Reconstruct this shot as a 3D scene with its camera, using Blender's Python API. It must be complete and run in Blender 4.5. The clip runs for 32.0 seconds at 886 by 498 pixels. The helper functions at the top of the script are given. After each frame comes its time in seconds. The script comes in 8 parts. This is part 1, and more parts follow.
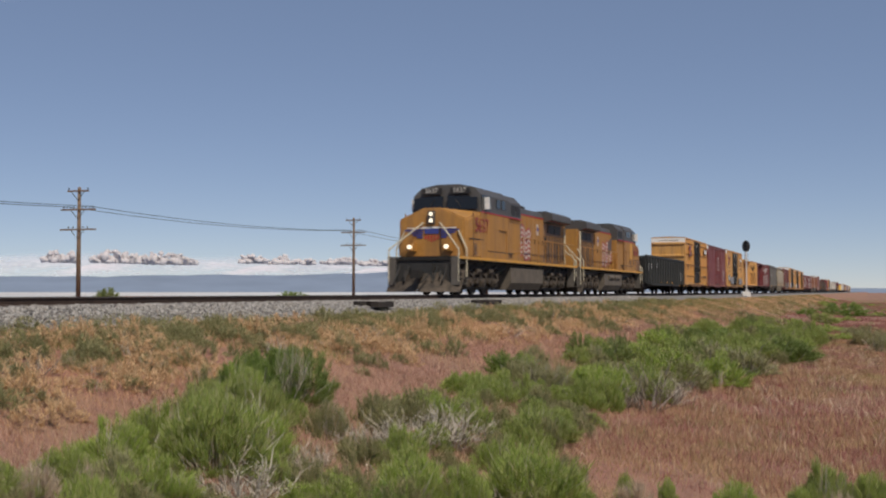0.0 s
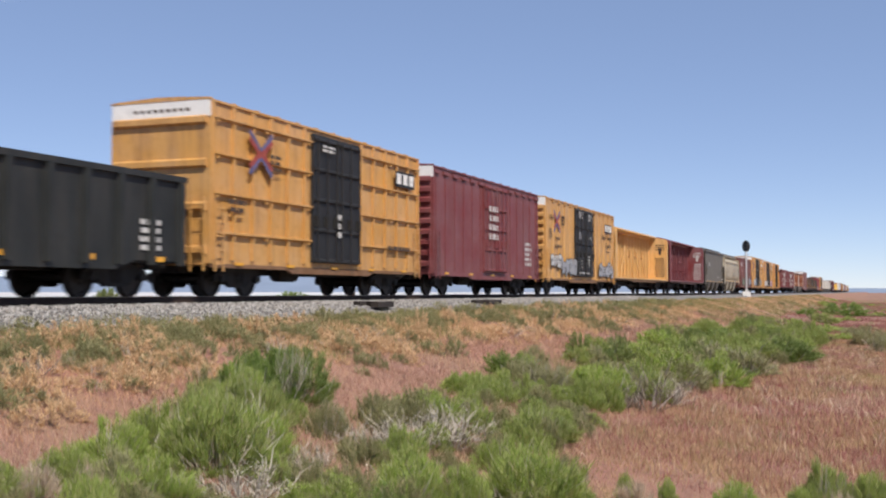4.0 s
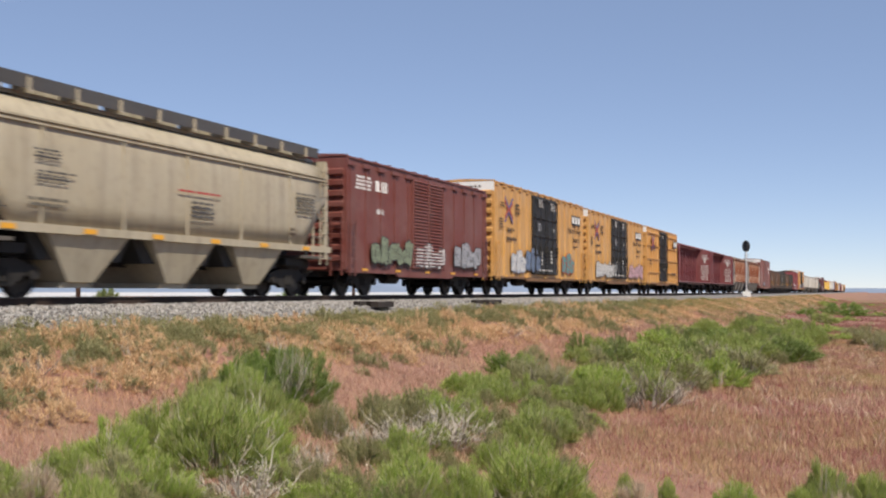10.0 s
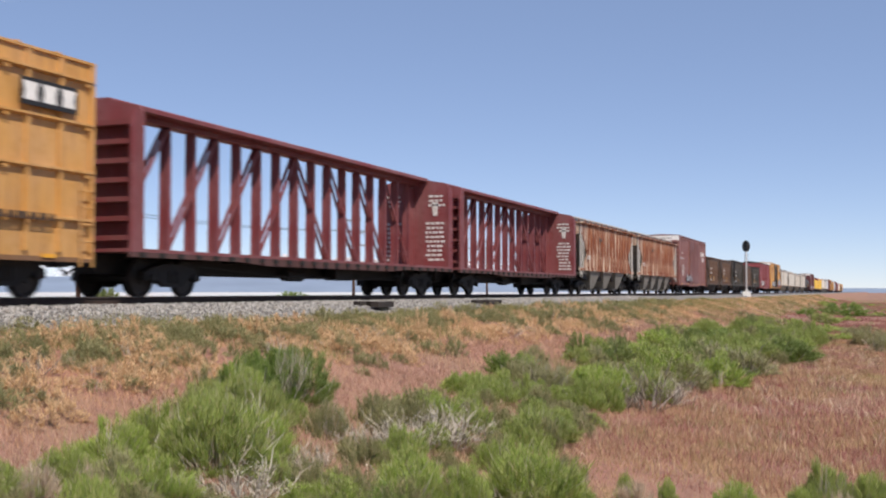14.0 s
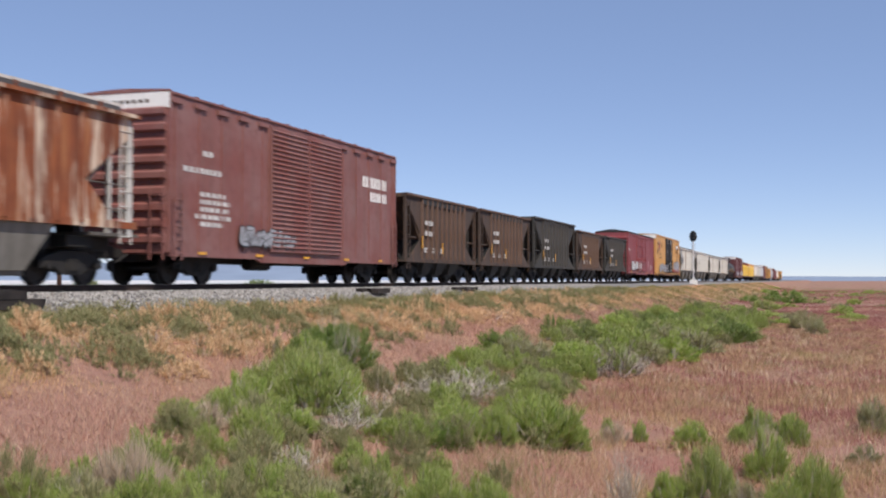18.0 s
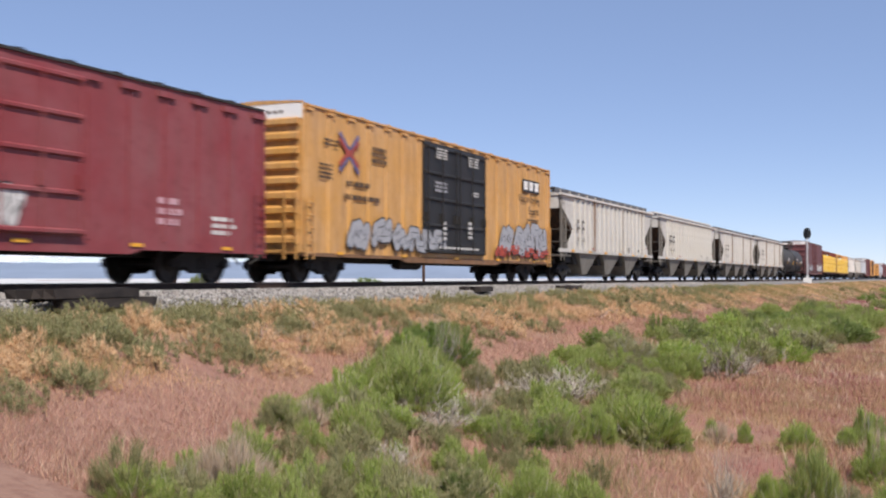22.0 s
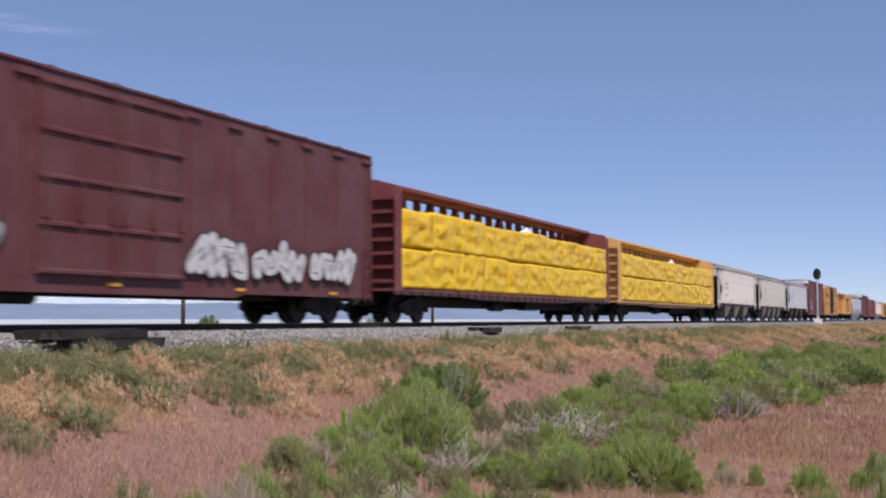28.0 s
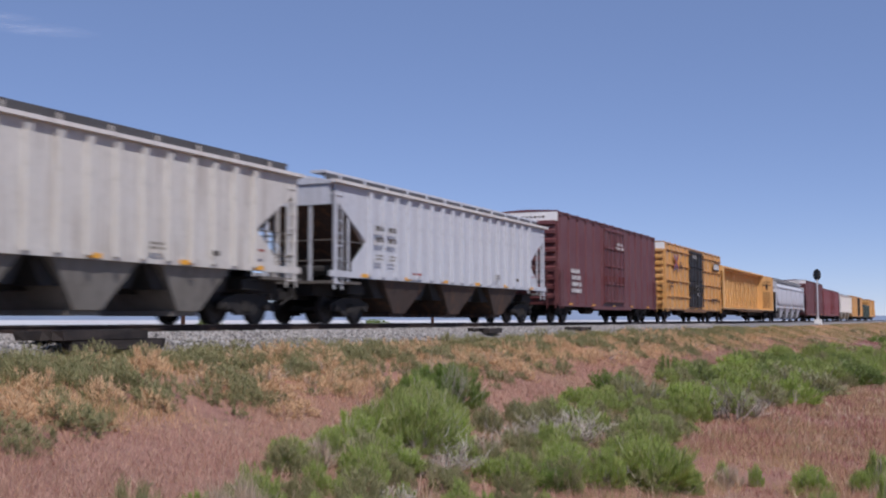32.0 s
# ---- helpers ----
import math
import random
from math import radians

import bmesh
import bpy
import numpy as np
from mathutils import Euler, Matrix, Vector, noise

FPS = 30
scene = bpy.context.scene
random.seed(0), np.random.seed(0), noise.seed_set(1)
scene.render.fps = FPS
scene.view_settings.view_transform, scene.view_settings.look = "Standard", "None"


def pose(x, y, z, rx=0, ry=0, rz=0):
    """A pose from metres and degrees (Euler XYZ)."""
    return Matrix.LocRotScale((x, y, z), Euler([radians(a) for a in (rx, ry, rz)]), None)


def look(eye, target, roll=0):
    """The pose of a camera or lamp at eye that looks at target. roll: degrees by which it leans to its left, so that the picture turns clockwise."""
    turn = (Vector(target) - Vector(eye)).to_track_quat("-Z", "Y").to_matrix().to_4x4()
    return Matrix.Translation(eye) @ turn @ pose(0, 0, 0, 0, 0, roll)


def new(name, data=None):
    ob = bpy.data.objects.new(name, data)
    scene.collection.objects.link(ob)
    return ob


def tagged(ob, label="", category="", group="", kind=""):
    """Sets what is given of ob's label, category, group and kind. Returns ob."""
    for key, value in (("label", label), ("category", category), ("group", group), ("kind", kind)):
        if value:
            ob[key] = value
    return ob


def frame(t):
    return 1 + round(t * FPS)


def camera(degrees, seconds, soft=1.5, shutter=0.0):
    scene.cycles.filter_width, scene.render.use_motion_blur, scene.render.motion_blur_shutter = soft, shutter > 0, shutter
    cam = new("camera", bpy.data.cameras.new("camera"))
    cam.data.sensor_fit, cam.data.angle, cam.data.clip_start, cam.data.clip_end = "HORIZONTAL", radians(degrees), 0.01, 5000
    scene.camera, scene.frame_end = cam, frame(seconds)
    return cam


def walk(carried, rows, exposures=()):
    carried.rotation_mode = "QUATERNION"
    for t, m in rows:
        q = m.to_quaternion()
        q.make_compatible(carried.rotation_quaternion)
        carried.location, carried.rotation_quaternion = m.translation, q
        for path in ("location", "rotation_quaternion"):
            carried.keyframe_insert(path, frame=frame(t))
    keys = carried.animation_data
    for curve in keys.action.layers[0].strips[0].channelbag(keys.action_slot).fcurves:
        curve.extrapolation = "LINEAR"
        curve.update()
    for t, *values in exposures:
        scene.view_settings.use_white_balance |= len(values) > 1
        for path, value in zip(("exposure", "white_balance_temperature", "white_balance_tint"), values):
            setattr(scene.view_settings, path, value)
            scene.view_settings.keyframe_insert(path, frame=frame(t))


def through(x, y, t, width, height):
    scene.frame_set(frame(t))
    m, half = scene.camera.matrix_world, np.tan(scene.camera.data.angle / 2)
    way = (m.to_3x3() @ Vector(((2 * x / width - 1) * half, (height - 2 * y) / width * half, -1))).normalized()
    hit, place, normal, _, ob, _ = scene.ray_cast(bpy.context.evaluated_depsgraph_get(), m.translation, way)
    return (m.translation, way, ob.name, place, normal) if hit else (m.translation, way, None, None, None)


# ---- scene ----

# ---- the camera: on a tripod beside the line, tilted and turned by hand ----
LENS = 43.81
PATH = [
    (0, pose(-0, -17.214, 0.12, 92.232, 0, -68.809)),
    (15.5, pose(-0, -17.214, 0.12, 92.232, 0, -68.809)),
    (16, pose(-1.688, -17.338, 0.12, 92.048, 0, -70.101)),
    (16.5, pose(-4.23, -17.511, 0.12, 91.745, 0, -72.009)),
    (17, pose(-5, -17.561, 0.12, 91.658, 0, -72.536)),
    (17.5, pose(-5, -17.563, 0.12, 91.658, 0, -72.473)),
    (18, pose(-5, -17.586, 0.12, 91.613, 0, -71.457)),
    (18.5, pose(-5, -17.611, 0.12, 91.613, 0, -70.43)),
    (19, pose(-5, -17.623, 0.12, 91.569, 0, -69.934)),
    (19.5, pose(-5, -17.643, 0.12, 91.569, 0, -69.183)),
    (20, pose(-5, -17.668, 0.12, 91.522, 0, -68.226)),
    (20.5, pose(-5, -17.692, 0.12, 91.522, 0, -67.359)),
    (21, pose(-5, -17.712, 0.12, 91.522, 0, -66.615)),
    (21.5, pose(-5, -17.723, 0.12, 91.522, 0, -66.257)),
    (22, pose(-5, -17.733, 0.12, 91.522, 0, -65.899)),
    (22.5, pose(-5, -17.747, 0.12, 91.522, 0, -65.432)),
    (23, pose(-5, -17.747, 0.12, 91.658, 0, -65.432)),
    (23.5, pose(-5, -17.746, 0.12, 92.96, 0, -65.45)),
    (24, pose(-5, -17.748, 0.12, 93.499, 0, -65.376)),
    (24.5, pose(-5, -17.749, 0.12, 93.768, 0, -65.339)),
    (25, pose(-5, -17.749, 0.12, 93.724, 0, -65.339)),
    (25.5, pose(-5, -17.749, 0.12, 93.633, 0, -65.339)),
    (26, pose(-5, -17.749, 0.12, 93.677, 0, -65.357)),
    (26.5, pose(-5, -17.748, 0.12, 93.677, 0, -65.376)),
    (28.5, pose(-5, -17.746, 0.12, 93.633, 0, -65.45)),
    (29.5, pose(-5, -17.746, 0.12, 93.633, 0, -65.469)),
    (30.5, pose(-5, -17.747, 0.12, 93.59, 0, -65.432)),
    (32, pose(-5, -17.747, 0.12, 93.677, 0, -65.432)),
]
cam = camera(LENS, 32.0, soft=2.1, shutter=0.3)
walk(cam, PATH, exposures=[(0, -0.5, 7000, 10), (1.2, -0.03, 6950, 9.5), (2.2, 0.05, 6500, 10.5), (3.4, 0.06, 6550, 11), (6.5, 0.04, 6950, 10), (8.5, 0.03, 7050, 10), (10.5, 0.07, 6900, 10), (13, 0.06, 6750, 11), (16, 0.05, 6550, 11.5), (18, 0.0, 6450, 12), (20, 0.1, 6500, 12), (22, 0.12, 6550, 12.5), (24, -0.15, 6350, 14.5), (26, -0.20, 6280, 15.5), (26.5, -0.12, 6250, 15.5), (28.5, -0.27, 6130, 17), (32, -0.34, 6000, 18)])

# ---- daylight: clear sky, high sun behind the camera ----
SUN_FROM = Vector((-0.57, -0.63, 1.12)).normalized()
world = bpy.data.worlds.new("sky")
scene.world = world
world.use_nodes = True
wn = world.node_tree.nodes
sky = wn.new("ShaderNodeTexSky")
sky.sky_type = "NISHITA"
sky.sun_disc = False
sky.sun_elevation = math.asin(SUN_FROM.z)
sky.sun_rotation = math.atan2(SUN_FROM.x, SUN_FROM.y)
sky.air_density, sky.dust_density, sky.ozone_density, sky.altitude = 0.68, 0.0, 2.4, 1500
wn["Background"].inputs["Strength"].default_value = 0.135
cast = wn.new("ShaderNodeMixRGB")
cast.blend_type, cast.inputs["Fac"].default_value, cast.inputs["Color2"].default_value = "MULTIPLY", 1.0, (1.10, 0.98, 0.93, 1)
world.node_tree.links.new(sky.outputs["Color"], cast.inputs["Color1"])
veiled = wn.new("ShaderNodeMixRGB")
veiled.inputs["Fac"].default_value, veiled.inputs["Color2"].default_value = 0.42, (2.15, 3.15, 5.4, 1)
world.node_tree.links.new(cast.outputs["Color"], veiled.inputs["Color1"])
world.node_tree.links.new(veiled.outputs["Color"], wn["Background"].inputs["Color"])
sun_data = bpy.data.lights.new("sun", "SUN")
sun_data.energy, sun_data.angle, sun_data.color = 5.2, radians(0.5), (1.0, 0.95, 0.87)
sun = new("sun", sun_data)
sun.matrix_world = look(SUN_FROM * 200, (0, 0, 0))


# ---- materials ----
def shader(name, rough=0.6, metal=0.0):
    m = bpy.data.materials.new(name)
    m.use_nodes = True
    b = m.node_tree.nodes["Principled BSDF"]
    b.inputs["Roughness"].default_value = rough
    b.inputs["Metallic"].default_value = metal
    return m, m.node_tree, b


def node(tree, kind, **sets):
    n = tree.nodes.new(kind)
    for k, v in sets.items():
        n.inputs[k.replace("_", " ")].default_value = v
    return n


def noise_of(tree, scale, detail=4.0, stretch=(1, 1, 1), rough=0.55, coord="Object"):
    tc = tree.nodes.new("ShaderNodeTexCoord")
    mp = node(tree, "ShaderNodeMapping", Scale=stretch)
    nz = node(tree, "ShaderNodeTexNoise", Scale=scale, Detail=detail, Roughness=rough)
    tree.links.new(tc.outputs[coord], mp.inputs["Vector"])
    tree.links.new(mp.outputs["Vector"], nz.inputs["Vector"])
    return nz.outputs["Fac"]


def ramp_of(tree, fac, lo, hi):
    r = tree.nodes.new("ShaderNodeMapRange")
    r.inputs["From Min"].default_value, r.inputs["From Max"].default_value = lo, hi
    tree.links.new(fac, r.inputs["Value"])
    return r.outputs["Result"]


def mix_of(tree, fac, a, b, mode="MIX"):
    n = tree.nodes.new("ShaderNodeMixRGB")
    n.blend_type = mode
    for sock, v in ((n.inputs["Fac"], fac), (n.inputs["Color1"], a), (n.inputs["Color2"], b)):
        if isinstance(v, (int, float)):
            sock.default_value = v
        elif isinstance(v, tuple):
            sock.default_value = (*v, 1)
        else:
            tree.links.new(v, sock)
    return n.outputs["Color"]


def bump_of(tree, b, height, strength, dist=0.01):
    n = node(tree, "ShaderNodeBump", Strength=strength, Distance=dist)
    tree.links.new(height, n.inputs["Height"])
    tree.links.new(n.outputs["Normal"], b.inputs["Normal"])


def paint(name, col, rough=0.55, dirt=(0.10, 0.075, 0.055), amount=0.45, fade=0.18, streaks=1.6, metal=0.0, lo=0.45, hi=0.8):
    """Weathered paint on steel: faded patches, streaks of grime down the sides, a fine grain."""
    m, tree, b = shader(name, rough, metal)
    pale = tuple(c + (0.55 - c) * fade for c in col)
    c = mix_of(tree, ramp_of(tree, noise_of(tree, 0.7, 3), 0.35, 0.7), col, pale)
    deep = tuple(v * 0.8 for v in col)
    c = mix_of(tree, ramp_of(tree, noise_of(tree, 5.0, 5), 0.5, 0.85), c, deep)
    st = ramp_of(tree, noise_of(tree, streaks, 5, (2.2, 2.2, 0.16)), lo, hi)
    f = tree.nodes.new("ShaderNodeMath")
    f.operation = "MULTIPLY"
    f.inputs[1].default_value = amount
    tree.links.new(st, f.inputs[0])
    c = mix_of(tree, f.outputs[0], c, dirt)
    tree.links.new(c, b.inputs["Base Color"])
    bump_of(tree, b, noise_of(tree, 9, 4), 0.25, 0.012)
    return m


def plain(name, col, rough=0.6, metal=0.0, vary=0.25, scale=6.0, bump=0.2, dist=0.01):
    m, tree, b = shader(name, rough, metal)
    dark = tuple(v * (1 - vary) for v in col)
    c = mix_of(tree, ramp_of(tree, noise_of(tree, scale, 5), 0.35, 0.7), col, dark)
    tree.links.new(c, b.inputs["Base Color"])
    bump_of(tree, b, noise_of(tree, scale * 6, 3), bump, dist)
    return m


YELLOW = paint("boxcar_yellow", (0.56, 0.285, 0.07), amount=0.62, fade=0.14, dirt=(0.22, 0.11, 0.05), lo=0.45, hi=0.75, streaks=2.4)
YELLOW_B = paint("beam_yellow", (0.66, 0.37, 0.115), amount=0.45, fade=0.12, dirt=(0.25, 0.14, 0.06))
GOLD = paint("locomotive_yellow", (0.40, 0.185, 0.032), amount=0.65, fade=0.05, rough=0.6, dirt=(0.17, 0.09, 0.045), lo=0.4, hi=0.75)
RED = paint("freight_red", (0.175, 0.029, 0.031), amount=0.35, fade=0.10)
GONDOLA = paint("gondola_black", (0.012, 0.0135, 0.0125), amount=0.5, fade=0.02, dirt=(0.06, 0.05, 0.04), rough=0.6)
TEAL = plain("teal_placard", (0.02, 0.16, 0.16), 0.5)
SILLRUST = paint("rusty_sill", (0.20, 0.095, 0.04), amount=0.6, fade=0.06, dirt=(0.07, 0.045, 0.03), rough=0.8)
DARKSILL = paint("grimy_red_sill", (0.075, 0.025, 0.022), amount=0.6, fade=0.04, dirt=(0.05, 0.035, 0.03), rough=0.8)
BAYGREY = paint("dusty_bay_grey", (0.21, 0.19, 0.16), amount=0.7, fade=0.08, dirt=(0.10, 0.08, 0.06), rough=0.8)
MAROON = paint("freight_maroon", (0.115, 0.027, 0.028), amount=0.35, fade=0.06)
BRICK = paint("freight_brown_red", (0.16, 0.037, 0.026), amount=0.4, fade=0.08)
BRIGHT = paint("freight_crimson", (0.225, 0.035, 0.04), amount=0.3, fade=0.08)
FADED = paint("faded_mineral_red", (0.205, 0.066, 0.052), amount=0.4, fade=0.12)
OLIVE = paint("olive_grey", (0.105, 0.090, 0.065), amount=0.4, fade=0.06)
TAN = paint("tan_paint", (0.40, 0.34, 0.24), amount=0.4, fade=0.1)
LIGHT = paint("pale_grey_paint", (0.55, 0.52, 0.47), amount=0.65, fade=0.2, dirt=(0.22, 0.165, 0.12), lo=0.47, hi=0.75, streaks=2.4)
STAIN = paint("rust_brown_band", (0.27, 0.21, 0.165), amount=0.5, fade=0.08, dirt=(0.2, 0.1, 0.05))
RIBRUST = paint("rusty_rib", (0.115, 0.06, 0.038), amount=0.6, fade=0.05, dirt=(0.05, 0.035, 0.028), rough=0.85)
RIBGREY = paint("dusty_black_rib", (0.046, 0.040, 0.035), amount=0.5, fade=0.05, dirt=(0.1, 0.06, 0.04), rough=0.8)
STEPGREY = plain("dusty_step_panel", (0.115, 0.10, 0.085), 0.8, 0.0, 0.35, 4)
PALE = paint("off_white_paint", (0.66, 0.62, 0.575), amount=0.42, fade=0.1, dirt=(0.22, 0.17, 0.13))
SILVER = paint("blue_grey_paint", (0.50, 0.51, 0.54), amount=0.3, fade=0.1, dirt=(0.2, 0.17, 0.15))
RUST, tree, b = shader("rusted_sheet", 0.85)
c = mix_of(tree, ramp_of(tree, noise_of(tree, 1.4, 5), 0.38, 0.66), (0.27, 0.075, 0.025), (0.17, 0.045, 0.018))
c = mix_of(tree, ramp_of(tree, noise_of(tree, 0.9, 3, (1.6, 1.6, 0.1)), 0.42, 0.62), c, (0.13, 0.036, 0.017))
c = mix_of(tree, ramp_of(tree, noise_of(tree, 2.0, 4, (1.8, 1.8, 0.12)), 0.52, 0.66), c, (0.34, 0.13, 0.05))
peel = ramp_of(tree, noise_of(tree, 1.5, 5, (1.5, 1.5, 0.16), 0.66), 0.485, 0.585)
rag = ramp_of(tree, noise_of(tree, 3.0, 6, (1.0, 1.0, 0.35)), 0.34, 0.52)
c = mix_of(tree, mix_of(tree, 1.0, peel, rag, "MULTIPLY"), c, (0.58, 0.45, 0.34))
tree.links.new(c, b.inputs["Base Color"])
bump_of(tree, b, noise_of(tree, 9, 4), 0.3, 0.012)
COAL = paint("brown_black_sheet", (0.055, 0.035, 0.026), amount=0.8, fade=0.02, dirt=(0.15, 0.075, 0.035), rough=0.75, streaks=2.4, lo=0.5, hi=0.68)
# sooty black sheet, also the colour of painted-in shade between parts
SOOT_SHADE = paint("black_sheet", (0.021, 0.020, 0.019), amount=0.5, fade=0.015, dirt=(0.06, 0.042, 0.03), rough=0.75)
TANK = paint("tank_black", (0.035, 0.035, 0.036), amount=0.45, fade=0.03, dirt=(0.09, 0.08, 0.07), rough=0.72)
SOOTCAR = paint("sooty_hopper_sheet", (0.034, 0.031, 0.027), amount=0.6, fade=0.02, dirt=(0.085, 0.06, 0.04), rough=0.8, streaks=2.4, lo=0.5, hi=0.72)
BLACK = paint("door_black", (0.013, 0.013, 0.014), amount=0.25, fade=0.012, dirt=(0.045, 0.038, 0.032), rough=0.6)
GREEN = paint("dark_green_sheet", (0.035, 0.055, 0.045), amount=0.35, fade=0.03)
GREY = paint("locomotive_grey", (0.06, 0.056, 0.053), amount=0.35, fade=0.04, rough=0.5)
TRUCKS = plain("dusty_cast_steel", (0.020, 0.0165, 0.014), 0.8, 0.0, 0.45, 5)
TRUCKDUST = plain("dusty_brown_truck_steel", (0.088, 0.066, 0.048), 0.85, 0.0, 0.75, 3.5)
TANKFUEL = plain("dusty_fuel_tank", (0.135, 0.11, 0.085), 0.75, 0.0, 0.35, 3)
WHEEL = plain("wheel_steel", (0.035, 0.029, 0.025), 0.6, 0.3, 0.4, 6)
WHITE = plain("white_panel", (0.80, 0.78, 0.74), 0.6, 0.0, 0.15, 4)
LETTER = plain("white_lettering", (0.62, 0.60, 0.57), 0.7, 0.0, 0.35, 7)
INK = plain("dark_lettering", (0.075, 0.045, 0.028), 0.7, 0.0, 0.3, 7)
STRIPE_RED = plain("stripe_red", (0.42, 0.025, 0.03), 0.5, 0.0, 0.2, 5)
STRIPE_BLUE = plain("stripe_blue", (0.045, 0.06, 0.25), 0.5, 0.0, 0.2, 5)
EMBLEM_RED = plain("faded_emblem_red", (0.36, 0.065, 0.045), 0.6, 0.0, 0.4, 5)
EMBLEM_BLUE = plain("faded_emblem_blue", (0.13, 0.12, 0.24), 0.6, 0.0, 0.4, 5)
REFLECT = plain("yellow_reflector", (0.75, 0.36, 0.03), 0.4, 0.0, 0.1, 8)
RAILING = plain("pale_handrail", (0.62, 0.55, 0.40), 0.5, 0.0, 0.25, 8)
GLASS_DARK = plain("cab_glass", (0.012, 0.014, 0.016), 0.08, 0.0, 0.1, 2, 0.0)
STEEL = plain("worn_rail_top", (0.30, 0.28, 0.26), 0.3, 0.9, 0.2, 3)
RAIL_SIDE = plain("rusty_rail_web", (0.055, 0.033, 0.024), 0.8, 0.2, 0.4, 4)
OLDTIE = plain("weathered_tie_timber", (0.038, 0.028, 0.023), 0.85, 0.0, 0.6, 2.5, 0.7)
TIEWOOD = plain("weathered_tie_wood", (0.055, 0.042, 0.034), 0.85, 0.0, 0.5, 5, 0.6)
POLEWOOD = plain("bleached_pole_wood", (0.20, 0.135, 0.09), 0.85, 0.0, 0.35, 4, 0.5)
WRAP, tree, b = shader("yellow_wrap", 0.32)
c = mix_of(tree, ramp_of(tree, noise_of(tree, 1.3, 3), 0.35, 0.7), (0.86, 0.545, 0.002), (0.80, 0.46, 0.002))
c = mix_of(tree, ramp_of(tree, noise_of(tree, 2.2, 4, (0.5, 0.5, 1.6)), 0.68, 0.9), c, (0.62, 0.36, 0.006))
tree.links.new(c, b.inputs["Base Color"])
creases = mix_of(tree, 0.5, noise_of(tree, 2.4, 3, (2.2, 1.0, 0.45), 0.55), noise_of(tree, 1.5, 2, (1.6, 1.0, 1.0), 0.45))
bump_of(tree, b, creases, 0.95, 0.16)
GLOW = bpy.data.materials.new("headlight_glow")
GLOW.use_nodes = True
gb = GLOW.node_tree.nodes["Principled BSDF"]
gb.inputs["Emission Color"].default_value = (1.0, 0.86, 0.62, 1)
gb.inputs["Emission Strength"].default_value = 1.6


# ---- mesh tools ----
def part(name, bm, material, parent=None, label="", smooth=False):
    me = bpy.data.meshes.new(name)
    bm.to_mesh(me)
    bm.free()
    me.materials.append(material)
    if smooth:
        for p in me.polygons:
            p.use_smooth = True
    ob = new(name, me)
    ob.parent = parent
    return tagged(ob, label)


def again(ob, name, offset, parent=None):
    """Another object on the same mesh, moved by offset."""
    o = new(name, ob.data)
    o.parent = parent if parent else ob.parent
    o.location = offset
    return o


def box(bm, x0, x1, y0, y1, z0, z1):
    v = [bm.verts.new((x, y, z)) for x in (x0, x1) for y in (y0, y1) for z in (z0, z1)]
    for q in ((0, 1, 3, 2), (4, 6, 7, 5), (0, 4, 5, 1), (2, 3, 7, 6), (0, 2, 6, 4), (1, 5, 7, 3)):
        bm.faces.new([v[i] for i in q])
    return bm


def prism(bm, pts, axis, a, b):
    """A polygon drawn out along an axis. Points are (x, z) for y, (y, z) for x, (x, y) for z."""
    def at(p, h):
        return {"x": (h, p[0], p[1]), "y": (p[0], h, p[1]), "z": (p[0], p[1], h)}[axis]
    lo = [bm.verts.new(at(p, a)) for p in pts]
    hi = [bm.verts.new(at(p, b)) for p in pts]
    bm.faces.new(lo)
    bm.faces.new(hi[::-1])
    for i in range(len(pts)):
        j = (i + 1) % len(pts)
        bm.faces.new((lo[i], hi[i], hi[j], lo[j]))
    return bm


def rod(bm, p, q, r, n=8):
    """A round bar from p to q."""
    p, q = Vector(p), Vector(q)
    d = (q - p).normalized()
    u = d.orthogonal().normalized()
    w = d.cross(u)
    rings = [[bm.verts.new(c + (u * math.cos(6.2832 * i / n) + w * math.sin(6.2832 * i / n)) * r) for i in range(n)] for c in (p, q)]
    for i in range(n):
        j = (i + 1) % n
        bm.faces.new((rings[0][i], rings[0][j], rings[1][j], rings[1][i]))
    bm.faces.new(rings[0][::-1])
    bm.faces.new(rings[1])
    return bm


def bar(bm, p, q, w, axis="y", d=None):
    """A flat bar of width w in the plane across axis, d deep."""
    d = w if d is None else d
    p, q = Vector(p), Vector(q)
    t = (q - p).normalized()
    a = Vector((0, 1, 0)) if axis == "y" else Vector((1, 0, 0)) if axis == "x" else Vector((0, 0, 1))
    s = t.cross(a).normalized() * w / 2
    a = a * d / 2
    c = [bm.verts.new(e + s * i + a * j) for e in (p, q) for i, j in ((-1, -1), (1, -1), (1, 1), (-1, 1))]
    for f in ((0, 1, 2, 3), (7, 6, 5, 4), (0, 4, 5, 1), (1, 5, 6, 2), (2, 6, 7, 3), (3, 7, 4, 0)):
        bm.faces.new([c[i] for i in f])
    return bm


def B():
    return bmesh.new()


# ---- the lie of the land ----
PROFILE_Y = [-400, -40, -14, -9, -5.2, -3.3, -2.4, 2.6, 4.2, 6, 400]
PROFILE_Z = [-3.0, -3.0, -2.95, -1.95, -0.82, -0.47, -0.42, -0.32, -0.7, -1.0, -1.0]


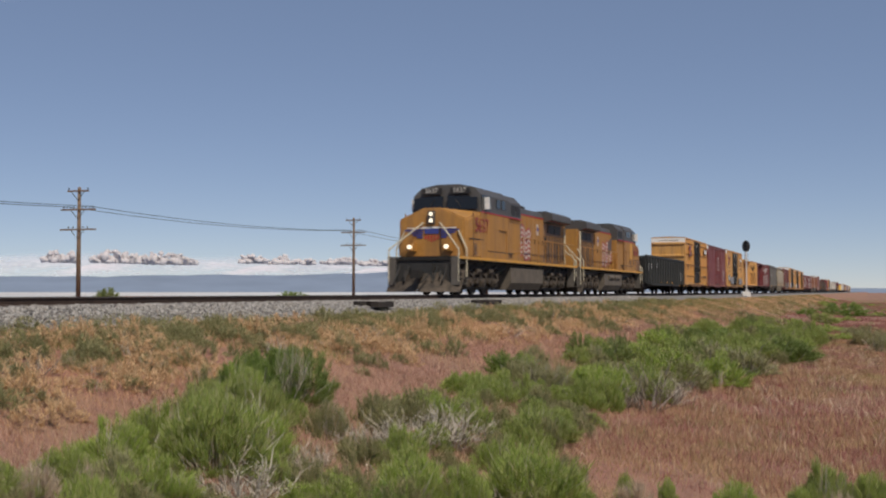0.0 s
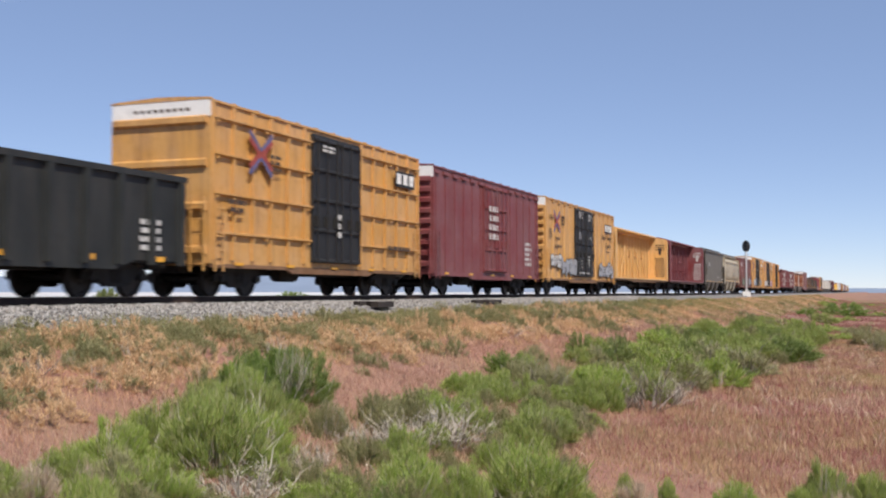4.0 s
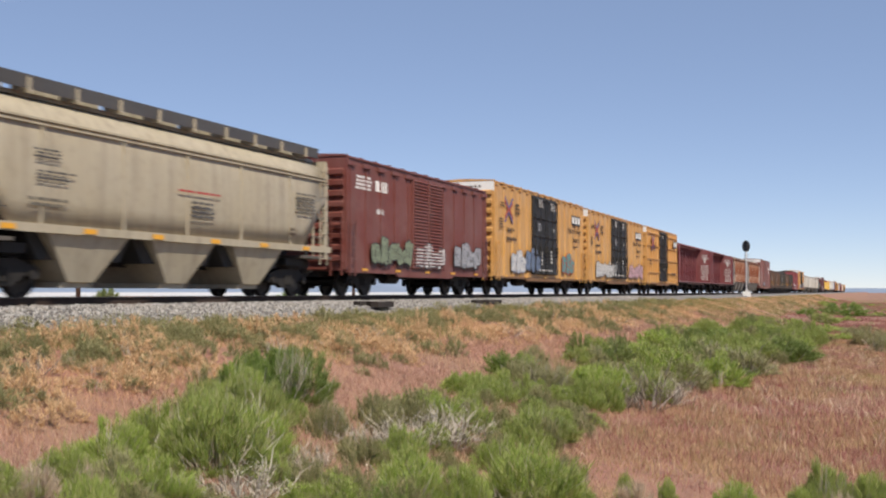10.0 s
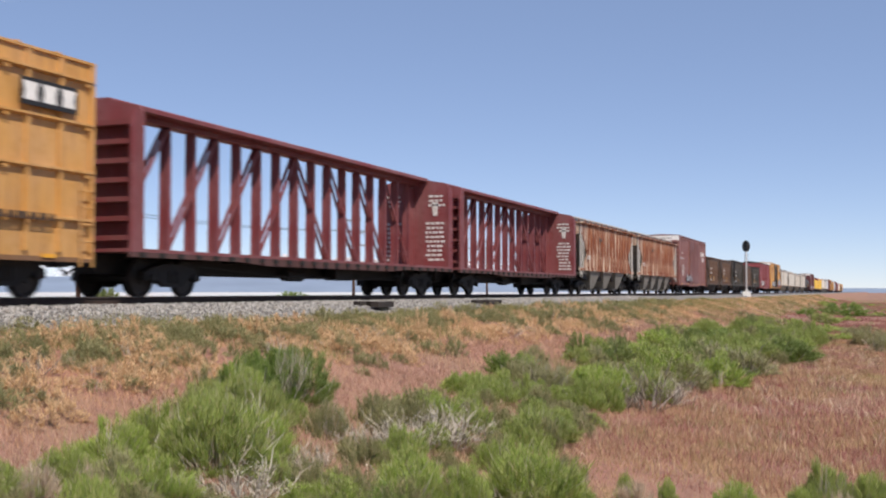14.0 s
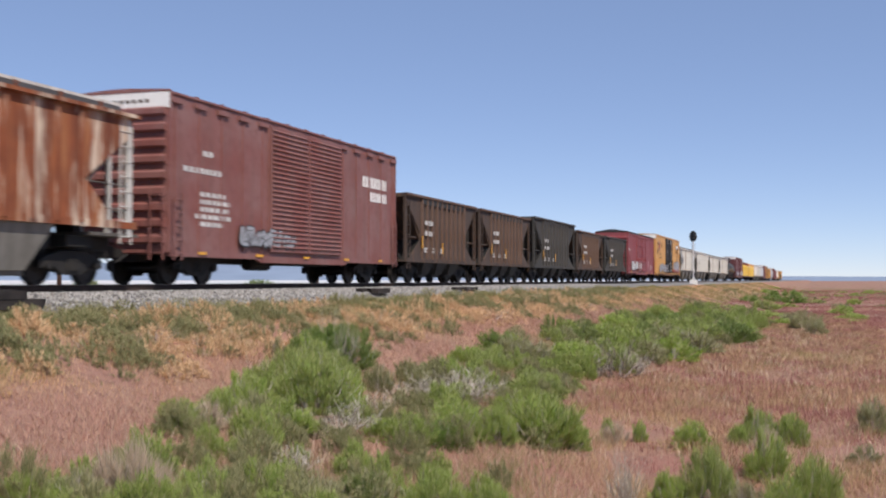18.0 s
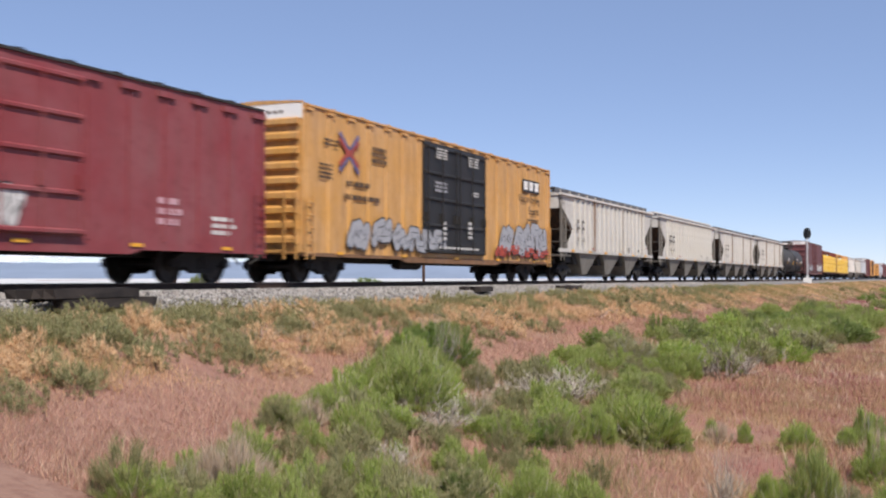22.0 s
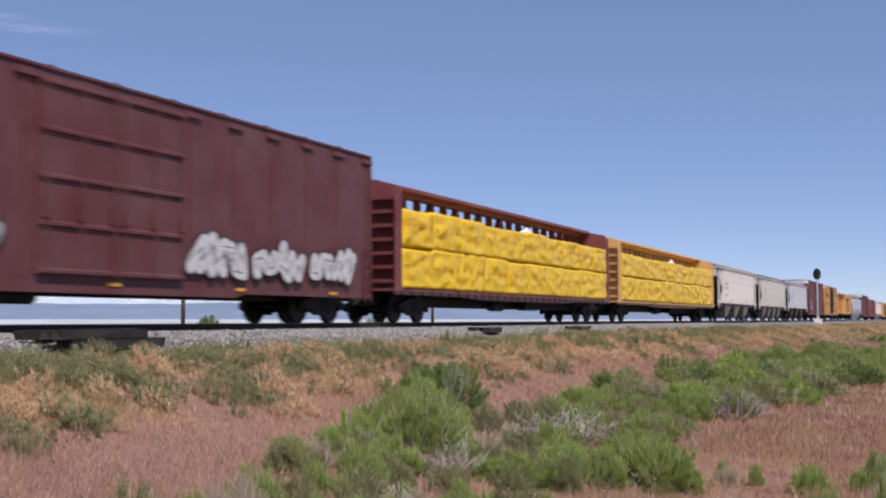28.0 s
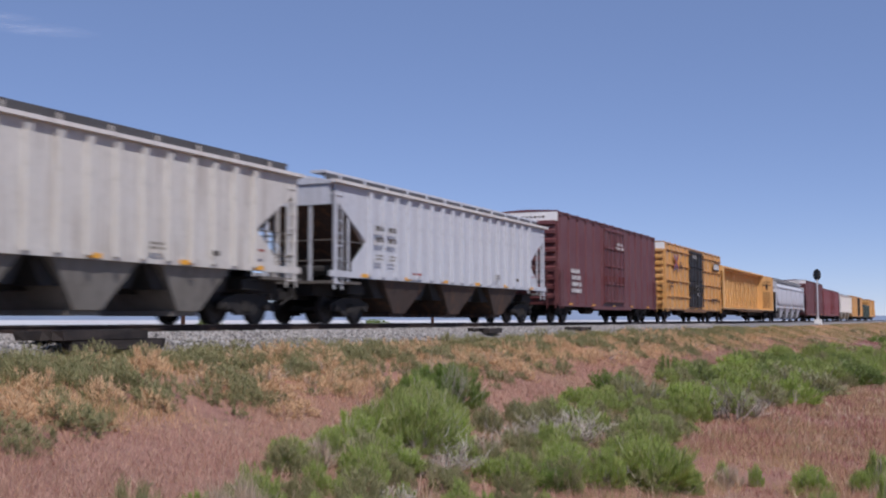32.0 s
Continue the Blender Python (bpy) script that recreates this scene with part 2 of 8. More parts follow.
def ground_z(x, y):
    z = np.interp(y, PROFILE_Y, PROFILE_Z)
    away = np.clip((np.abs(np.asarray(y)) - 3.4) / 3, 0, 1)
    lumps = 0.07 * np.sin(x * 0.9 + 1.3 * np.sin(y * 0.7)) * np.cos(y * 0.8 + 0.6 * np.sin(x * 0.5)) + 0.05 * np.sin(x * 0.31 + y * 0.23)
    # the low bank on which the camera stands
    u = np.clip((5.0 - np.asarray(x)) / 5.0, 0, 1) * np.clip((-10.5 - np.asarray(y)) / 4.0, 0, 1)
    return z + lumps * away + 1.45 * u * u * (3 - 2 * u)


def grid_mesh(name, xs, ys, height):
    gx, gy = np.meshgrid(xs, ys, indexing="ij")
    gz = height(gx, gy)
    verts = np.stack([gx, gy, gz], -1).reshape(-1, 3)
    n, k = len(xs), len(ys)
    a = (np.arange(n - 1)[:, None] * k + np.arange(k - 1)[None, :]).reshape(-1)
    faces = np.stack([a, a + k, a + k + 1, a + 1], -1)
    me = bpy.data.meshes.new(name)
    me.from_pydata(verts.tolist(), [], faces.tolist())
    for p in me.polygons:
        p.use_smooth = True
    return me


def soil():
    m, tree, b = shader("dry_grassland_soil", 0.95)
    c = mix_of(tree, ramp_of(tree, noise_of(tree, 0.45, 5), 0.42, 0.6), (0.30, 0.135, 0.095), (0.33, 0.185, 0.11))
    c = mix_of(tree, ramp_of(tree, noise_of(tree, 0.11, 5), 0.52, 0.66), c, (0.22, 0.18, 0.085))
    c = mix_of(tree, ramp_of(tree, noise_of(tree, 0.03, 3), 0.5, 0.62), c, (0.26, 0.15, 0.11))
    c = mix_of(tree, ramp_of(tree, noise_of(tree, 5, 6), 0.45, 0.7), c, (0.19, 0.095, 0.07))
    tree.links.new(c, b.inputs["Base Color"])
    bump_of(tree, b, noise_of(tree, 14, 6), 0.8, 0.06)
    return m


SOIL = soil()
near_x = np.arange(-6, 60, 0.45)
xs = np.concatenate([[-4800, -2000, -800, -300, -120, -50, -20, -10], near_x, np.geomspace(61, 4800, 60)])
near_y = np.arange(-22, 8, 0.4)
ys = np.concatenate([-np.geomspace(4800, 23, 26), near_y, np.geomspace(9, 4800, 34)])
ground = new("ground", grid_mesh("ground", xs, ys, ground_z))
ground.data.materials.append(SOIL)
tagged(ground, "dry reddish grassland soil falling away from the railway bank", "ground", kind="structure")

# ---- the railway: ballast, ties, rails ----
STONE = plain("grey_crushed_stone", (0.24, 0.225, 0.21), 0.9, 0.0, 0.5, 12, 0.8, 0.03)


def ballast_z(x, y):
    z = np.interp(y, [-4.9, -3.8, -3.1, -2.0, -1.4, 1.4, 2.0, 3.4], [-1.3, -0.64, -0.36, -0.21, -0.20, -0.20, -0.21, -0.75])
    return z + 0.018 * np.sin(x * 7.1 + y * 3) * np.cos(y * 9 - x * 2.3)


ballast = new("ballast", grid_mesh("ballast", np.concatenate([[-1500, -300, -60, -12], np.arange(-11, 70, 0.3), np.geomspace(70.5, 1900, 60)]), np.arange(-4.9, 3.5, 0.2), ballast_z))
ballast.data.materials.append(STONE)
tagged(ballast, "grey crushed-stone ballast bed under the track", "ballast", kind="structure")


def scatter_mesh(name, shapes, material, at, size, turn, shade=False):
    """Many small pieces joined into one mesh: shapes is a list of (verts, faces), picked in turn."""
    allv, allf, base = [], [], 0
    n = len(at)
    pick = np.arange(n) % len(shapes)
    for k, (v, f) in enumerate(shapes):
        idx = np.where(pick == k)[0]
        if not len(idx):
            continue
        v, f = np.array(v, float), np.array(f)
        c, s = np.cos(turn[idx]), np.sin(turn[idx])
        p = v[None] * size[idx][:, None, :]
        q = np.stack([p[..., 0] * c[:, None] - p[..., 1] * s[:, None], p[..., 0] * s[:, None] + p[..., 1] * c[:, None], p[..., 2]], -1) + at[idx][:, None]
        allv.append(q.reshape(-1, 3))
        allf.append((f[None] + (np.arange(len(idx)) * len(v))[:, None, None] + base).reshape(-1, f.shape[1]))
        base += len(idx) * len(v)
    verts, faces = np.concatenate(allv), np.concatenate(allf)
    me = bpy.data.meshes.new(name)
    me.vertices.add(len(verts))
    me.vertices.foreach_set("co", verts.astype(np.float32).reshape(-1))
    w = faces.shape[1]
    me.loops.add(faces.size)
    me.loops.foreach_set("vertex_index", faces.astype(np.int32).reshape(-1))
    me.polygons.add(len(faces))
    me.polygons.foreach_set("loop_start", np.arange(0, faces.size, w, dtype=np.int32))
    me.update(calc_edges=True)
    me.materials.append(material)
    return me


def pebble(rng):
    v = np.array([(1, 0, 0), (-1, 0, 0), (0, 1, 0), (0, -1, 0), (0, 0, 1), (0, 0, -1)], float) * rng.uniform(0.6, 1.2, (6, 1)) + rng.uniform(-0.25, 0.25, (6, 3))
    f = [(0, 2, 4), (2, 1, 4), (1, 3, 4), (3, 0, 4), (2, 0, 5), (1, 2, 5), (3, 1, 5), (0, 3, 5)]
    return v, f


def island_material(name, cols, rough=0.9):
    m, tree, b = shader(name, rough)
    g = tree.nodes.new("ShaderNodeNewGeometry")
    r = tree.nodes.new("ShaderNodeValToRGB")
    r.color_ramp.elements[0].color, r.color_ramp.elements[1].color = (*cols[0], 1), (*cols[-1], 1)
    for i, c in enumerate(cols[1:-1]):
        e = r.color_ramp.elements.new((i + 1) / (len(cols) - 1))
        e.color = (*c, 1)
    tree.links.new(g.outputs["Random Per Island"], r.inputs["Fac"])
    tree.links.new(r.outputs["Color"], b.inputs["Base Color"])
    return m


rng = np.random.default_rng(5)
n = 38000
px = 3 + 75 * rng.random(n) ** 1.5
py = rng.uniform(-3.75, -1.2, n)
stones_at = np.stack([px, py, ballast_z(px, py) + 0.012], -1)
stones = new("ballast_stones", scatter_mesh("ballast_stones", [pebble(rng) for _ in range(9)], island_material("ballast_stone_greys", [(0.11, 0.10, 0.095), (0.235, 0.22, 0.205), (0.37, 0.35, 0.325), (0.20, 0.17, 0.145)]), stones_at, rng.uniform(0.02, 0.055, (n, 1)) * rng.uniform(0.7, 1.2, (n, 3)), rng.uniform(0, 6.28, n)))
tagged(stones, "loose grey crushed stones along the ballast shoulder", "gravel", kind="stuff")

track = tagged(new("railway_track"), "single railway track on dark wooden ties", "track", kind="structure")
for side in (-0.755, 0.755):
    bm = B()
    prism(bm, [(side - 0.07, -0.18), (side + 0.07, -0.18), (side + 0.07, -0.165), (side + 0.012, -0.14), (side + 0.012, -0.045), (side + 0.036, -0.03), (side + 0.036, -0.006), (side - 0.036, -0.006), (side - 0.036, -0.03), (side - 0.012, -0.045), (side - 0.012, -0.14), (side - 0.07, -0.165)], "x", -1500, 1900)
    rail = part("rail", bm, RAIL_SIDE, track, "rust-brown steel rail")
    bm = B()
    box(bm, -1500, 1900, side - 0.03, side + 0.03, -0.006, 0.0)
    part("rail_head", bm, STEEL, rail, "polished running surface")
bm = B()
box(bm, -0.115, 0.115, -1.3, 1.3, -0.36, -0.181)
tie = part("tie", bm, TIEWOOD, track)
tie.location = (-8, 0, 0)
for i in range(1, 260):
    again(tie, "tie", (-8 + i * 0.52 + 0.03 * math.sin(i * 5), 0, 0))


def tie_pile(x, y, count, label, half=1.28):
    pile = tagged(new("tie_pile"), label, "wood pile")
    pile.location = (x, y, float(ballast_z(x, y)) if y > -3.6 else float(ground_z(x, y)))
    for i in range(count):
        bm = B()
        rr = random.Random(i * 3 + count)
        h1 = half * rr.uniform(0.85, 1.05)
        box(bm, -h1, h1, -0.115, 0.115, 0.0, 0.17)
        for v in bm.verts:
            v.co += Vector((rr.uniform(-0.05, 0.05), rr.uniform(-0.015, 0.015), rr.uniform(-0.012, 0.012)))
        t = part("tie", bm, OLDTIE, pile)
        tier = i // 4
        t.location = (rr.uniform(-0.3, 0.3) - 0.55 * tier, -0.42 + 0.29 * (i % 4) + 0.1 * tier, -0.02 + 0.178 * tier)
        t.rotation_euler = (0, 0, rr.uniform(-0.08, 0.08) + 0.05 * tier)
    return pile


tie_pile(11.4, -3.2, 7, "stack of old dark railway ties on the ballast")
tie_pile(31.0, -2.9, 3, "few discarded dark ties on the ballast shoulder", 0.8)
tie_pile(41.0, -2.9, 2, "two discarded dark ties on the ballast shoulder", 0.8)


# ---- signal, poles, wires ----
def signal_mast(x, y):
    s = tagged(new("signal_mast"), "silver railway signal mast with black target head", "railway signal")
    s.location = (x, y, -0.45)
    bm = B()
    box(bm, -0.45, 0.45, -0.45, 0.45, -0.3, 0.62)
    bmesh.ops.bevel(bm, geom=bm.edges[:], offset=0.05, segments=2, affect="EDGES")
    part("foundation", bm, WHITE, s, "white concrete base")
    bm = B()
    rod(bm, (0, 0, 0.6), (0, 0, 5.6), 0.085, 12)
    rod(bm, (0, 0, 0.6), (0, 0, 0.95), 0.16, 12)
    part("mast", bm, plain("aluminium_paint", (0.62, 0.62, 0.61), 0.45, 0.3, 0.1), s, "aluminium-painted mast")
    bm = B()
    prism(bm, [(0.47 * math.sin(a * 0.2618), 6.15 + (0.47 if abs(a - 12) > 6 else 0.47) * math.cos(a * 0.2618) * 1.55) for a in range(24)], "x", -0.06, 0.0)
    bmesh.ops.recalc_face_normals(bm, faces=bm.faces[:])
    part("target", bm, BLACK, s, "black oval background plate")
    for z in (5.75, 6.15, 6.55):
        bm = B()
        for k in range(7):
            a = math.pi * k / 6
            b2 = math.pi * (k + 1) / 6
            if k < 6:
                bar(bm, (-0.06, 0.14 * math.cos(a), z + 0.14 * math.sin(a)), (-0.06, 0.14 * math.cos(b2), z + 0.14 * math.sin(b2)), 0.02, "x", 0.5)
        part("hood", bm, BLACK, s)
        bm = B()
        rod(bm, (-0.075, 0, z), (-0.03, 0, z), 0.1, 12)
        part("lens", bm, GLASS_DARK, s)
    bm = B()
    box(bm, -0.02, 0.3, -0.2, 0.2, 5.55, 6.7)
    part("housing", bm, BLACK, s)
    bm = B()
    for yy in (-0.2, 0.2):
        rod(bm, (0.15, yy, 0.2), (0.15, yy, 5.3), 0.02, 6)
    for k in range(14):
        rod(bm, (0.15, -0.2, 0.6 + k * 0.34), (0.15, 0.2, 0.6 + k * 0.34), 0.014, 6)
    part("ladder", bm, STEEL, s)
    return s


signal_mast(139.0, -3.1)


def utility_pole(x, y, z, h, turn):
    p = tagged(new("utility_pole"), "weathered wooden line pole with three crossarms", "utility pole", "line poles behind the track")
    p.matrix_basis = pose(x, y, z, 0, 0, turn)
    bm = B()
    r = bmesh.ops.create_cone(bm, cap_ends=True, segments=12, radius1=0.19, radius2=0.125, depth=h)
    bmesh.ops.translate(bm, verts=r["verts"], vec=(0, 0, h / 2))
    part("pole", bm, POLEWOOD, p, smooth=True)
    for k, (dz, half) in enumerate(((0.30, 0.95), (1.75, 1.55), (3.3, 1.6))):
        bm = B()
        box(bm, -0.19, -0.08, -half, half, h - dz - 0.06, h - dz + 0.06)
        arm = part("crossarm", bm, POLEWOOD, p)
        for s in (-1, 1):
            bm = B()
            bar(bm, (-0.2, s * 0.6, h - dz - 0.05), (-0.15, 0, h - dz - 0.75), 0.05, "x", 0.012)
            part("brace", bm, TRUCKS, arm)
        spots = (0.85,) if k == 0 else (0.4, 0.7, 1.0, 1.3) if k == 1 else (0.45, 0.85)
        for q in spots:
            for s in (-1, 1):
                bm = B()
                rod(bm, (-0.135, s * q, h - dz + 0.05), (-0.135, s * q, h - dz + 0.16), 0.02, 6)
                rod(bm, (-0.135, s * q, h - dz + 0.14), (-0.135, s * q, h - dz + 0.25), 0.05, 8)
                part("insulator", bm, SOOT_SHADE, arm)
    return p


POLES = [(69.4, 40.0, 9.3), (118.2, 40.0, 10.0), (21.0, 40.0, 9.3), (167.0, 40.0, 9.6)]
for px_, py_, ph_ in POLES:
    utility_pole(px_, py_, -1.05, ph_, 4)


def wire(p, q, sag):
    cu = bpy.data.curves.new("line_wire", "CURVE")
    cu.dimensions, cu.bevel_depth = "3D", 0.022
    s = cu.splines.new("POLY")
    s.points.add(24)
    for i in range(25):
        t = i / 24
        c = Vector(p).lerp(Vector(q), t)
        s.points[i].co = (c.x, c.y, c.z - sag * 4 * t * (1 - t), 1)
    cu.materials.append(TRUCKS)
    return tagged(new("line_wire", cu), "thin dark overhead wire strung between poles", "wire", "overhead line wires")


order = sorted(POLES)
for a, b_ in zip(order[:-1], order[1:]):
    for off_, dz in ((-1.0, 1.5), (1.0, 1.5)):
        wire((a[0], a[1] + off_, -1.05 + a[2] - dz), (b_[0], b_[1] + off_, -1.05 + b_[2] - dz), 0.55)

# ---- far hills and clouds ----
# distance haze is put into the blue-grey base colour of the hills
HAZE = plain("haze_tinted_hills", (0.20, 0.25, 0.335), 1.0, 0.0, 0.15, 0.006, 0.0)
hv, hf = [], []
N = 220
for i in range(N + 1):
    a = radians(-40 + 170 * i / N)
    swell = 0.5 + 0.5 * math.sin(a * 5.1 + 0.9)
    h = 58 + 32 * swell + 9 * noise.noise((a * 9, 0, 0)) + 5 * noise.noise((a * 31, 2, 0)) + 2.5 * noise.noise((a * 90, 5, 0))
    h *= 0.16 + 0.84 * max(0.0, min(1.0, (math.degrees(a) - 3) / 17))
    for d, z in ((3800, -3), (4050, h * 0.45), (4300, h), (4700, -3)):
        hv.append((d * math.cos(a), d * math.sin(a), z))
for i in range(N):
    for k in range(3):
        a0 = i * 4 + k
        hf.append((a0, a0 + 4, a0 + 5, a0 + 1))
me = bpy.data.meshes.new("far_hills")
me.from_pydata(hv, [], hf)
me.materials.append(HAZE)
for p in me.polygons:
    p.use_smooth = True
tagged(new("far_hills", me), "long low hills tinted blue for haze on the horizon", "hills", kind="structure")

# far plain whose pale colour holds the haze over the ground
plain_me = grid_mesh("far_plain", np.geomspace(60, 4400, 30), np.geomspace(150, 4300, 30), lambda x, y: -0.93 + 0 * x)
tagged(new("far_plain", plain_me), "far plain coloured pale for haze, stretching to the hills", "plain", kind="structure").data.materials.append(plain("pale_haze_plain", (0.58, 0.57, 0.56), 0.9, 0.0, 0.2, 0.01, 0.0))


def vapour(name, clear, col=(0.85, 0.80, 0.79)):
    m, tree, b = shader(name, 1.0)
    b.inputs["Base Color"].default_value = (*col, 1)
    b.inputs["Alpha"].default_value = 1 - clear
    return m


CLOUD, tree, b = shader("cloud_white", 1.0)
b.inputs["Base Color"].default_value = (0.82, 0.77, 0.77, 1)
glow = tree.nodes.new("ShaderNodeBsdfTranslucent")
glow.inputs["Color"].default_value = (0.82, 0.77, 0.77, 1)
both = tree.nodes.new("ShaderNodeMixShader")
both.inputs[0].default_value = 0.45
tree.links.new(b.outputs[0], both.inputs[1])
tree.links.new(glow.outputs[0], both.inputs[2])
tree.links.new(both.outputs[0], tree.nodes["Material Output"].inputs["Surface"])


def veil_material(name, most, col, stretch, scale):
    """Thin vapour: thickest in the middle, torn by noise, fading out to its rim."""
    m, tree, b = shader(name, 1.0)
    b.inputs["Base Color"].default_value = (*col, 1)
    tc = tree.nodes.new("ShaderNodeTexCoord")
    gr = tree.nodes.new("ShaderNodeTexGradient")
    gr.gradient_type = "SPHERICAL"
    tree.links.new(tc.outputs["Object"], gr.inputs["Vector"])
    f = mix_of(tree, 1.0, ramp_of(tree, noise_of(tree, scale, 6, stretch, 0.6), 0.3, 0.75), gr.outputs["Color"], "MULTIPLY")
    k = node(tree, "ShaderNodeMath")
    k.operation = "MULTIPLY"
    k.inputs[1].default_value = most
    tree.links.new(f, k.inputs[0])
    tree.links.new(k.outputs[0], b.inputs["Alpha"])
    return m


VEIL = veil_material("haze_veil", 1.8, (0.80, 0.76, 0.80), (1, 2.0, 1.2), 1.2)
WISP = veil_material("cirrus", 0.22, (0.85, 0.82, 0.85), (1, 1.5, 1.5), 1.6)


def veil(heading, high, wide, tall, mat, dist, words):
    bm = B()
    lo = bm.verts.new((0, 0, 0))
    rim = [bm.verts.new((0.02 * math.sin(3 * k), math.cos(k * 6.2832 / 32), math.sin(k * 6.2832 / 32))) for k in range(32)]
    for k in range(32):
        bm.faces.new((lo, rim[k], rim[(k + 1) % 32]))
    c = part("cloud", bm, mat, None, smooth=True)
    a = radians(heading)
    c.matrix_basis = pose(dist * math.cos(a), dist * math.sin(a), high, 0, 0, heading) @ Matrix.Diagonal((wide * 0.05, wide / 2, tall / 2, 1))
    return tagged(c, words, "cloud", "clouds along the horizon", kind="structure")


def cloud(heading, high, wide, seed, tall=1.0, mat=None, dist=4600, name="white cumulus cloud low over the hills"):
    r = random.Random(seed)
    bm = B()
    n = max(4, int(wide / 13))
    for i in range(n):
        t = (i + 0.5) / n
        env = math.sin(math.pi * t) ** 0.4 * (0.62 + 0.5 * noise.noise((i * 0.42, seed * 3.1, 0)))
        for k in range(4 if tall > 0.5 else 1):
            rad = r.uniform(10, 18) * (0.55 + 0.6 * env) / (1 + 0.18 * k)
            mt = Matrix.Translation((r.uniform(-14, 14), (t - 0.5) * wide + r.uniform(-10, 10), (k * 13 + r.uniform(-3, 5)) * max(env, 0.15) * tall)) @ Matrix.Diagonal((rad, rad * (1.15 if tall > 0.5 else 2.6), rad * 0.85 * tall, 1))
            bmesh.ops.create_icosphere(bm, subdivisions=2, radius=1, matrix=mt)
    for v in bm.verts:
        v.co += (noise.noise_vector(v.co * 0.07) * 5 + noise.noise_vector(v.co * 0.21) * 2.5) * tall
        v.co.z = max(v.co.z, (-6 + 3 * noise.noise(v.co * 0.05)) * tall)
    c = part("cloud", bm, mat or CLOUD, None, smooth=True)
    a = radians(heading)
    c.matrix_basis = pose(dist * math.cos(a), dist * math.sin(a), high, 0, 0, heading)
    return tagged(c, name, "cloud", "clouds along the horizon", kind="structure")


for k, (hd, hi, wd, tl) in enumerate(((40.2, 122, 130, 1.2), (37.4, 122, 220, 1.3), (35.0, 118, 210, 1.35), (30.8, 122, 110, 1.0), (28.8, 118, 190, 0.95), (26.4, 118, 150, 0.9), (24.2, 112, 190, 0.9), (43.6, 112, 70, 0.9), (20, 100, 120, 0.8), (49, 118, 180, 1.1), (55, 125, 260, 1.2))):
    cloud(hd, hi, wd, k, tl)
# translucent discs drawn as the whitish haze band below the clouds
for hd, hi, wd, tl in ((39, 108, 900, 120), (31, 104, 900, 110), (25, 98, 800, 90), (45, 104, 700, 110), (52, 104, 800, 110), (18, 92, 700, 70)):
    veil(hd, hi, wd, tl, VEIL, 4750, "thin pale disc standing in for haze over the hills")
for hd, hi, wd, tl in ((45.0, 1180, 520, 60), (47.2, 1220, 420, 45)):
    veil(hd, hi, wd, tl, WISP, 4700, "faint wisp of cirrus in the blue sky")


# ---- rolling stock: every car stands with its leading end at x = 0, rail tops at z = 0, the near side at y = -W ----
W = 1.55
TRAIN = []
WHEELSETS = []
R_WHEEL = 0.46


def wheel_mesh(r):
    bm = B()
    for s in (-1, 1):
        y = s * 0.755
        prof = [(0.0, 0.07), (0.14, 0.07), (0.17, 0.03), (r - 0.09, 0.02), (r - 0.06, 0.06), (r, 0.055), (r - 0.005, -0.055), (r + 0.028, -0.06), (r + 0.026, -0.085), (r - 0.07, -0.085), (r - 0.10, -0.02), (0.17, -0.02), (0.14, -0.06), (0.0, -0.06)]
        n = 20
        rings = []
        for i in range(n):
            a = 6.2832 * i / n
            rings.append([bm.verts.new((q * math.cos(a), y + s * d, q * math.sin(a))) for q, d in prof])
        for i in range(n):
            j = (i + 1) % n
            for k in range(len(prof) - 1):
                f = (rings[i][k], rings[j][k], rings[j][k + 1], rings[i][k + 1])
                bm.faces.new(f if s > 0 else f[::-1])
    rod(bm, (0, -0.76, 0), (0, 0.76, 0), 0.085, 10)
    rod(bm, (0, -1.0, 0), (0, 1.0, 0), 0.06, 8)
    bmesh.ops.remove_doubles(bm, verts=bm.verts[:], dist=0.0005)
    me = bpy.data.meshes.new("wheelset")
    bm.to_mesh(me)
    bm.free()
    me.materials.append(WHEEL)
    return me


WHEEL_CAR, WHEEL_LOCO = wheel_mesh(R_WHEEL), wheel_mesh(0.52)


def sideframe_mesh(half=0.89):
    bm = B()
    h = half
    for s in (-1, 1):
        pts = [(-h - 0.26, 0.40), (-h - 0.26, 0.58), (-h - 0.10, 0.66), (-0.42, 0.80), (0.42, 0.80), (h + 0.10, 0.66), (h + 0.26, 0.58), (h + 0.26, 0.40), (h + 0.12, 0.40), (h + 0.1, 0.50), (h - 0.12, 0.50), (0.36, 0.24), (-0.36, 0.24), (-h + 0.12, 0.50), (-h - 0.1, 0.50), (-h - 0.12, 0.40)]
        a, b2 = sorted((s * 0.93, s * 1.09))
        prism(bm, pts, "y", a, b2)
        for q in (-0.16, -0.02, 0.12):
            rod(bm, (q + 0.02, s * 1.1, 0.34), (q + 0.02, s * 1.1, 0.62), 0.055, 8)
        for q in (-h, h):
            rod(bm, (q, s * 1.05, 0.46), (q, s * 1.16, 0.46), 0.105, 10)
    box(bm, -0.22, 0.22, -1.0, 1.0, 0.42, 0.74)
    rod(bm, (0, 0, 0.7), (0, 0, 0.86), 0.25, 10)
    for q in (-0.3, 0.3):
        box(bm, q - 0.05, q + 0.05, -0.85, 0.85, 0.32, 0.46)
    bmesh.ops.recalc_face_normals(bm, faces=bm.faces[:])
    me = bpy.data.meshes.new("truck")
    bm.to_mesh(me)
    bm.free()
    me.materials.append(TRUCKS)
    return me


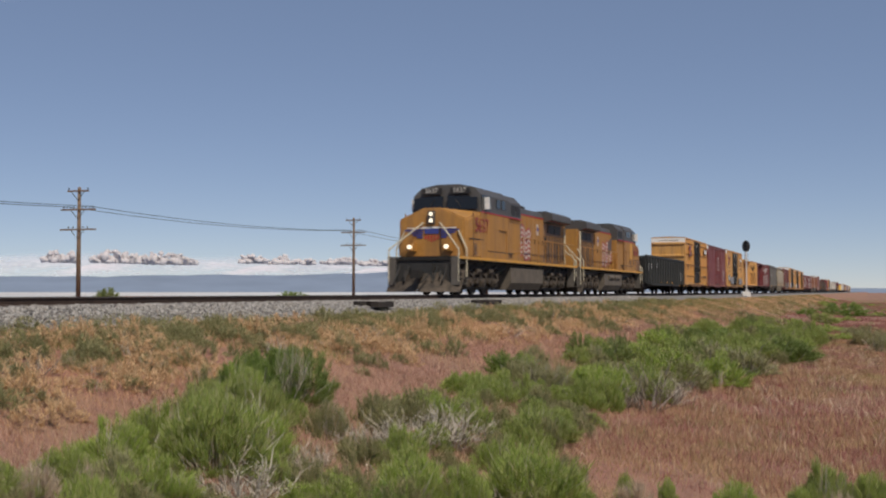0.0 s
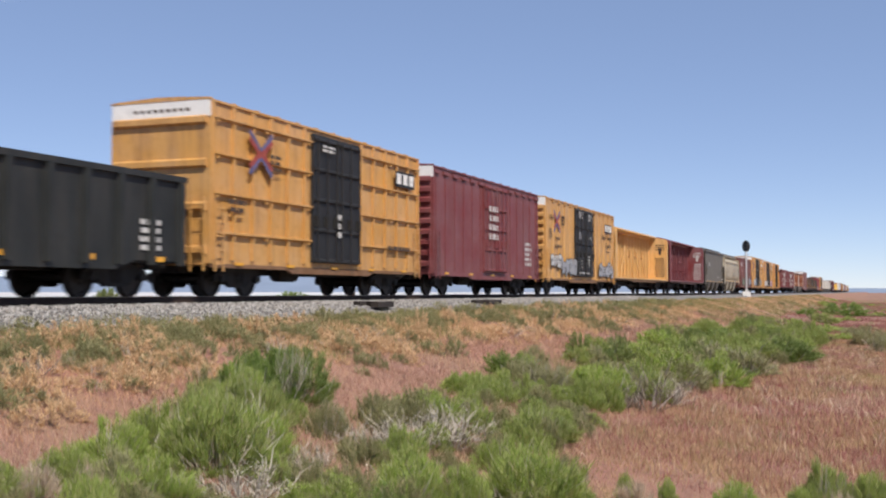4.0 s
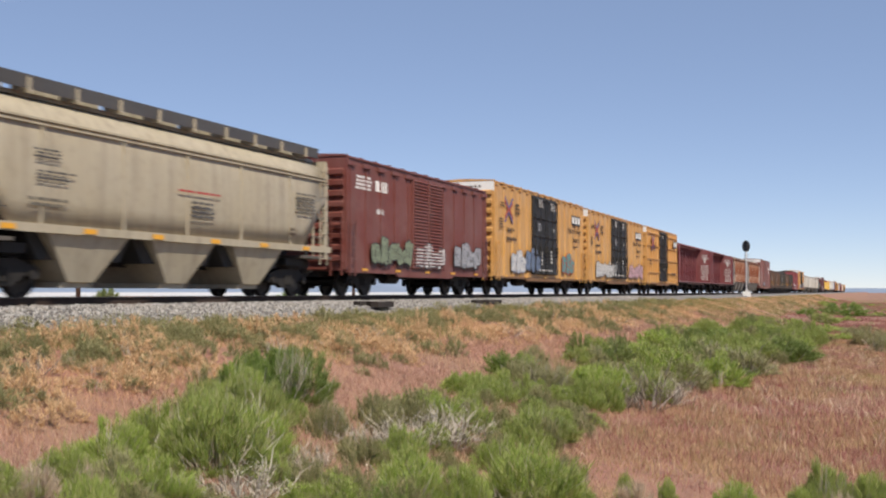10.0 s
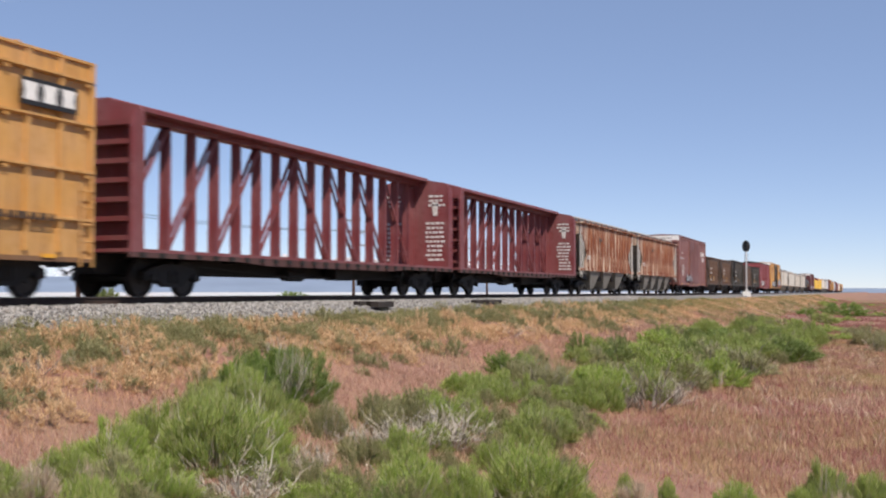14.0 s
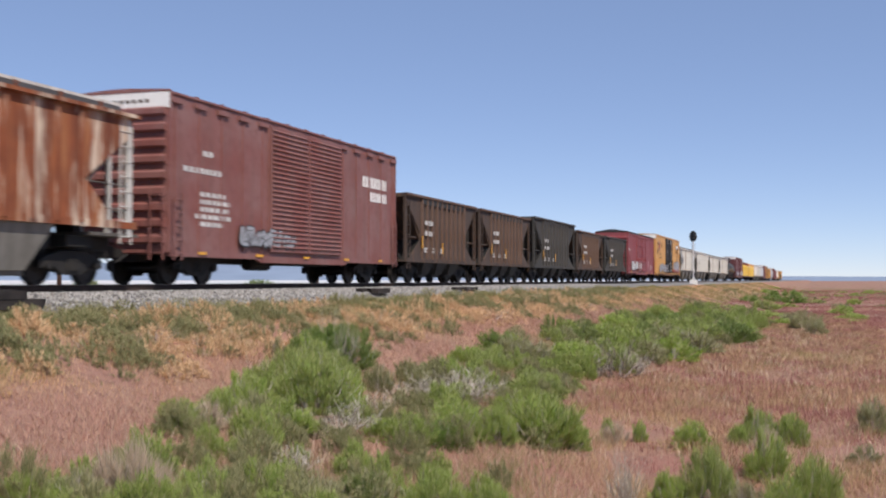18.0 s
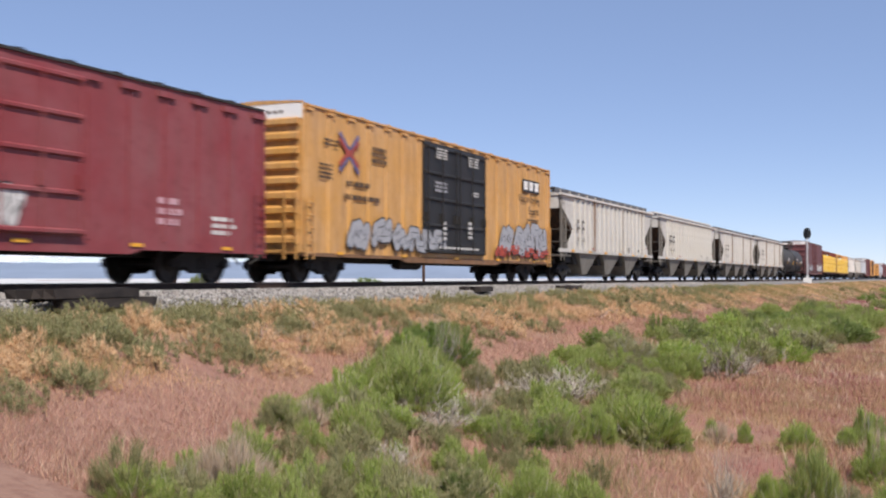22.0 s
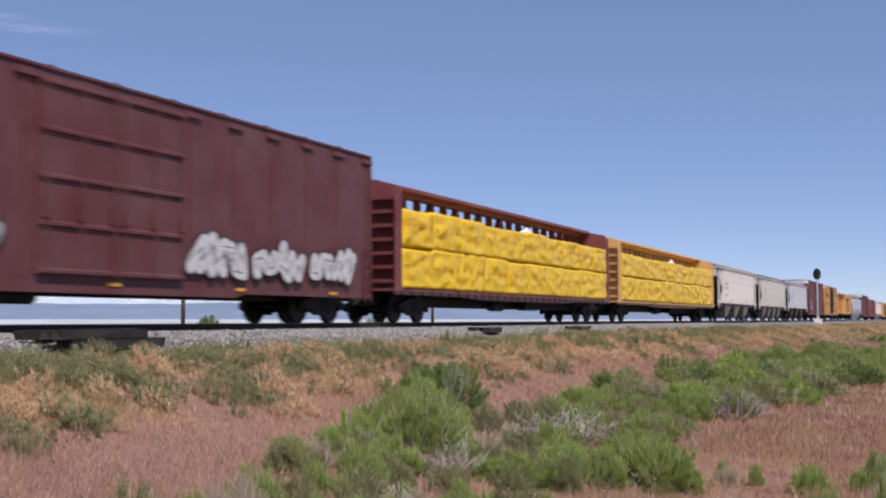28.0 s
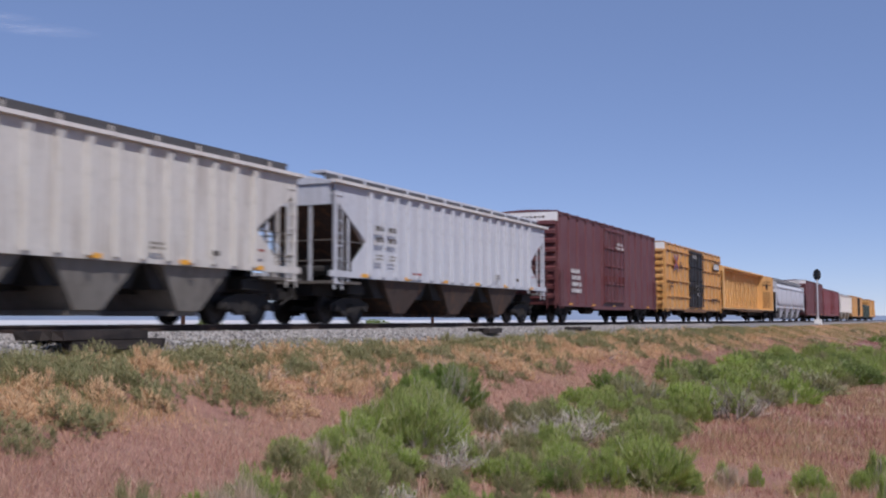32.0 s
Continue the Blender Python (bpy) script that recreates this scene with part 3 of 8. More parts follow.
TRUCK = sideframe_mesh()


def bogie(car, x):
    t = new("truck", TRUCK)
    t.parent, t.location = car, (x, 0, 0)
    for q in (-0.89, 0.89):
        w = new("wheelset", WHEEL_CAR)
        w.parent = t
        w.matrix_parent_inverse = Matrix.Translation((q, 0, R_WHEEL))
        WHEELSETS.append(w)


def coupler(car, x, way):
    bm = B()
    box(bm, *sorted((x, x + way * 0.55)), -0.1, 0.1, 0.72, 0.94)
    box(bm, *sorted((x + way * 0.5, x + way * 0.8)), -0.17, 0.17, 0.68, 1.0)
    rod(bm, (x + way * 0.2, -0.35, 0.8), (x + way * 0.75, -0.25, 0.5), 0.03, 6)
    part("coupler", bm, TRUCKS, car)


def ladder(car, x0, x1, z0, z1, y, mat, rungs=7):
    bm = B()
    for q in (x0, x1):
        bar(bm, (q, y, z0), (q, y, z1), 0.05, "y", 0.03)
    for k in range(rungs):
        z = z0 + (z1 - z0) * (k + 0.5) / rungs
        rod(bm, (x0, y - 0.02, z), (x1, y - 0.02, z), 0.016, 6)
    return part("ladder", bm, mat, car)


def cross_ladder(car, x, y0, y1, z0, z1, mat, rungs=7):
    bm = B()
    for q in (y0, y1):
        bar(bm, (x, q, z0), (x, q, z1), 0.05, "x", 0.03)
    for k in range(rungs):
        z = z0 + (z1 - z0) * (k + 0.5) / rungs
        rod(bm, (x, y0, z), (x, y1, z), 0.016, 6)
    return part("end_ladder", bm, mat, car)


def rolling(name, at, length, label, category="freight car", trucks=2.0):
    car = tagged(new(name), label, category, "cars of the freight train")
    TRAIN.append((car, at))
    car.location = (at + 42.86, 0, 0)
    if trucks:
        bogie(car, trucks)
        bogie(car, length - trucks)
    coupler(car, 0.05, -1)
    coupler(car, length - 0.05, 1)
    return car


def reflector_row(car, xs_, y, z0, z1, half=0.2):
    first = None
    for q in xs_:
        if first is None:
            bm = B()
            box(bm, -half, half, y - 0.01, y + 0.01, z0, z1)
            first = part("reflector", bm, REFLECT, car)
            first.location = (q, 0, 0)
        else:
            again(first, "reflector", (q, 0, 0))


def stroke(bm, a, b2, w, y, th=0.004):
    """A flat round-ended stroke from a to b2 on the car's side."""
    ang = math.atan2(b2[1] - a[1], b2[0] - a[0])
    pts = []
    for c, t0 in ((b2, -math.pi / 2), (a, math.pi / 2)):
        for k in range(5):
            t = ang + t0 + math.pi * k / 4
            pts.append((c[0] + 0.5 * w * math.cos(t), c[1] + 0.5 * w * math.sin(t)))
    prism(bm, pts, "y", y - th, y)


# strokes of an abstract scrawl; none of them is a letter
GLYPHS = (
    ((0.05, 0.05), (0.1, 0.95), (0.4, 0.9), (0.42, 0.1), (0.78, 0.0), (0.8, 0.9)),
    ((0.0, 0.9), (0.12, 0.1), (0.45, 0.05), (0.5, 0.95), (0.85, 0.9), (0.95, 0.1)),
    ((0.1, 0.0), (0.05, 0.7), (0.4, 1.0), (0.5, 0.3), (0.9, 0.35), (0.85, 1.0)),
    ((0.15, 1.0), (0.0, 0.45), (0.3, 0.0), (0.5, 0.7), (0.75, 0.05), (1.0, 0.6)),
    ((0.0, 0.1), (0.3, 0.85), (0.35, 0.1), (0.65, 0.95), (0.7, 0.0), (1.0, 0.8)),
)


def scrawl(car, x0, x1, z0, z1, fill, edge, seed, y=-W - 0.012, letters=5, label="spray-painted graffiti lettering"):
    """Sprayed letters: fat rounded strokes on a wider outline."""
    r = random.Random(seed)
    n = letters
    wl = (x1 - x0) / n
    h = z1 - z0
    order = r.sample(range(len(GLYPHS)), len(GLYPHS))
    for i in range(n):
        bm, bm2 = B(), B()
        w = min(wl, h) * r.uniform(0.27, 0.36)
        lean, tall, foot = r.uniform(-0.12, 0.2) * wl, r.uniform(0.72, 1.0), r.uniform(0, 0.12) * h
        left = x0 + i * wl + w * 0.35
        wide = wl * r.uniform(0.95, 1.15) - w * 0.7
        pts = [(left + wide * gx + lean * gz + r.uniform(-0.05, 0.05) * wl, z0 + w * 0.5 + foot + (h * tall - w - foot) * gz) for gx, gz in GLYPHS[order[i % len(order)]]]
        for k, (a, b2) in enumerate(zip(pts[:-1], pts[1:])):
            stroke(bm2, a, b2, w + 0.09, y - 0.0005 * k - 0.004 * (i % 2))
            stroke(bm, a, b2, w, y - 0.009 - 0.0005 * k - 0.001 * (i % 2))
        for a, b2 in zip(pts[:-1], pts[1:]):
            q = r.uniform(-0.3, 0.3) * w
            stroke(bm2, (a[0] + q, a[1] * 0.8 + b2[1] * 0.2), (b2[0] + q, b2[1] * 0.75 + a[1] * 0.25), 0.03, y - 0.0145, 0.003)
        for k in range(3):
            q = r.choice(pts)
            stroke(bm2, (q[0], q[1] - w * 0.3), (q[0] + r.uniform(-0.02, 0.02), max(z0, q[1] - w * 0.5 - r.uniform(0.05, 0.3))), 0.035, y - 0.014)
        g = part("graffiti_letter", bm, fill, car, label)
        part("outline", bm2, edge, g)


def bars(car, x0, x1, z0, z1, rows, mat, seed, y=-W - 0.01, name="lettering", fill=0.6):
    """Lines of small lettering that cannot be read, each as one notched bar."""
    r = random.Random(seed)
    dz = (z1 - z0) / rows
    for k in range(rows):
        x = x0 + r.uniform(0, 0.12) * (x1 - x0)
        end = x1 - r.uniform(0, 0.25) * (x1 - x0)
        lo, hi = z0 + dz * k + dz * (1 - fill) / 2, z0 + dz * (k + 1) - dz * (1 - fill) / 2
        dip = lo + 0.12 * (hi - lo)
        top = []
        while x < end - 0.02:
            w = min(r.uniform(0.12, 0.35), end - x)
            top += [(x, dip if top else lo), (x, hi), (x + w, hi), (x + w, dip)]
            x += w + r.uniform(0.05, 0.1)
        top[-1] = (top[-1][0], lo)
        bm = B()
        prism(bm, top, "y", y - 0.004, y)
        bmesh.ops.recalc_face_normals(bm, faces=bm.faces[:])
        part(name, bm, mat, car)


PAINTS = [plain("spray_white", (0.62, 0.60, 0.58), 0.6), plain("spray_silver", (0.36, 0.36, 0.38), 0.5), plain("spray_pink", (0.55, 0.33, 0.36), 0.6), plain("spray_teal", (0.10, 0.25, 0.24), 0.6), plain("spray_green", (0.22, 0.26, 0.17), 0.6), plain("spray_black", (0.02, 0.02, 0.022), 0.5), plain("spray_red", (0.45, 0.06, 0.03), 0.6), plain("spray_blue", (0.15, 0.2, 0.3), 0.6)]


def boxcar(at, L, H, mat, label, door=None, door_span=(0.42, 0.66), style="posts", top_white=False, posts=14, roof=None, peak=0.11, seed=1, tags=(), cross=False, plate=False, floor=0.95, door_style="plug", end_ribs=9):
    car = rolling("boxcar", at, L, label, "boxcar", 2.1)
    roof = roof or mat
    door = door or mat
    r = random.Random(seed)
    bm = B()
    box(bm, 0.08, L - 0.08, -W + 0.05, W - 0.05, floor - 0.14, H - 0.02)
    part("body", bm, mat, car)
    # sills along both sides, with the steps cut out over the trucks
    for s in (-1, 1):
        bm = B()
        a, b2 = sorted((s * (W - 0.02), s * (W - 0.10)))
        prism(bm, [(0.05, floor - 0.2), (L * 0.29, floor - 0.2), (L * 0.31, floor - 0.3), (L * 0.69, floor - 0.3), (L * 0.71, floor - 0.2), (L - 0.05, floor - 0.2), (L - 0.05, floor - 0.1), (0.05, floor - 0.1)], "y", a, b2)
        part("side_sill", bm, SILLRUST if mat is YELLOW else mat, car)
    bm = B()
    box(bm, 0.3, L - 0.3, -0.4, 0.4, 0.62, floor)
    for k in range(7):
        q = L * (k + 0.5) / 7
        box(bm, q - 0.06, q + 0.06, -1.35, 1.35, 0.78, floor)
    rod(bm, (L * 0.36, -0.55, 0.62), (L * 0.44, -0.55, 0.62), 0.2, 10)
    part("underframe", bm, TRUCKS, car)
    # roof with a slight peak and cross seams
    bm = B()
    prism(bm, [(-W, H - 0.03), (W, H - 0.03), (W, H + 0.03), (0.2, H + peak), (-0.2, H + peak), (-W, H + 0.03)], "x", 0, L)
    rf = part("roof", bm, roof, car)
    bm = B()
    prism(bm, [(-W - 0.01, H + 0.02), (W + 0.01, H + 0.02), (W, H + 0.07), (0.2, H + peak + 0.03), (-0.2, H + peak + 0.03), (-W, H + 0.07)], "x", -0.03, 0.03)
    seam = part("roof_seam", bm, roof, rf)
    for k in range(1, 12):
        again(seam, "roof_seam", (L * k / 12, 0, 0))
    # side posts
    d0, d1 = L * door_span[0], L * door_span[1]
    if style == "posts":
        bm = B()
        prism(bm, [(-0.17, 0), (0.17, 0), (0.11, -0.05), (-0.11, -0.05)], "z", floor - 0.1, H - 0.16)
        first = None
        for s in (-1, 1):
            for k in range(posts):
                x = 0.35 + (L - 0.7) * k / (posts - 1)
                if d0 - 0.12 < x < d1 + 0.12:
                    continue
                if first is None:
                    first = part("side_post", bm, mat, car)
                    p = first
                else:
                    p = again(first, "side_post", (0, 0, 0))
                p.location = (x, s * (W - 0.05), 0)
                p.rotation_euler = (0, 0, 0 if s < 0 else math.pi)
        bm = B()
        box(bm, -0.22, 0.22, -W - 0.04, -W + 0.06, H - 0.16, H - 0.08)
        cleat = part("eave_cleat", bm, mat, car)
        cleat.location = (0.35, 0, 0)
        for k in range(1, posts):
            again(cleat, "eave_cleat", (0.35 + (L - 0.7) * k / (posts - 1), 0, 0))
    elif style == "panels":
        # heavy outside frame: uprights and level belts
        bm = B()
        box(bm, -0.04, 0.04, 0, 0.09, floor, H - 0.05)
        first = None
        for k in range(15):
            x = 0.1 + (L - 0.2) * k / 14
            if d0 < x < d1:
                continue
            if first is None:
                first = part("side_post", bm, mat, car)
                p = first
            else:
                p = again(first, "side_post", (0, 0, 0))
            p.location = (x, -W - 0.03, 0)
        for z in (0.17, 0.42, 0.67, 0.9):
            for a, b2 in ((0.08, d0), (d1, L - 0.08)):
                bm = B()
                zz = floor + (H - floor) * z
                prism(bm, [(-W + 0.06, zz - 0.07), (-W - 0.055, zz - 0.02), (-W - 0.055, zz + 0.03), (-W + 0.06, zz + 0.05)], "x", a, b2)
                belt = part("belt_rail", bm, mat, car)
                bm = B()
                box(bm, -0.05, 0.05, -W - 0.04, -W + 0.04, zz - 0.12, zz - 0.05)
                bracket = part("bracket", bm, mat, belt)
                bracket.location = (a + 0.2, 0, 0)
                for i in range(1, 3):
                    again(bracket, "bracket", (a + 0.2 + i * (b2 - a - 0.4) / 2, 0, 0))
    else:
        bm = B()
        box(bm, -0.028, 0.028, -W + 0.02, -W + 0.06, floor, H - 0.2)
        seam_ = part("side_seam", bm, mat, car)
        bm = B()
        box(bm, -0.3, 0.3, -W - 0.03, -W + 0.06, H - 0.26, H - 0.12)
        cleat = part("eave_cleat", bm, mat, car)
        seam_.location = cleat.location = (0.3, 0, 0)
        for k in range(1, posts):
            x = 0.3 + (L - 0.6) * k / (posts - 1)
            if not d0 < x < d1:
                again(seam_, "side_seam", (x, 0, 0))
            again(cleat, "eave_cleat", (x, 0, 0))
    # doors
    n = 2 if (d1 - d0) > 3.0 else 1
    for i in range(n):
        a = d0 + (d1 - d0) * i / n
        b2 = d0 + (d1 - d0) * (i + 1) / n
        bm = B()
        box(bm, a + 0.02, b2 - 0.02, -W - 0.045, -W + 0.06, floor + 0.05, H - 0.15)
        dr = part("door", bm, door, car)
        if door_style == "louvre":
            bm = B()
            for k in range(26):
                z = floor + 0.2 + (H - floor - 0.5) * k / 25
                prism(bm, [(-W - 0.04, z - 0.05), (-W - 0.09, z), (-W - 0.04, z + 0.05)], "x", a + 0.1, b2 - 0.1)
            part("corrugation", bm, door, dr)
        else:
            for k in range(5):
                z = floor + 0.12 + (H - floor - 0.42) * k / 4
                bm = B()
                prism(bm, [(-W - 0.04, z - 0.07), (-W - 0.11, z - 0.03), (-W - 0.11, z + 0.03), (-W - 0.04, z + 0.07)], "x", a + 0.04, b2 - 0.04)
                part("door_rib", bm, door, dr)
            for q in (a + 0.18, (a + b2) / 2, b2 - 0.18):
                bm = B()
                rod(bm, (q, -W - 0.13, floor + 0.1), (q, -W - 0.13, H - 0.25), 0.025, 6)
                box(bm, q - 0.06, q + 0.06, -W - 0.16, -W - 0.04, floor + (H - floor) * 0.28, floor + (H - floor) * 0.36)
                part("lock_rod", bm, TRUCKS if door is BLACK else door, dr)
    # ends with level corrugations
    for x, way in ((0.0, -1), (L, 1)):
        bm = B()
        box(bm, x + (0.0 if way < 0 else -0.1), x + (0.1 if way < 0 else 0.0), -W, W, floor - 0.1, H)
        e = part("end_wall", bm, mat, car)
        for k in range(end_ribs):
            z = floor + 0.25 + (H - floor - 0.75) * k / (end_ribs - 1)
            bm = B()
            prism(bm, [(x, z - 0.13), (x + way * 0.10, z - 0.07), (x + way * 0.10, z + 0.07), (x, z + 0.13)], "y", -W + 0.12, W - 0.12)
            bmesh.ops.recalc_face_normals(bm, faces=bm.faces[:])
            part("end_rib", bm, mat, e)
        if top_white:
            bm = B()
            box(bm, *sorted((x + way * 0.005, x + way * 0.02)), -W + 0.02, W - 0.02, H - 0.42, H)
            prism(bm, [(-W + 0.02, H), (W - 0.02, H), (0.2, H + peak - 0.01), (-0.2, H + peak - 0.01)], "x", *sorted((x + way * 0.005, x + way * 0.02)))
            part("white_band", bm, WHITE, e, "white-painted end panel top")
            if way < 0:
                bm = B()
                for q in range(9):
                    box(bm, x - 0.026, x - 0.021, -0.9 + q * 0.2, -0.78 + q * 0.2, H - 0.26, H - 0.17)
                part("lettering", bm, INK, e)
    ladder(car, 0.12, 0.5, floor - 0.3, floor + 1.5, -W - 0.06, mat, 5)
    ladder(car, L - 0.5, L - 0.12, floor - 0.3, floor + 1.5, -W - 0.06, mat, 5)
    cross_ladder(car, -0.17, -W + 0.1, -W + 0.5, floor - 0.3, floor + 1.6, mat, 5)
    # marks
    zc = floor + (H - floor) * 0.72
    if cross:
        cx = L * cross
        h = 0.48
        for nm, col, w0, d, y in (("emblem_blue", EMBLEM_BLUE, 0.15, 0.09, -W - 0.004 if style == "posts" else -W - 0.085), ("emblem_red", EMBLEM_RED, 0.15, -0.09, -W - 0.008 if style == "posts" else -W - 0.088)):
            bm = B()
            for sx in (-1, 1):
                for sz in (-1, 1):
                    bar(bm, (cx, y, zc + sz * d * 0.7), (cx + sx * 0.6, y, zc + sz * (h + d)), w0, "y", 0.008)
            part(nm, bm, col, car, "faded red and blue cross emblem")
    if plate:
        x0, x1 = L * plate, L * plate + min(2.1, L * 0.12)
        bm = B()
        py0 = 0.0 if style == "posts" else 0.078
        box(bm, x0, x1, -W - py0 - 0.022, -W - py0, zc - 0.05, zc + 0.5)
        pl = part("name_plate", bm, BLACK, car, "black lettering panel")
        w = (x1 - x0) / 3
        for k in range(3):
            bm = B()
            q = x0 + w * (k + 0.12)
            prism(bm, [(q, zc + 0.05), (q + w * 0.72, zc + 0.05), (q + w * 0.66, zc + 0.22), (q + w * 0.76, zc + 0.42), (q - w * 0.02, zc + 0.42), (q + w * 0.08, zc + 0.22)], "y", -W - py0 - 0.029, -W - py0 - 0.023)
            bmesh.ops.recalc_face_normals(bm, faces=bm.faces[:])
            part("plate_mark", bm, WHITE, pl)
    for kind, *v in tags:
        if kind == "bars":
            x0, x1, z0, z1, rows, col = v
            bars(car, L * x0, L * x1, floor + (H - floor) * z0, floor + (H - floor) * z1, rows, col, seed + rows, -W - 0.002 if style == "posts" else -W - 0.085 if style == "panels" else -W + 0.045)
        elif kind == "door_bars":
            x0, x1, z0, z1, rows, col = v
            bars(car, L * x0, L * x1, floor + (H - floor) * z0, floor + (H - floor) * z1, rows, col, seed + rows, -W - 0.115)
        elif kind == "words":
            x0, z0, size, words = v
            text_on(car, words, L * x0, -W - 0.005, floor + (H - floor) * z0, size, INK, 0, "lettering")
        elif kind == "spray":
            x0, x1, z0, z1, fill, edge, n2 = v
            scrawl(car, L * x0, L * x1, floor + (H - floor) * z0, floor + (H - floor) * z1, PAINTS[fill], PAINTS[5 if edge < 2 else edge], seed + n2, -W - (0.09 if style == "panels" else 0.05), n2)
    reflector_row(car, [L * (k + 0.5) / 5 for k in range(5)], -W - 0.0, floor - 0.13, floor - 0.05)
    return car


def gondola(at, L, H, mat, label):
    car = rolling("gondola_car", at, L, label, "gondola", 2.0)
    fl = 0.85
    for s in (-1, 1):
        bm = B()
        a, b2 = sorted((s * (W - 0.02), s * (W - 0.08)))
        prism(bm, [(0, fl), (1.9, fl), (2.6, fl - 0.22), (L - 2.6, fl - 0.22), (L - 1.9, fl), (L, fl), (L, H), (0, H)], "y", a, b2)
        sd = part("side_wall", bm, mat, car)
        bm = B()
        a, b2 = sorted((s * (W - 0.12), s * (W + 0.07)))
        box(bm, -0.02, L + 0.02, a, b2, H - 0.12, H + 0.02)
        part("top_chord", bm, mat, sd)
        bm = B()
        prism(bm, [(-0.1, 0), (0.1, 0), (0.06, -0.14), (-0.06, -0.14)], "z", fl - 0.1, H - 0.1)
        first = None
        for k in range(16):
            x = 0.2 + (L - 0.4) * k / 15
            if first is None:
                first = part("side_post", bm, mat, car)
                p = first
            else:
                p = again(first, "side_post", (0, 0, 0))
            p.location = (x, s * (W - 0.02), 0)
            p.rotation_euler = (0, 0, 0 if s < 0 else math.pi)
    for x in (0, L - 0.1):
        bm = B()
        box(bm, x, x + 0.1, -W + 0.08, W - 0.08, fl, H - 0.05)
        ew = part("end_wall", bm, mat, car)
        for k in range(4):
            z = fl + 0.3 + k * 0.45
            bm = B()
            box(bm, x - 0.07, x + 0.17, -W + 0.1, W - 0.1, z, z + 0.1)
            part("end_beam", bm, mat, ew)
    bm = B()
    box(bm, 0.1, L - 0.1, -W + 0.08, W - 0.08, fl - 0.05, fl + 0.02)
    box(bm, 0.3, L - 0.3, -0.4, 0.4, 0.6, fl - 0.05)
    part("floor", bm, TRUCKS, car)
    reflector_row(car, [L * (k + 0.6) / 7 for k in range(7)], -W, fl - 0.02, fl + 0.1)
    bars(car, L * 0.05, L * 0.13, fl + 0.9, fl + 1.5, 3, LETTER, 5, -W - 0.005)
    bars(car, L * 0.24, L * 0.27, fl + 1.2, fl + 1.5, 2, LETTER, 6, -W - 0.005)
    bars(car, L * 0.90, L * 0.95, fl + 0.2, fl + 1.0, 4, LETTER, 7, -W - 0.005)
    ladder(car, 0.1, 0.45, fl - 0.3, H - 0.2, -W - 0.16, mat, 5)
    return car


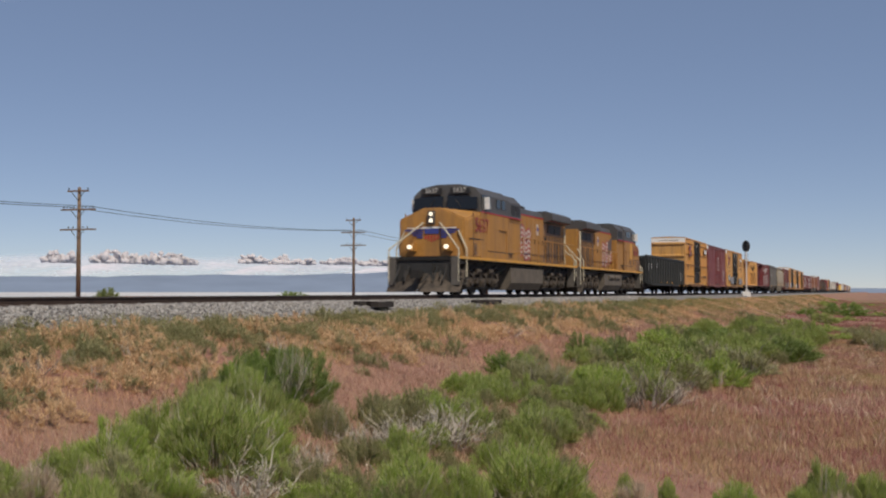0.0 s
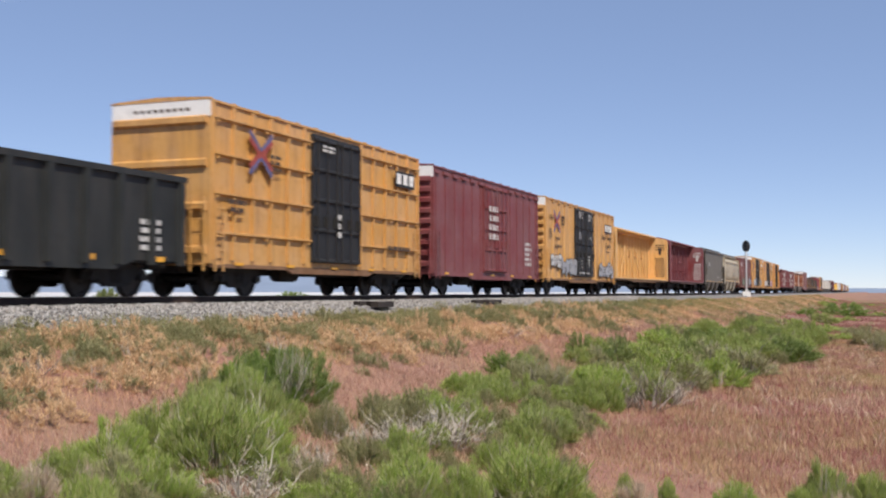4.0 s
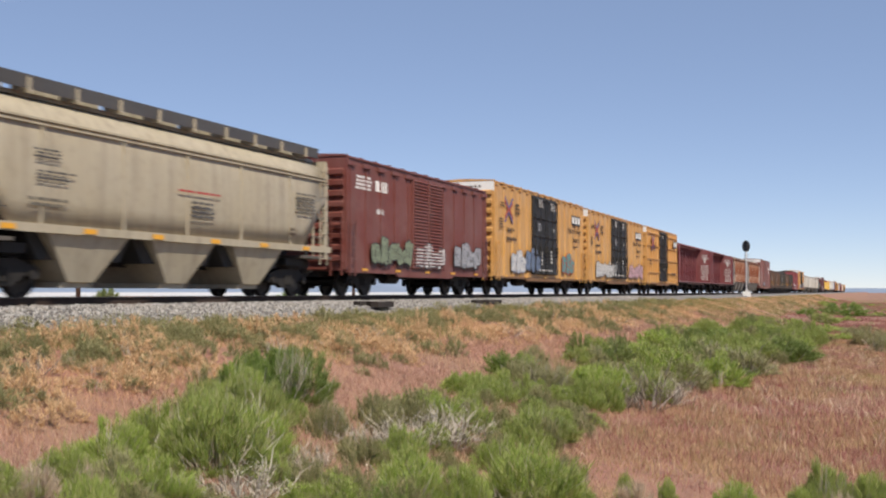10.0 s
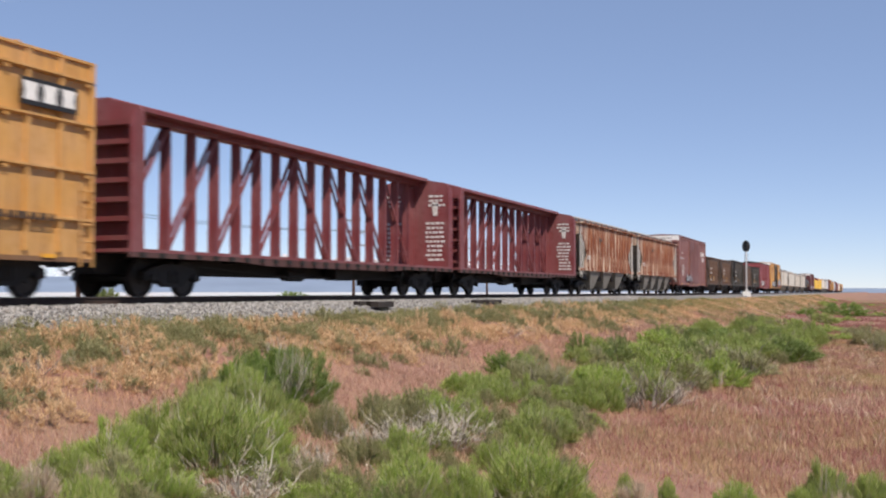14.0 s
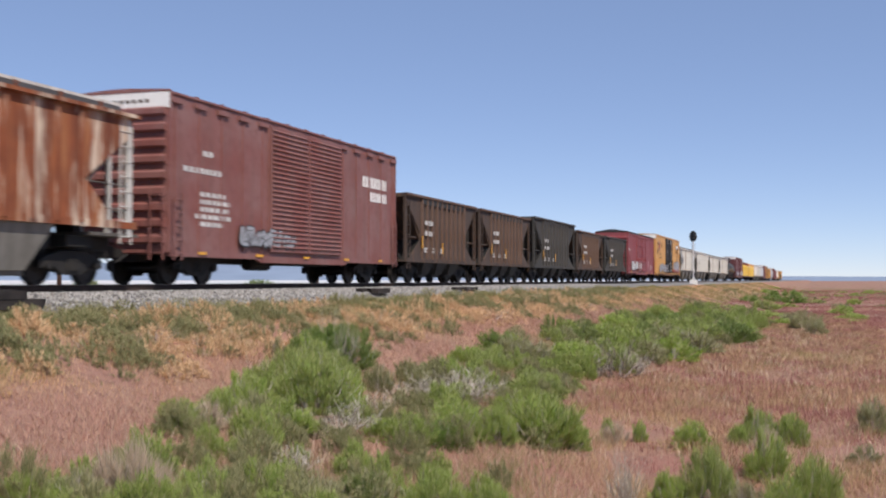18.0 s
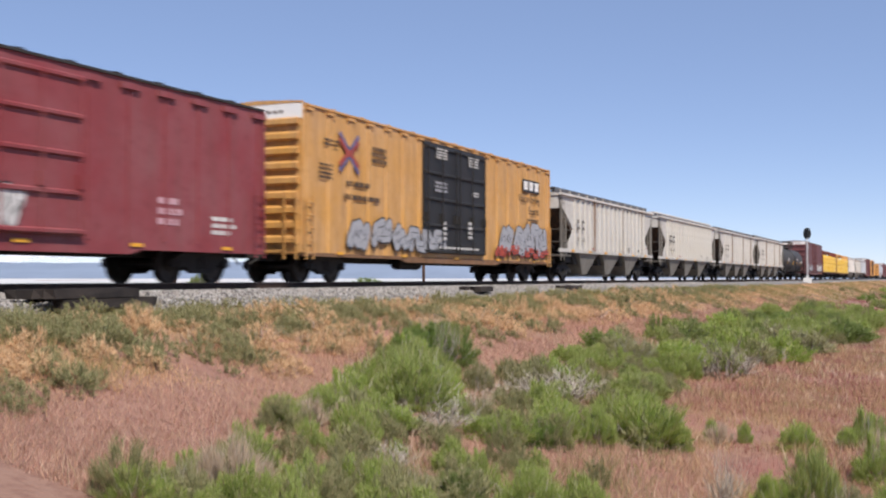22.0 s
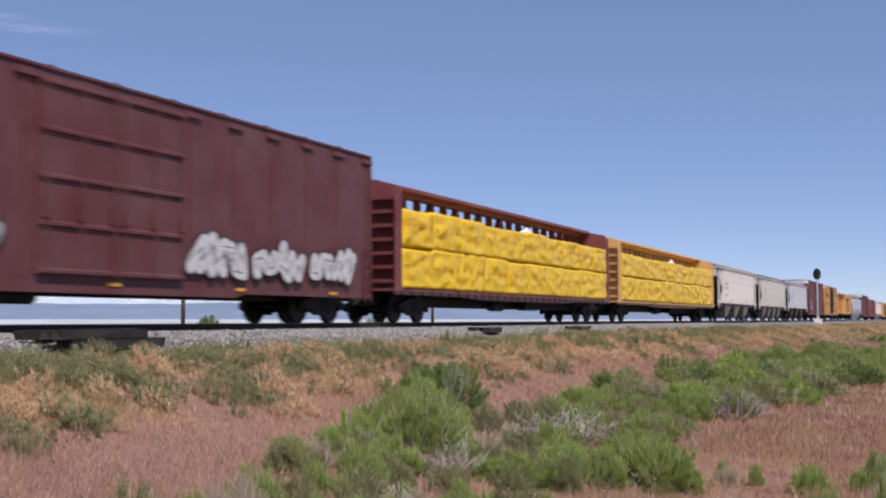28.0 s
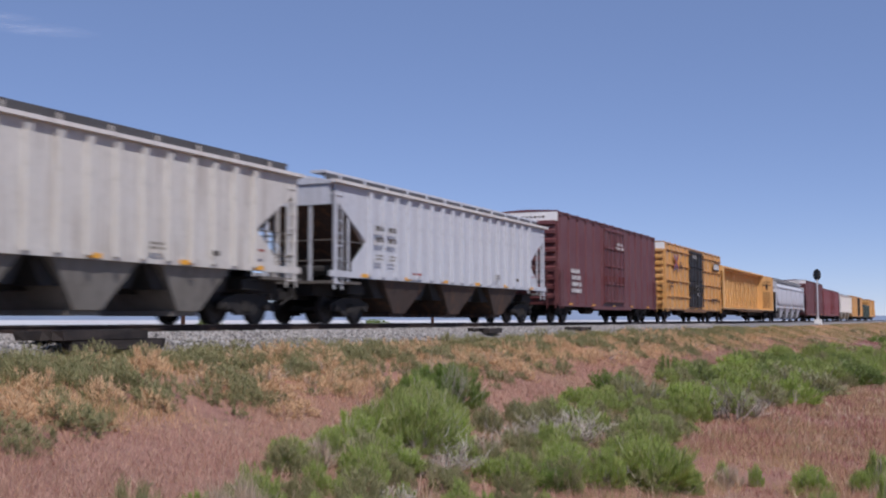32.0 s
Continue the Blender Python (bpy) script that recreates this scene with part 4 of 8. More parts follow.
def centerbeam(at, L, H, mat, label, loaded=False, slats=True):
    car = rolling("centerbeam_flatcar", at, L, label, "flatcar", 2.3)
    dk = 1.12
    bm = B()
    box(bm, 0, L, -W, W, dk - 0.08, dk)
    part("deck", bm, mat, car)
    for s in (-1, 1):
        bm = B()
        a, b2 = sorted((s * W, s * (W - 0.09)))
        prism(bm, [(0, dk - 0.2), (L * 0.22, dk - 0.2), (L * 0.3, dk - 0.28), (L * 0.7, dk - 0.28), (L * 0.78, dk - 0.2), (L, dk - 0.2), (L, dk - 0.08), (0, dk - 0.08)], "y", a, b2)
        sill = part("side_sill", bm, DARKSILL if mat is RED else SILLRUST, car)
        n = int(L / (0.75 if s < 0 else 3.0))
        first = None
        for k in range(n):
            q = 0.4 + (L - 0.8) * k / (n - 1)
            if first is None:
                bm = B()
                box(bm, -0.1, 0.1, *sorted((s * (W + 0.045), s * (W - 0.02))), dk - 0.2, dk - 0.08)
                first = part("winch", bm, TRUCKS, sill)
                first.location = (q, 0, 0)
            else:
                again(first, "winch", (q, 0, 0))
    bm = B()
    box(bm, 0.3, L - 0.3, -0.32, 0.32, 0.55, dk - 0.08)
    rod(bm, (L * 0.42, -0.6, 0.62), (L * 0.47, -0.6, 0.62), 0.18, 10)
    box(bm, L * 0.56, L * 0.62, -0.9, -0.5, 0.5, 0.85)
    rod(bm, (L * 0.1, -0.7, 0.62), (L * 0.9, -0.7, 0.55), 0.02, 6)
    rod(bm, (L * 0.16, -1.1, 0.78), (L * 0.42, -1.1, 0.5), 0.018, 6)
    rod(bm, (L * 0.62, -1.1, 0.5), (L * 0.86, -1.1, 0.78), 0.018, 6)
    for k in range(9):
        box(bm, L * (k + 0.5) / 9 - 0.05, L * (k + 0.5) / 9 + 0.05, -1.45, 1.45, dk - 0.22, dk - 0.08)
    part("underframe", bm, TRUCKS, car)
    # bulkheads
    for x, way in ((0.0, 1), (L, -1)):
        bm = B()
        prism(bm, [(-W, dk), (W, dk), (W, H - 0.1), (W - 0.12, H + 0.06), (0.5, H + 0.25), (-0.5, H + 0.25), (-W + 0.12, H + 0.06), (-W, H - 0.1)], "x", *sorted((x + way * 0.35, x + way * 0.43)))
        bh = part("bulkhead", bm, mat, car)
        for s in (-1, 1):
            bm = B()
            y = s * (W - 0.04)
            fw = 0.26 if loaded else 0.45
            prism(bm, [(x, dk), (x + way * fw, dk), (x + way * fw, H - 0.1), (x + way * 0.1, H - 0.1), (x, H - 0.5)], "y", y - 0.04, y + 0.04)
            bmesh.ops.recalc_face_normals(bm, faces=bm.faces[:])
            part("side_flange", bm, mat, bh)
        for k in range(7):
            z = dk + 0.25 + (H - dk - 0.6) * k / 6
            bm = B()
            box(bm, *sorted((x + way * 0.12, x + way * 0.36)), -W + 0.1, W - 0.1, z - 0.06, z + 0.06)
            part("stiffener", bm, mat, bh)
    # inner stepped gusset panels next to the bulkheads
    for x, way in ((0.0, 1), (L, -1)):
        bm = B()
        prism(bm, [(x + way * 0.43, dk), (x + way * 1.25, dk), (x + way * 0.85, H - 0.15), (x + way * 0.43, H - 0.05)], "y", -0.05, 0.05)
        bmesh.ops.recalc_face_normals(bm, faces=bm.faces[:])
        part("gusset", bm, mat, car)
    # lettering on the inner face of the rear bulkhead
    if not loaded:
        col = LETTER if mat in (RED, BRICK) else INK
        r = random.Random(int(at))
        xf = L - 0.437
        for k in range(15):
            z = dk + 0.25 + (H - dk - 0.55) * k / 15
            if 9 <= k <= 11:
                continue
            for c0, c1 in ((-1.38, -0.55), (0.5, 1.35)):
                bm = B()
                y = c0 + r.uniform(0, 0.15)
                while y < c1 - 0.1:
                    w = min(r.uniform(0.1, 0.24), c1 - y)
                    box(bm, xf - 0.006, xf, y, y + w, z, z + 0.09)
                    y += w + 0.05
                part("lettering", bm, col, car, "worn warning lettering")
        bm = B()
        prism(bm, [(-1.05, dk + 2.05), (-0.88, dk + 2.05), (-0.82, dk + 2.6), (-1.1, dk + 2.6)], "x", xf - 0.006, xf)
        part("emblem", bm, col, car, "worn white emblem")
    # top chord and web of the centre truss
    bh_top, H = H, H + 0.3
    bm = B()
    prism(bm, [(-0.64, H - 0.14), (0.64, H - 0.14), (0.64, H - 0.04), (0.58, H), (-0.58, H), (-0.64, H - 0.04)], "x", 0.4, L - 0.4)
    box(bm, 0.4, L - 0.4, -0.2, 0.2, H - 0.28, H - 0.14)
    part("top_chord", bm, mat, car)
    n = max(12, int(round(L / 1.18)))
    first = None
    for k in range(1, n):
        x = L * k / n
        if first is None:
            bm = B()
            prism(bm, [(-0.02, dk), (0.02, dk), (0.02, H - 0.2), (-0.02, H - 0.2)], "y", -0.12, 0.12)
            for s in (-1, 1):
                prism(bm, [(-0.085, dk), (0.085, dk), (0.05, H - 0.2), (-0.05, H - 0.2)], "y", *sorted((s * 0.11, s * 0.14)))
            first = part("post", bm, mat, car)
            p = first
        else:
            p = again(first, "post", (0, 0, 0))
        p.location = (x, 0, 0)
    for k in range(1, n - 2, 2):
        x, x2 = L * k / n, L * (k + 2) / n
        a, b2 = (dk + 0.05, H - 0.25) if x < L / 2 - 0.6 else (H - 0.25, dk + 0.05)
        bm = B()
        for y in (-0.08, 0.08):
            bar(bm, (x, y, a), (x2, y, b2), 0.10, "y", 0.05)
        part("diagonal", bm, mat, car)
    if loaded:
        lumber(car, at, L, bh_top, dk)
    return car


def lumber(car, at, L, H, dk):
    """Wrapped lumber packs, two tiers along the near side and the far side."""
    n = 10
    x0, x1 = 0.46, L - 0.46
    w = (x1 - x0) / n
    top = dk + (H - dk) * 0.80
    mid = dk + (top - dk) * 0.52
    k = 0
    for s in (-1, 1):
        for tier, (z0, z1) in enumerate(((dk + 0.03, mid - 0.02), (mid + 0.03, top))):
            for i in range(n):
                pk = tagged(new("lumber_pack"), "lumber pack in bright yellow printed plastic wrap on a flatcar", "lumber pack", "wrapped lumber packs on the train")
                TRAIN.append((pk, at))
                pk.location = (at + 42.86, 0, 0)
                r = random.Random(at * 7 + k)
                k += 1
                a, b2 = x0 + w * i + 0.004, x0 + w * (i + 1) - 0.004
                y0, y1 = sorted((s * (0.45), s * (W + 0.02)))
                bm = B()
                nx, nz = (16, 12) if s < 0 else (4, 4)
                grid = {}
                face = y0 if s < 0 else y1
                dz = r.uniform(-0.06, 0.05)
                for ix in range(nx + 1):
                    for iz in range(nz + 1):
                        fx, fz = ix / nx, iz / nz
                        fold = -0.05 + 0.11 * abs(noise.noise((fx * 2.2 + fz * 2.6 + k * 1.3, fz * 1.2 - fx * 1.4, at * 0.3))) ** 0.7 + 0.7 * noise.noise((fx * 3.0 + fz * 1.2 + k * 3.1, fz * 4.0 - fx * 2.0, at)) * 0.06 + noise.noise((fx * 9 - fz * 5, fz * 3 + fx * 4, k * 1.7)) * 0.04
                        swell = 0.012 * math.sin(math.pi * fx) * math.sin(math.pi * fz) + fold
                        if ix in (0, nx):
                            swell = -0.012 + 0.5 * fold
                        grid[ix, iz] = bm.verts.new((a + (b2 - a) * fx, face + s * swell, z0 + (z1 + dz - z0) * fz))
                back = [bm.verts.new((x, y1 if s < 0 else y0, z)) for x in (a, b2) for z in (z0, z1 + dz)]
                for ix in range(nx):
                    for iz in range(nz):
                        bm.faces.new((grid[ix, iz], grid[ix + 1, iz], grid[ix + 1, iz + 1], grid[ix, iz + 1]))
                bm.faces.new([grid[ix, nz] for ix in range(nx + 1)] + [back[3], back[1]])
                bm.faces.new([grid[ix, 0] for ix in range(nx, -1, -1)] + [back[0], back[2]])
                bm.faces.new([grid[0, iz] for iz in range(nz + 1)] + [back[1], back[0]])
                bm.faces.new([grid[nx, iz] for iz in range(nz, -1, -1)] + [back[2], back[3]])
                bmesh.ops.recalc_face_normals(bm, faces=bm.faces[:])
                skin = [tuple(v.co) for v in grid.values()]
                part("wrap", bm, WRAP, pk, smooth=True)
                if s < 0 and tier == 1 and i == 5:
                    bm = B()
                    for q in range(6):
                        p, p2 = q / 6, (q + 1) / 6
                        hgt = lambda f: top + 0.02 + 0.38 * max(0.0, 1 - abs(f - 0.55) * 2.2) + 0.03 * math.sin(f * 19)
                        vs = [bm.verts.new((a + w * f, yy, z)) for f, yy, z in ((p, -1.2, top - 0.03), (p2, -1.2, top - 0.03), (p2, -1.05, hgt(p2)), (p, -1.05, hgt(p)))]
                        bm.faces.new(vs)
                        vs2 = [bm.verts.new((a + w * f, yy, z)) for f, yy, z in ((p, -1.05, hgt(p)), (p2, -1.05, hgt(p2)), (p2, -0.7, top + 0.03), (p, -0.7, top + 0.03))]
                        bm.faces.new(vs2)
                    bmesh.ops.remove_doubles(bm, verts=bm.verts[:], dist=0.0005)
                    part("torn_sheet", bm, WHITE, pk, "loose white plastic sheet")
                if s < 0:
                    zc = z0 + (z1 - z0) * 0.56
                    for q in range(4):
                        bm = B()
                        xx = a + w * (0.06 + 0.25 * q + r.uniform(-0.03, 0.03))
                        zz = zc + r.uniform(-0.03, 0.03)
                        fy = min(skin, key=lambda v: (v[0] - xx - w * 0.08) ** 2 + (v[2] - zz) ** 2)[1]
                        if q % 2:
                            prism(bm, [(xx + w * 0.07 + 0.11 * math.cos(v * 0.785), zz + 0.10 * math.sin(v * 0.785)) for v in range(8)], "y", fy - 0.016, fy - 0.006)
                        else:
                            box(bm, xx, xx + w * 0.17, fy - 0.016, fy - 0.006, zz - 0.015, zz + 0.02)
                        part("print_mark", bm, WRAPPRINT, pk, "faded orange printed mark")


WRAPPRINT = plain("wrap_print", (0.72, 0.27, 0.005), 0.4, 0.0, 0.3, 8)


def hopper_bays(car, L, x0, x1, z, count, mat, zb=0.33):
    """Funnel-shaped discharge bays under the body."""
    w = (x1 - x0) / count
    for k in range(count):
        a, b2 = x0 + k * w, x0 + (k + 1) * w
        c = (a + b2) / 2
        bm = B()
        top = [bm.verts.new(p) for p in ((c - 0.40 * w, -W + 0.06, z), (c + 0.40 * w, -W + 0.06, z), (c + 0.40 * w, W - 0.06, z), (c - 0.40 * w, W - 0.06, z))]
        bot = [bm.verts.new(p) for p in ((c - 0.42, -1.22, zb), (c + 0.42, -1.22, zb), (c + 0.42, 1.22, zb), (c - 0.42, 1.22, zb))]
        for i in range(4):
            j = (i + 1) % 4
            bm.faces.new((top[i], bot[i], bot[j], top[j]))
        bm.faces.new(bot[::-1])
        bm.faces.new(top)
        box(bm, c - 0.5, c + 0.5, -1.1, 1.1, zb - 0.12, zb)
        bmesh.ops.recalc_face_normals(bm, faces=bm.faces[:])
        part("discharge_bay", bm, mat, car)
        # dark backing puts the shade of the gap between bays into colour
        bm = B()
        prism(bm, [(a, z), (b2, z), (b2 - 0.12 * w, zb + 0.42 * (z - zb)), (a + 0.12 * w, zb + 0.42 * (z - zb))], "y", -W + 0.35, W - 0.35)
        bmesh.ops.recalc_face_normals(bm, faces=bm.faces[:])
        part("bay_slope", bm, SOOT_SHADE, car, "dark filler standing in for shade between the bays")


def covered_hopper(at, L, H, mat, label, style="ribs", posts=16, bays=3, bay_mat=None, walk_mat=None, seed=1, tags=(), streak=None, cage_mat=None, base=1.5):
    car = rolling("covered_hopper", at, L, label, "hopper car", 2.0)
    bay_mat = bay_mat or mat
    cage = cage_mat or mat
    e0 = 0.38
    H -= 0.14
    slope = min(4.0, L * 0.22)
    z0 = base
    # the hull: sloping end sheets cut away at the lower corners
    bm = B()
    if style == "round":
        prof = [(W - 0.05, 0), (W - 0.01, 0.2), (W, 0.4), (W - 0.02, 0.62), (W - 0.06, 0.77), (W - 0.14, 0.84), (W - 0.30, 0.91), (1.0, 0.965), (0.7, 1.0)]
        sec = [(-y, z0 + (H - z0) * z) for y, z in prof] + [(y, z0 + (H - z0) * z) for y, z in prof[::-1]]
        out = sec
        rows = []
        for x, cut in ((e0 - 0.1, 0.58), (e0 + slope * 0.42, 0.0), (L - e0 - slope * 0.42, 0.0), (L - e0 + 0.1, 0.58)):
            rows.append([bm.verts.new((x, y, max(z, z0 + (H - z0) * cut))) for y, z in out])
        for a, b2 in zip(rows[:-1], rows[1:]):
            for i in range(len(out)):
                j = (i + 1) % len(out)
                bm.faces.new((a[i], a[j], b2[j], b2[i]))
        bm.faces.new(rows[0][::-1])
        bm.faces.new(rows[-1])
        bmesh.ops.remove_doubles(bm, verts=bm.verts[:], dist=0.0005)
        bmesh.ops.recalc_face_normals(bm, faces=bm.faces[:])
    else:
        up = z0 + (H - z0) * 0.92
        prism(bm, [(e0 + slope * 0.75, z0), (L - e0 - slope * 0.75, z0), (L - e0 + 0.1, up), (L - e0 + 0.1, H), (e0 - 0.1, H), (e0 - 0.1, up)], "y", -W + 0.05, W - 0.05)
    hull = part("hull", bm, mat, car, smooth=style == "round")
    if style == "round":
        for k in (0.755, 0.79):
            bm = B()
            zz = z0 + (H - z0) * k
            box(bm, e0 - 0.1, L - e0 + 0.1, -W - 0.01, -W + 0.1, zz - 0.022, zz + 0.022)
            part("eave_rib", bm, mat, car)
        for k in (0.17, 0.34, 0.5, 0.66, 0.83):
            bm = B()
            box(bm, L * k - 0.03, L * k + 0.03, -W - 0.006, -W + 0.1, z0, z0 + (H - z0) * 0.74)
            part("side_seam", bm, mat, car)
    # sheets that close the sides out to the end posts
    if style != "round":
        for s in (-1, 1):
            bm = B()
            a, b2 = sorted((s * (W - 0.05), s * (W - 0.02)))
            hz = H - z0
            prism(bm, [(e0 + slope * 0.24, z0 - 0.05), (L - e0 - slope * 0.24, z0 - 0.05), (L - e0 - slope * 0.24, z0 + hz * 0.12), (L - e0 - slope * 0.46, z0 + hz * 0.38), (L - e0 - 0.1, z0 + hz * 0.78), (L - e0 + 0.12, z0 + hz * 0.8), (L - e0 + 0.12, H), (e0 - 0.12, H), (e0 - 0.12, z0 + hz * 0.8), (e0 + 0.1, z0 + hz * 0.78), (e0 + slope * 0.46, z0 + hz * 0.38), (e0 + slope * 0.24, z0 + hz * 0.12)], "y", a, b2)
            bmesh.ops.recalc_face_normals(bm, faces=bm.faces[:])
            part("side_sheet", bm, mat, car)
    bm = B()
    prism(bm, [(-W, H - 0.05), (W, H - 0.05), (W, H + 0.04), (0.9, H + 0.14), (-0.9, H + 0.14), (-W, H + 0.04)] if style != "round" else [(-0.95, H - 0.05), (0.95, H - 0.05), (0.9, H + 0.06), (-0.9, H + 0.06)], "x", e0 - 0.25, L - e0 + 0.25)
    rf = part("roof", bm, mat, car)
    if style != "round":
        bm = B()
        box(bm, e0 - 0.3, L - e0 + 0.3, -W - 0.11, -W + 0.05, H - 0.02, H + 0.07)
        part("eave_angle", bm, PALE if mat in (LIGHT, PALE, SILVER) else mat, rf)
    # running boards on brackets, with hatches between
    for s in (-1, 1):
        bm = B()
        box(bm, 0.25, L - 0.25, *sorted((s * 0.72, s * 1.2)), H + 0.30, H + 0.37)
        wk = part("running_board", bm, walk_mat or GREY, rf)
        if s < 0:
            bm = B()
            box(bm, 0.3, L - 0.3, -1.20, -1.18, H + 0.07, H + 0.298)
            part("board_edge", bm, GREY, wk, "dark strip under the running board")
        nb = int(L / 1.5) if s < 0 else 5
        for k in range(nb):
            q = e0 + (L - 2 * e0) * (k + 0.5) / nb
            if k == 0:
                bm = B()
                box(bm, -0.03, 0.03, *sorted((s * 0.75, s * 1.25)), H + 0.02, H + 0.31)
                bracket = part("board_bracket", bm, mat, wk)
                bracket.location = (q, 0, 0)
            else:
                again(bracket, "board_bracket", (q, 0, 0))
    for k in range(5):
        bm = B()
        q = L * (k + 0.5) / 5
        box(bm, q - L * 0.07, q + L * 0.07, -0.45, 0.45, H + 0.1, H + 0.26)
        part("hatch", bm, mat, rf)
    # side posts
    if style == "ribs":
        first = None
        lo = z0 - 0.04
        for k in range(posts):
            x = e0 + slope * 0.5 + (L - 2 * e0 - slope * 1.0) * k / (posts - 1)
            if first is None:
                bm = B()
                deep = 0.06 if mat is RUST else 0.13
                prism(bm, [(-0.065, 0), (0.065, 0), (0.05, -deep), (-0.05, -deep)], "z", lo, H - 0.12)
                first = part("side_post", bm, mat, car)
                p = first
            else:
                p = again(first, "side_post", (0, 0, 0))
            p.location = (x, -W + 0.02, 0)
    elif style == "panels":
        first = None
        for k in range(posts):
            x = e0 + slope * 0.5 + (L - 2 * e0 - slope) * k / (posts - 1)
            if first is None:
                bm = B()
                prism(bm, [(-0.05, 0), (0.05, 0), (0.035, -0.085), (-0.035, -0.085)], "z", z0, H - 0.06)
                first = part("side_seam", bm, mat, car)
                first.location = (x, -W + 0.022, 0)
            else:
                again(first, "side_seam", (x, -W + 0.022, 0))
        for k in (0.31, 0.6, 0.83):
            bm = B()
            box(bm, L * k - 0.07, L * k + 0.07, -W - 0.075, -W + 0.02, z0, H - 0.05)
            part("stained_seam", bm, STAIN, car, "rust-brown stained seam")
    # sills, end platforms, posts and ladders
    for s in (-1, 1):
        bm = B()
        box(bm, e0 * 0.2, L - e0 * 0.2, *sorted((s * (W - 0.0), s * (W - 0.08))), z0 - 0.12, z0 + 0.06)
        part("side_sill", bm, mat, car)
        bm = B()
        box(bm, 0.0, L, *sorted((s * 0.16, s * 0.3)), 0.72, 1.05)
        part("center_sill", bm, TRUCKS, car)
    for x, way in ((0.0, 1), (L, -1)):
        bm = B()
        box(bm, *sorted((x, x + way * 1.9)), -W + 0.02, W - 0.02, z0 - 0.32, z0 - 0.24)
        part("end_platform", bm, STEPGREY, car)
        bm = B()
        box(bm, *sorted((x + way * 0.25, x + way * 3.2)), -0.85, 0.85, 0.84, z0 - 0.322)
        box(bm, *sorted((x + way * 1.5, x + way * 2.5)), -1.3, 1.3, 0.9, z0 - 0.34)
        part("bolster", bm, TRUCKS, car, "dark bolster over the truck")
        for s in (-1, 1):
            y = s * (W - 0.06)
            q = x + way * (e0 + 0.02)
            bm = B()
            bar(bm, (q, y, z0 - 0.3), (q, y, H - 0.1), 0.14, "y", 0.1)
            part("corner_post", bm, cage, car)
            bm = B()
            bar(bm, (x + way * 1.15, y, z0 - 0.3), (x + way * 1.15, y, z0 + (H - z0) * 0.66), 0.07, "y", 0.05)
            part("end_post", bm, cage, car)
        ladder(car, *sorted((x + way * 0.3, x + way * 0.75)), z0 - 0.5, H - 0.2, -W + 0.03, cage, 8)
        for z in (z0 + 0.35, z0 + 0.95):
            bm = B()
            rod(bm, (x + way * 0.2, W - 0.05, z), (x + way * 0.2, -W + 0.05, z), 0.018, 6)
            rod(bm, (x + way * 0.2, -W + 0.05, z), (x + way * (e0 + slope * 0.40), -W + 0.05, z), 0.018, 6)
            part("end_rail", bm, STEPGREY, car)
        for q in (-0.75, 0.0, 0.75):
            bm = B()
            bar(bm, (x + way * 0.22, q, z0 - 0.25), (x + way * 0.22, q, H - 0.6), 0.08, "x", 0.06)
            part("end_stanchion", bm, cage, car)
        bm = B()
        box(bm, *sorted((x + way * 0.55, x + way * 0.9)), -0.25, 0.25, z0 - 0.24, z0 + 0.2)
        rod(bm, (x + way * 1.0, -0.9, z0 + 0.1), (x + way * 1.0, 0.2, z0 + 0.1), 0.16, 10)
        part("brake_gear", bm, TRUCKS, car)
        bm = B()
        box(bm, *sorted((x + way * (e0 - 0.2), x + way * (e0 - 0.16))), -W + 0.1, W - 0.1, H - 0.66, H - 0.02)
        part("end_panel", bm, mat, car)
    hopper_bays(car, L, e0 + slope * 0.62, L - e0 - slope * 0.62, z0 - 0.02, bays, bay_mat)
    # end slope sheets; the brown-black ones hold grime and end shade in colour
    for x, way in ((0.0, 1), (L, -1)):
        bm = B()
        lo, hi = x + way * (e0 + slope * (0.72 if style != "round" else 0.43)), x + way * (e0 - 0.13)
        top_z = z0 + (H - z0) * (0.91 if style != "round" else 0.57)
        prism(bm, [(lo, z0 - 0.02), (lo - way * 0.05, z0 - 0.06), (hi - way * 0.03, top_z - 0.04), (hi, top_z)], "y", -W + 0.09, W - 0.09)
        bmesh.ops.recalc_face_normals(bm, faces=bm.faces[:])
        part("slope_sheet", bm, BAYGREY if mat is RUST else COAL, car, "dusty grey end slope sheet" if mat is RUST else "end slope sheet darkened for grime and painted-in shade")
    for kind, *v in tags:
        if kind == "bars":
            x0, x1, a, b2, rows, col = v
            bars(car, L * x0, L * x1, z0 + (H - z0) * a, z0 + (H - z0) * b2, rows, col, seed + rows, -W - (0.115 if style == "ribs" and mat is not RUST else 0.066))
        elif kind == "placard":
            bm = B()
            box(bm, e0 - 0.24, e0 - 0.21, -W + 0.2, -W + 1.25, H - 0.82, H - 0.14)
            pl = part("placard", bm, TEAL, car, "teal placard on the end")
            bm = B()
            box(bm, e0 - 0.255, e0 - 0.245, -W + 0.4, -W + 1.05, H - 0.36, H - 0.2)
            part("lettering", bm, LETTER, pl)
    if mat is not RUST:
        reflector_row(car, [L * (k + 0.7) / 6.4 for k in range(6)], -W - 0.015, z0 - 0.09, z0 + 0.02)
    return car


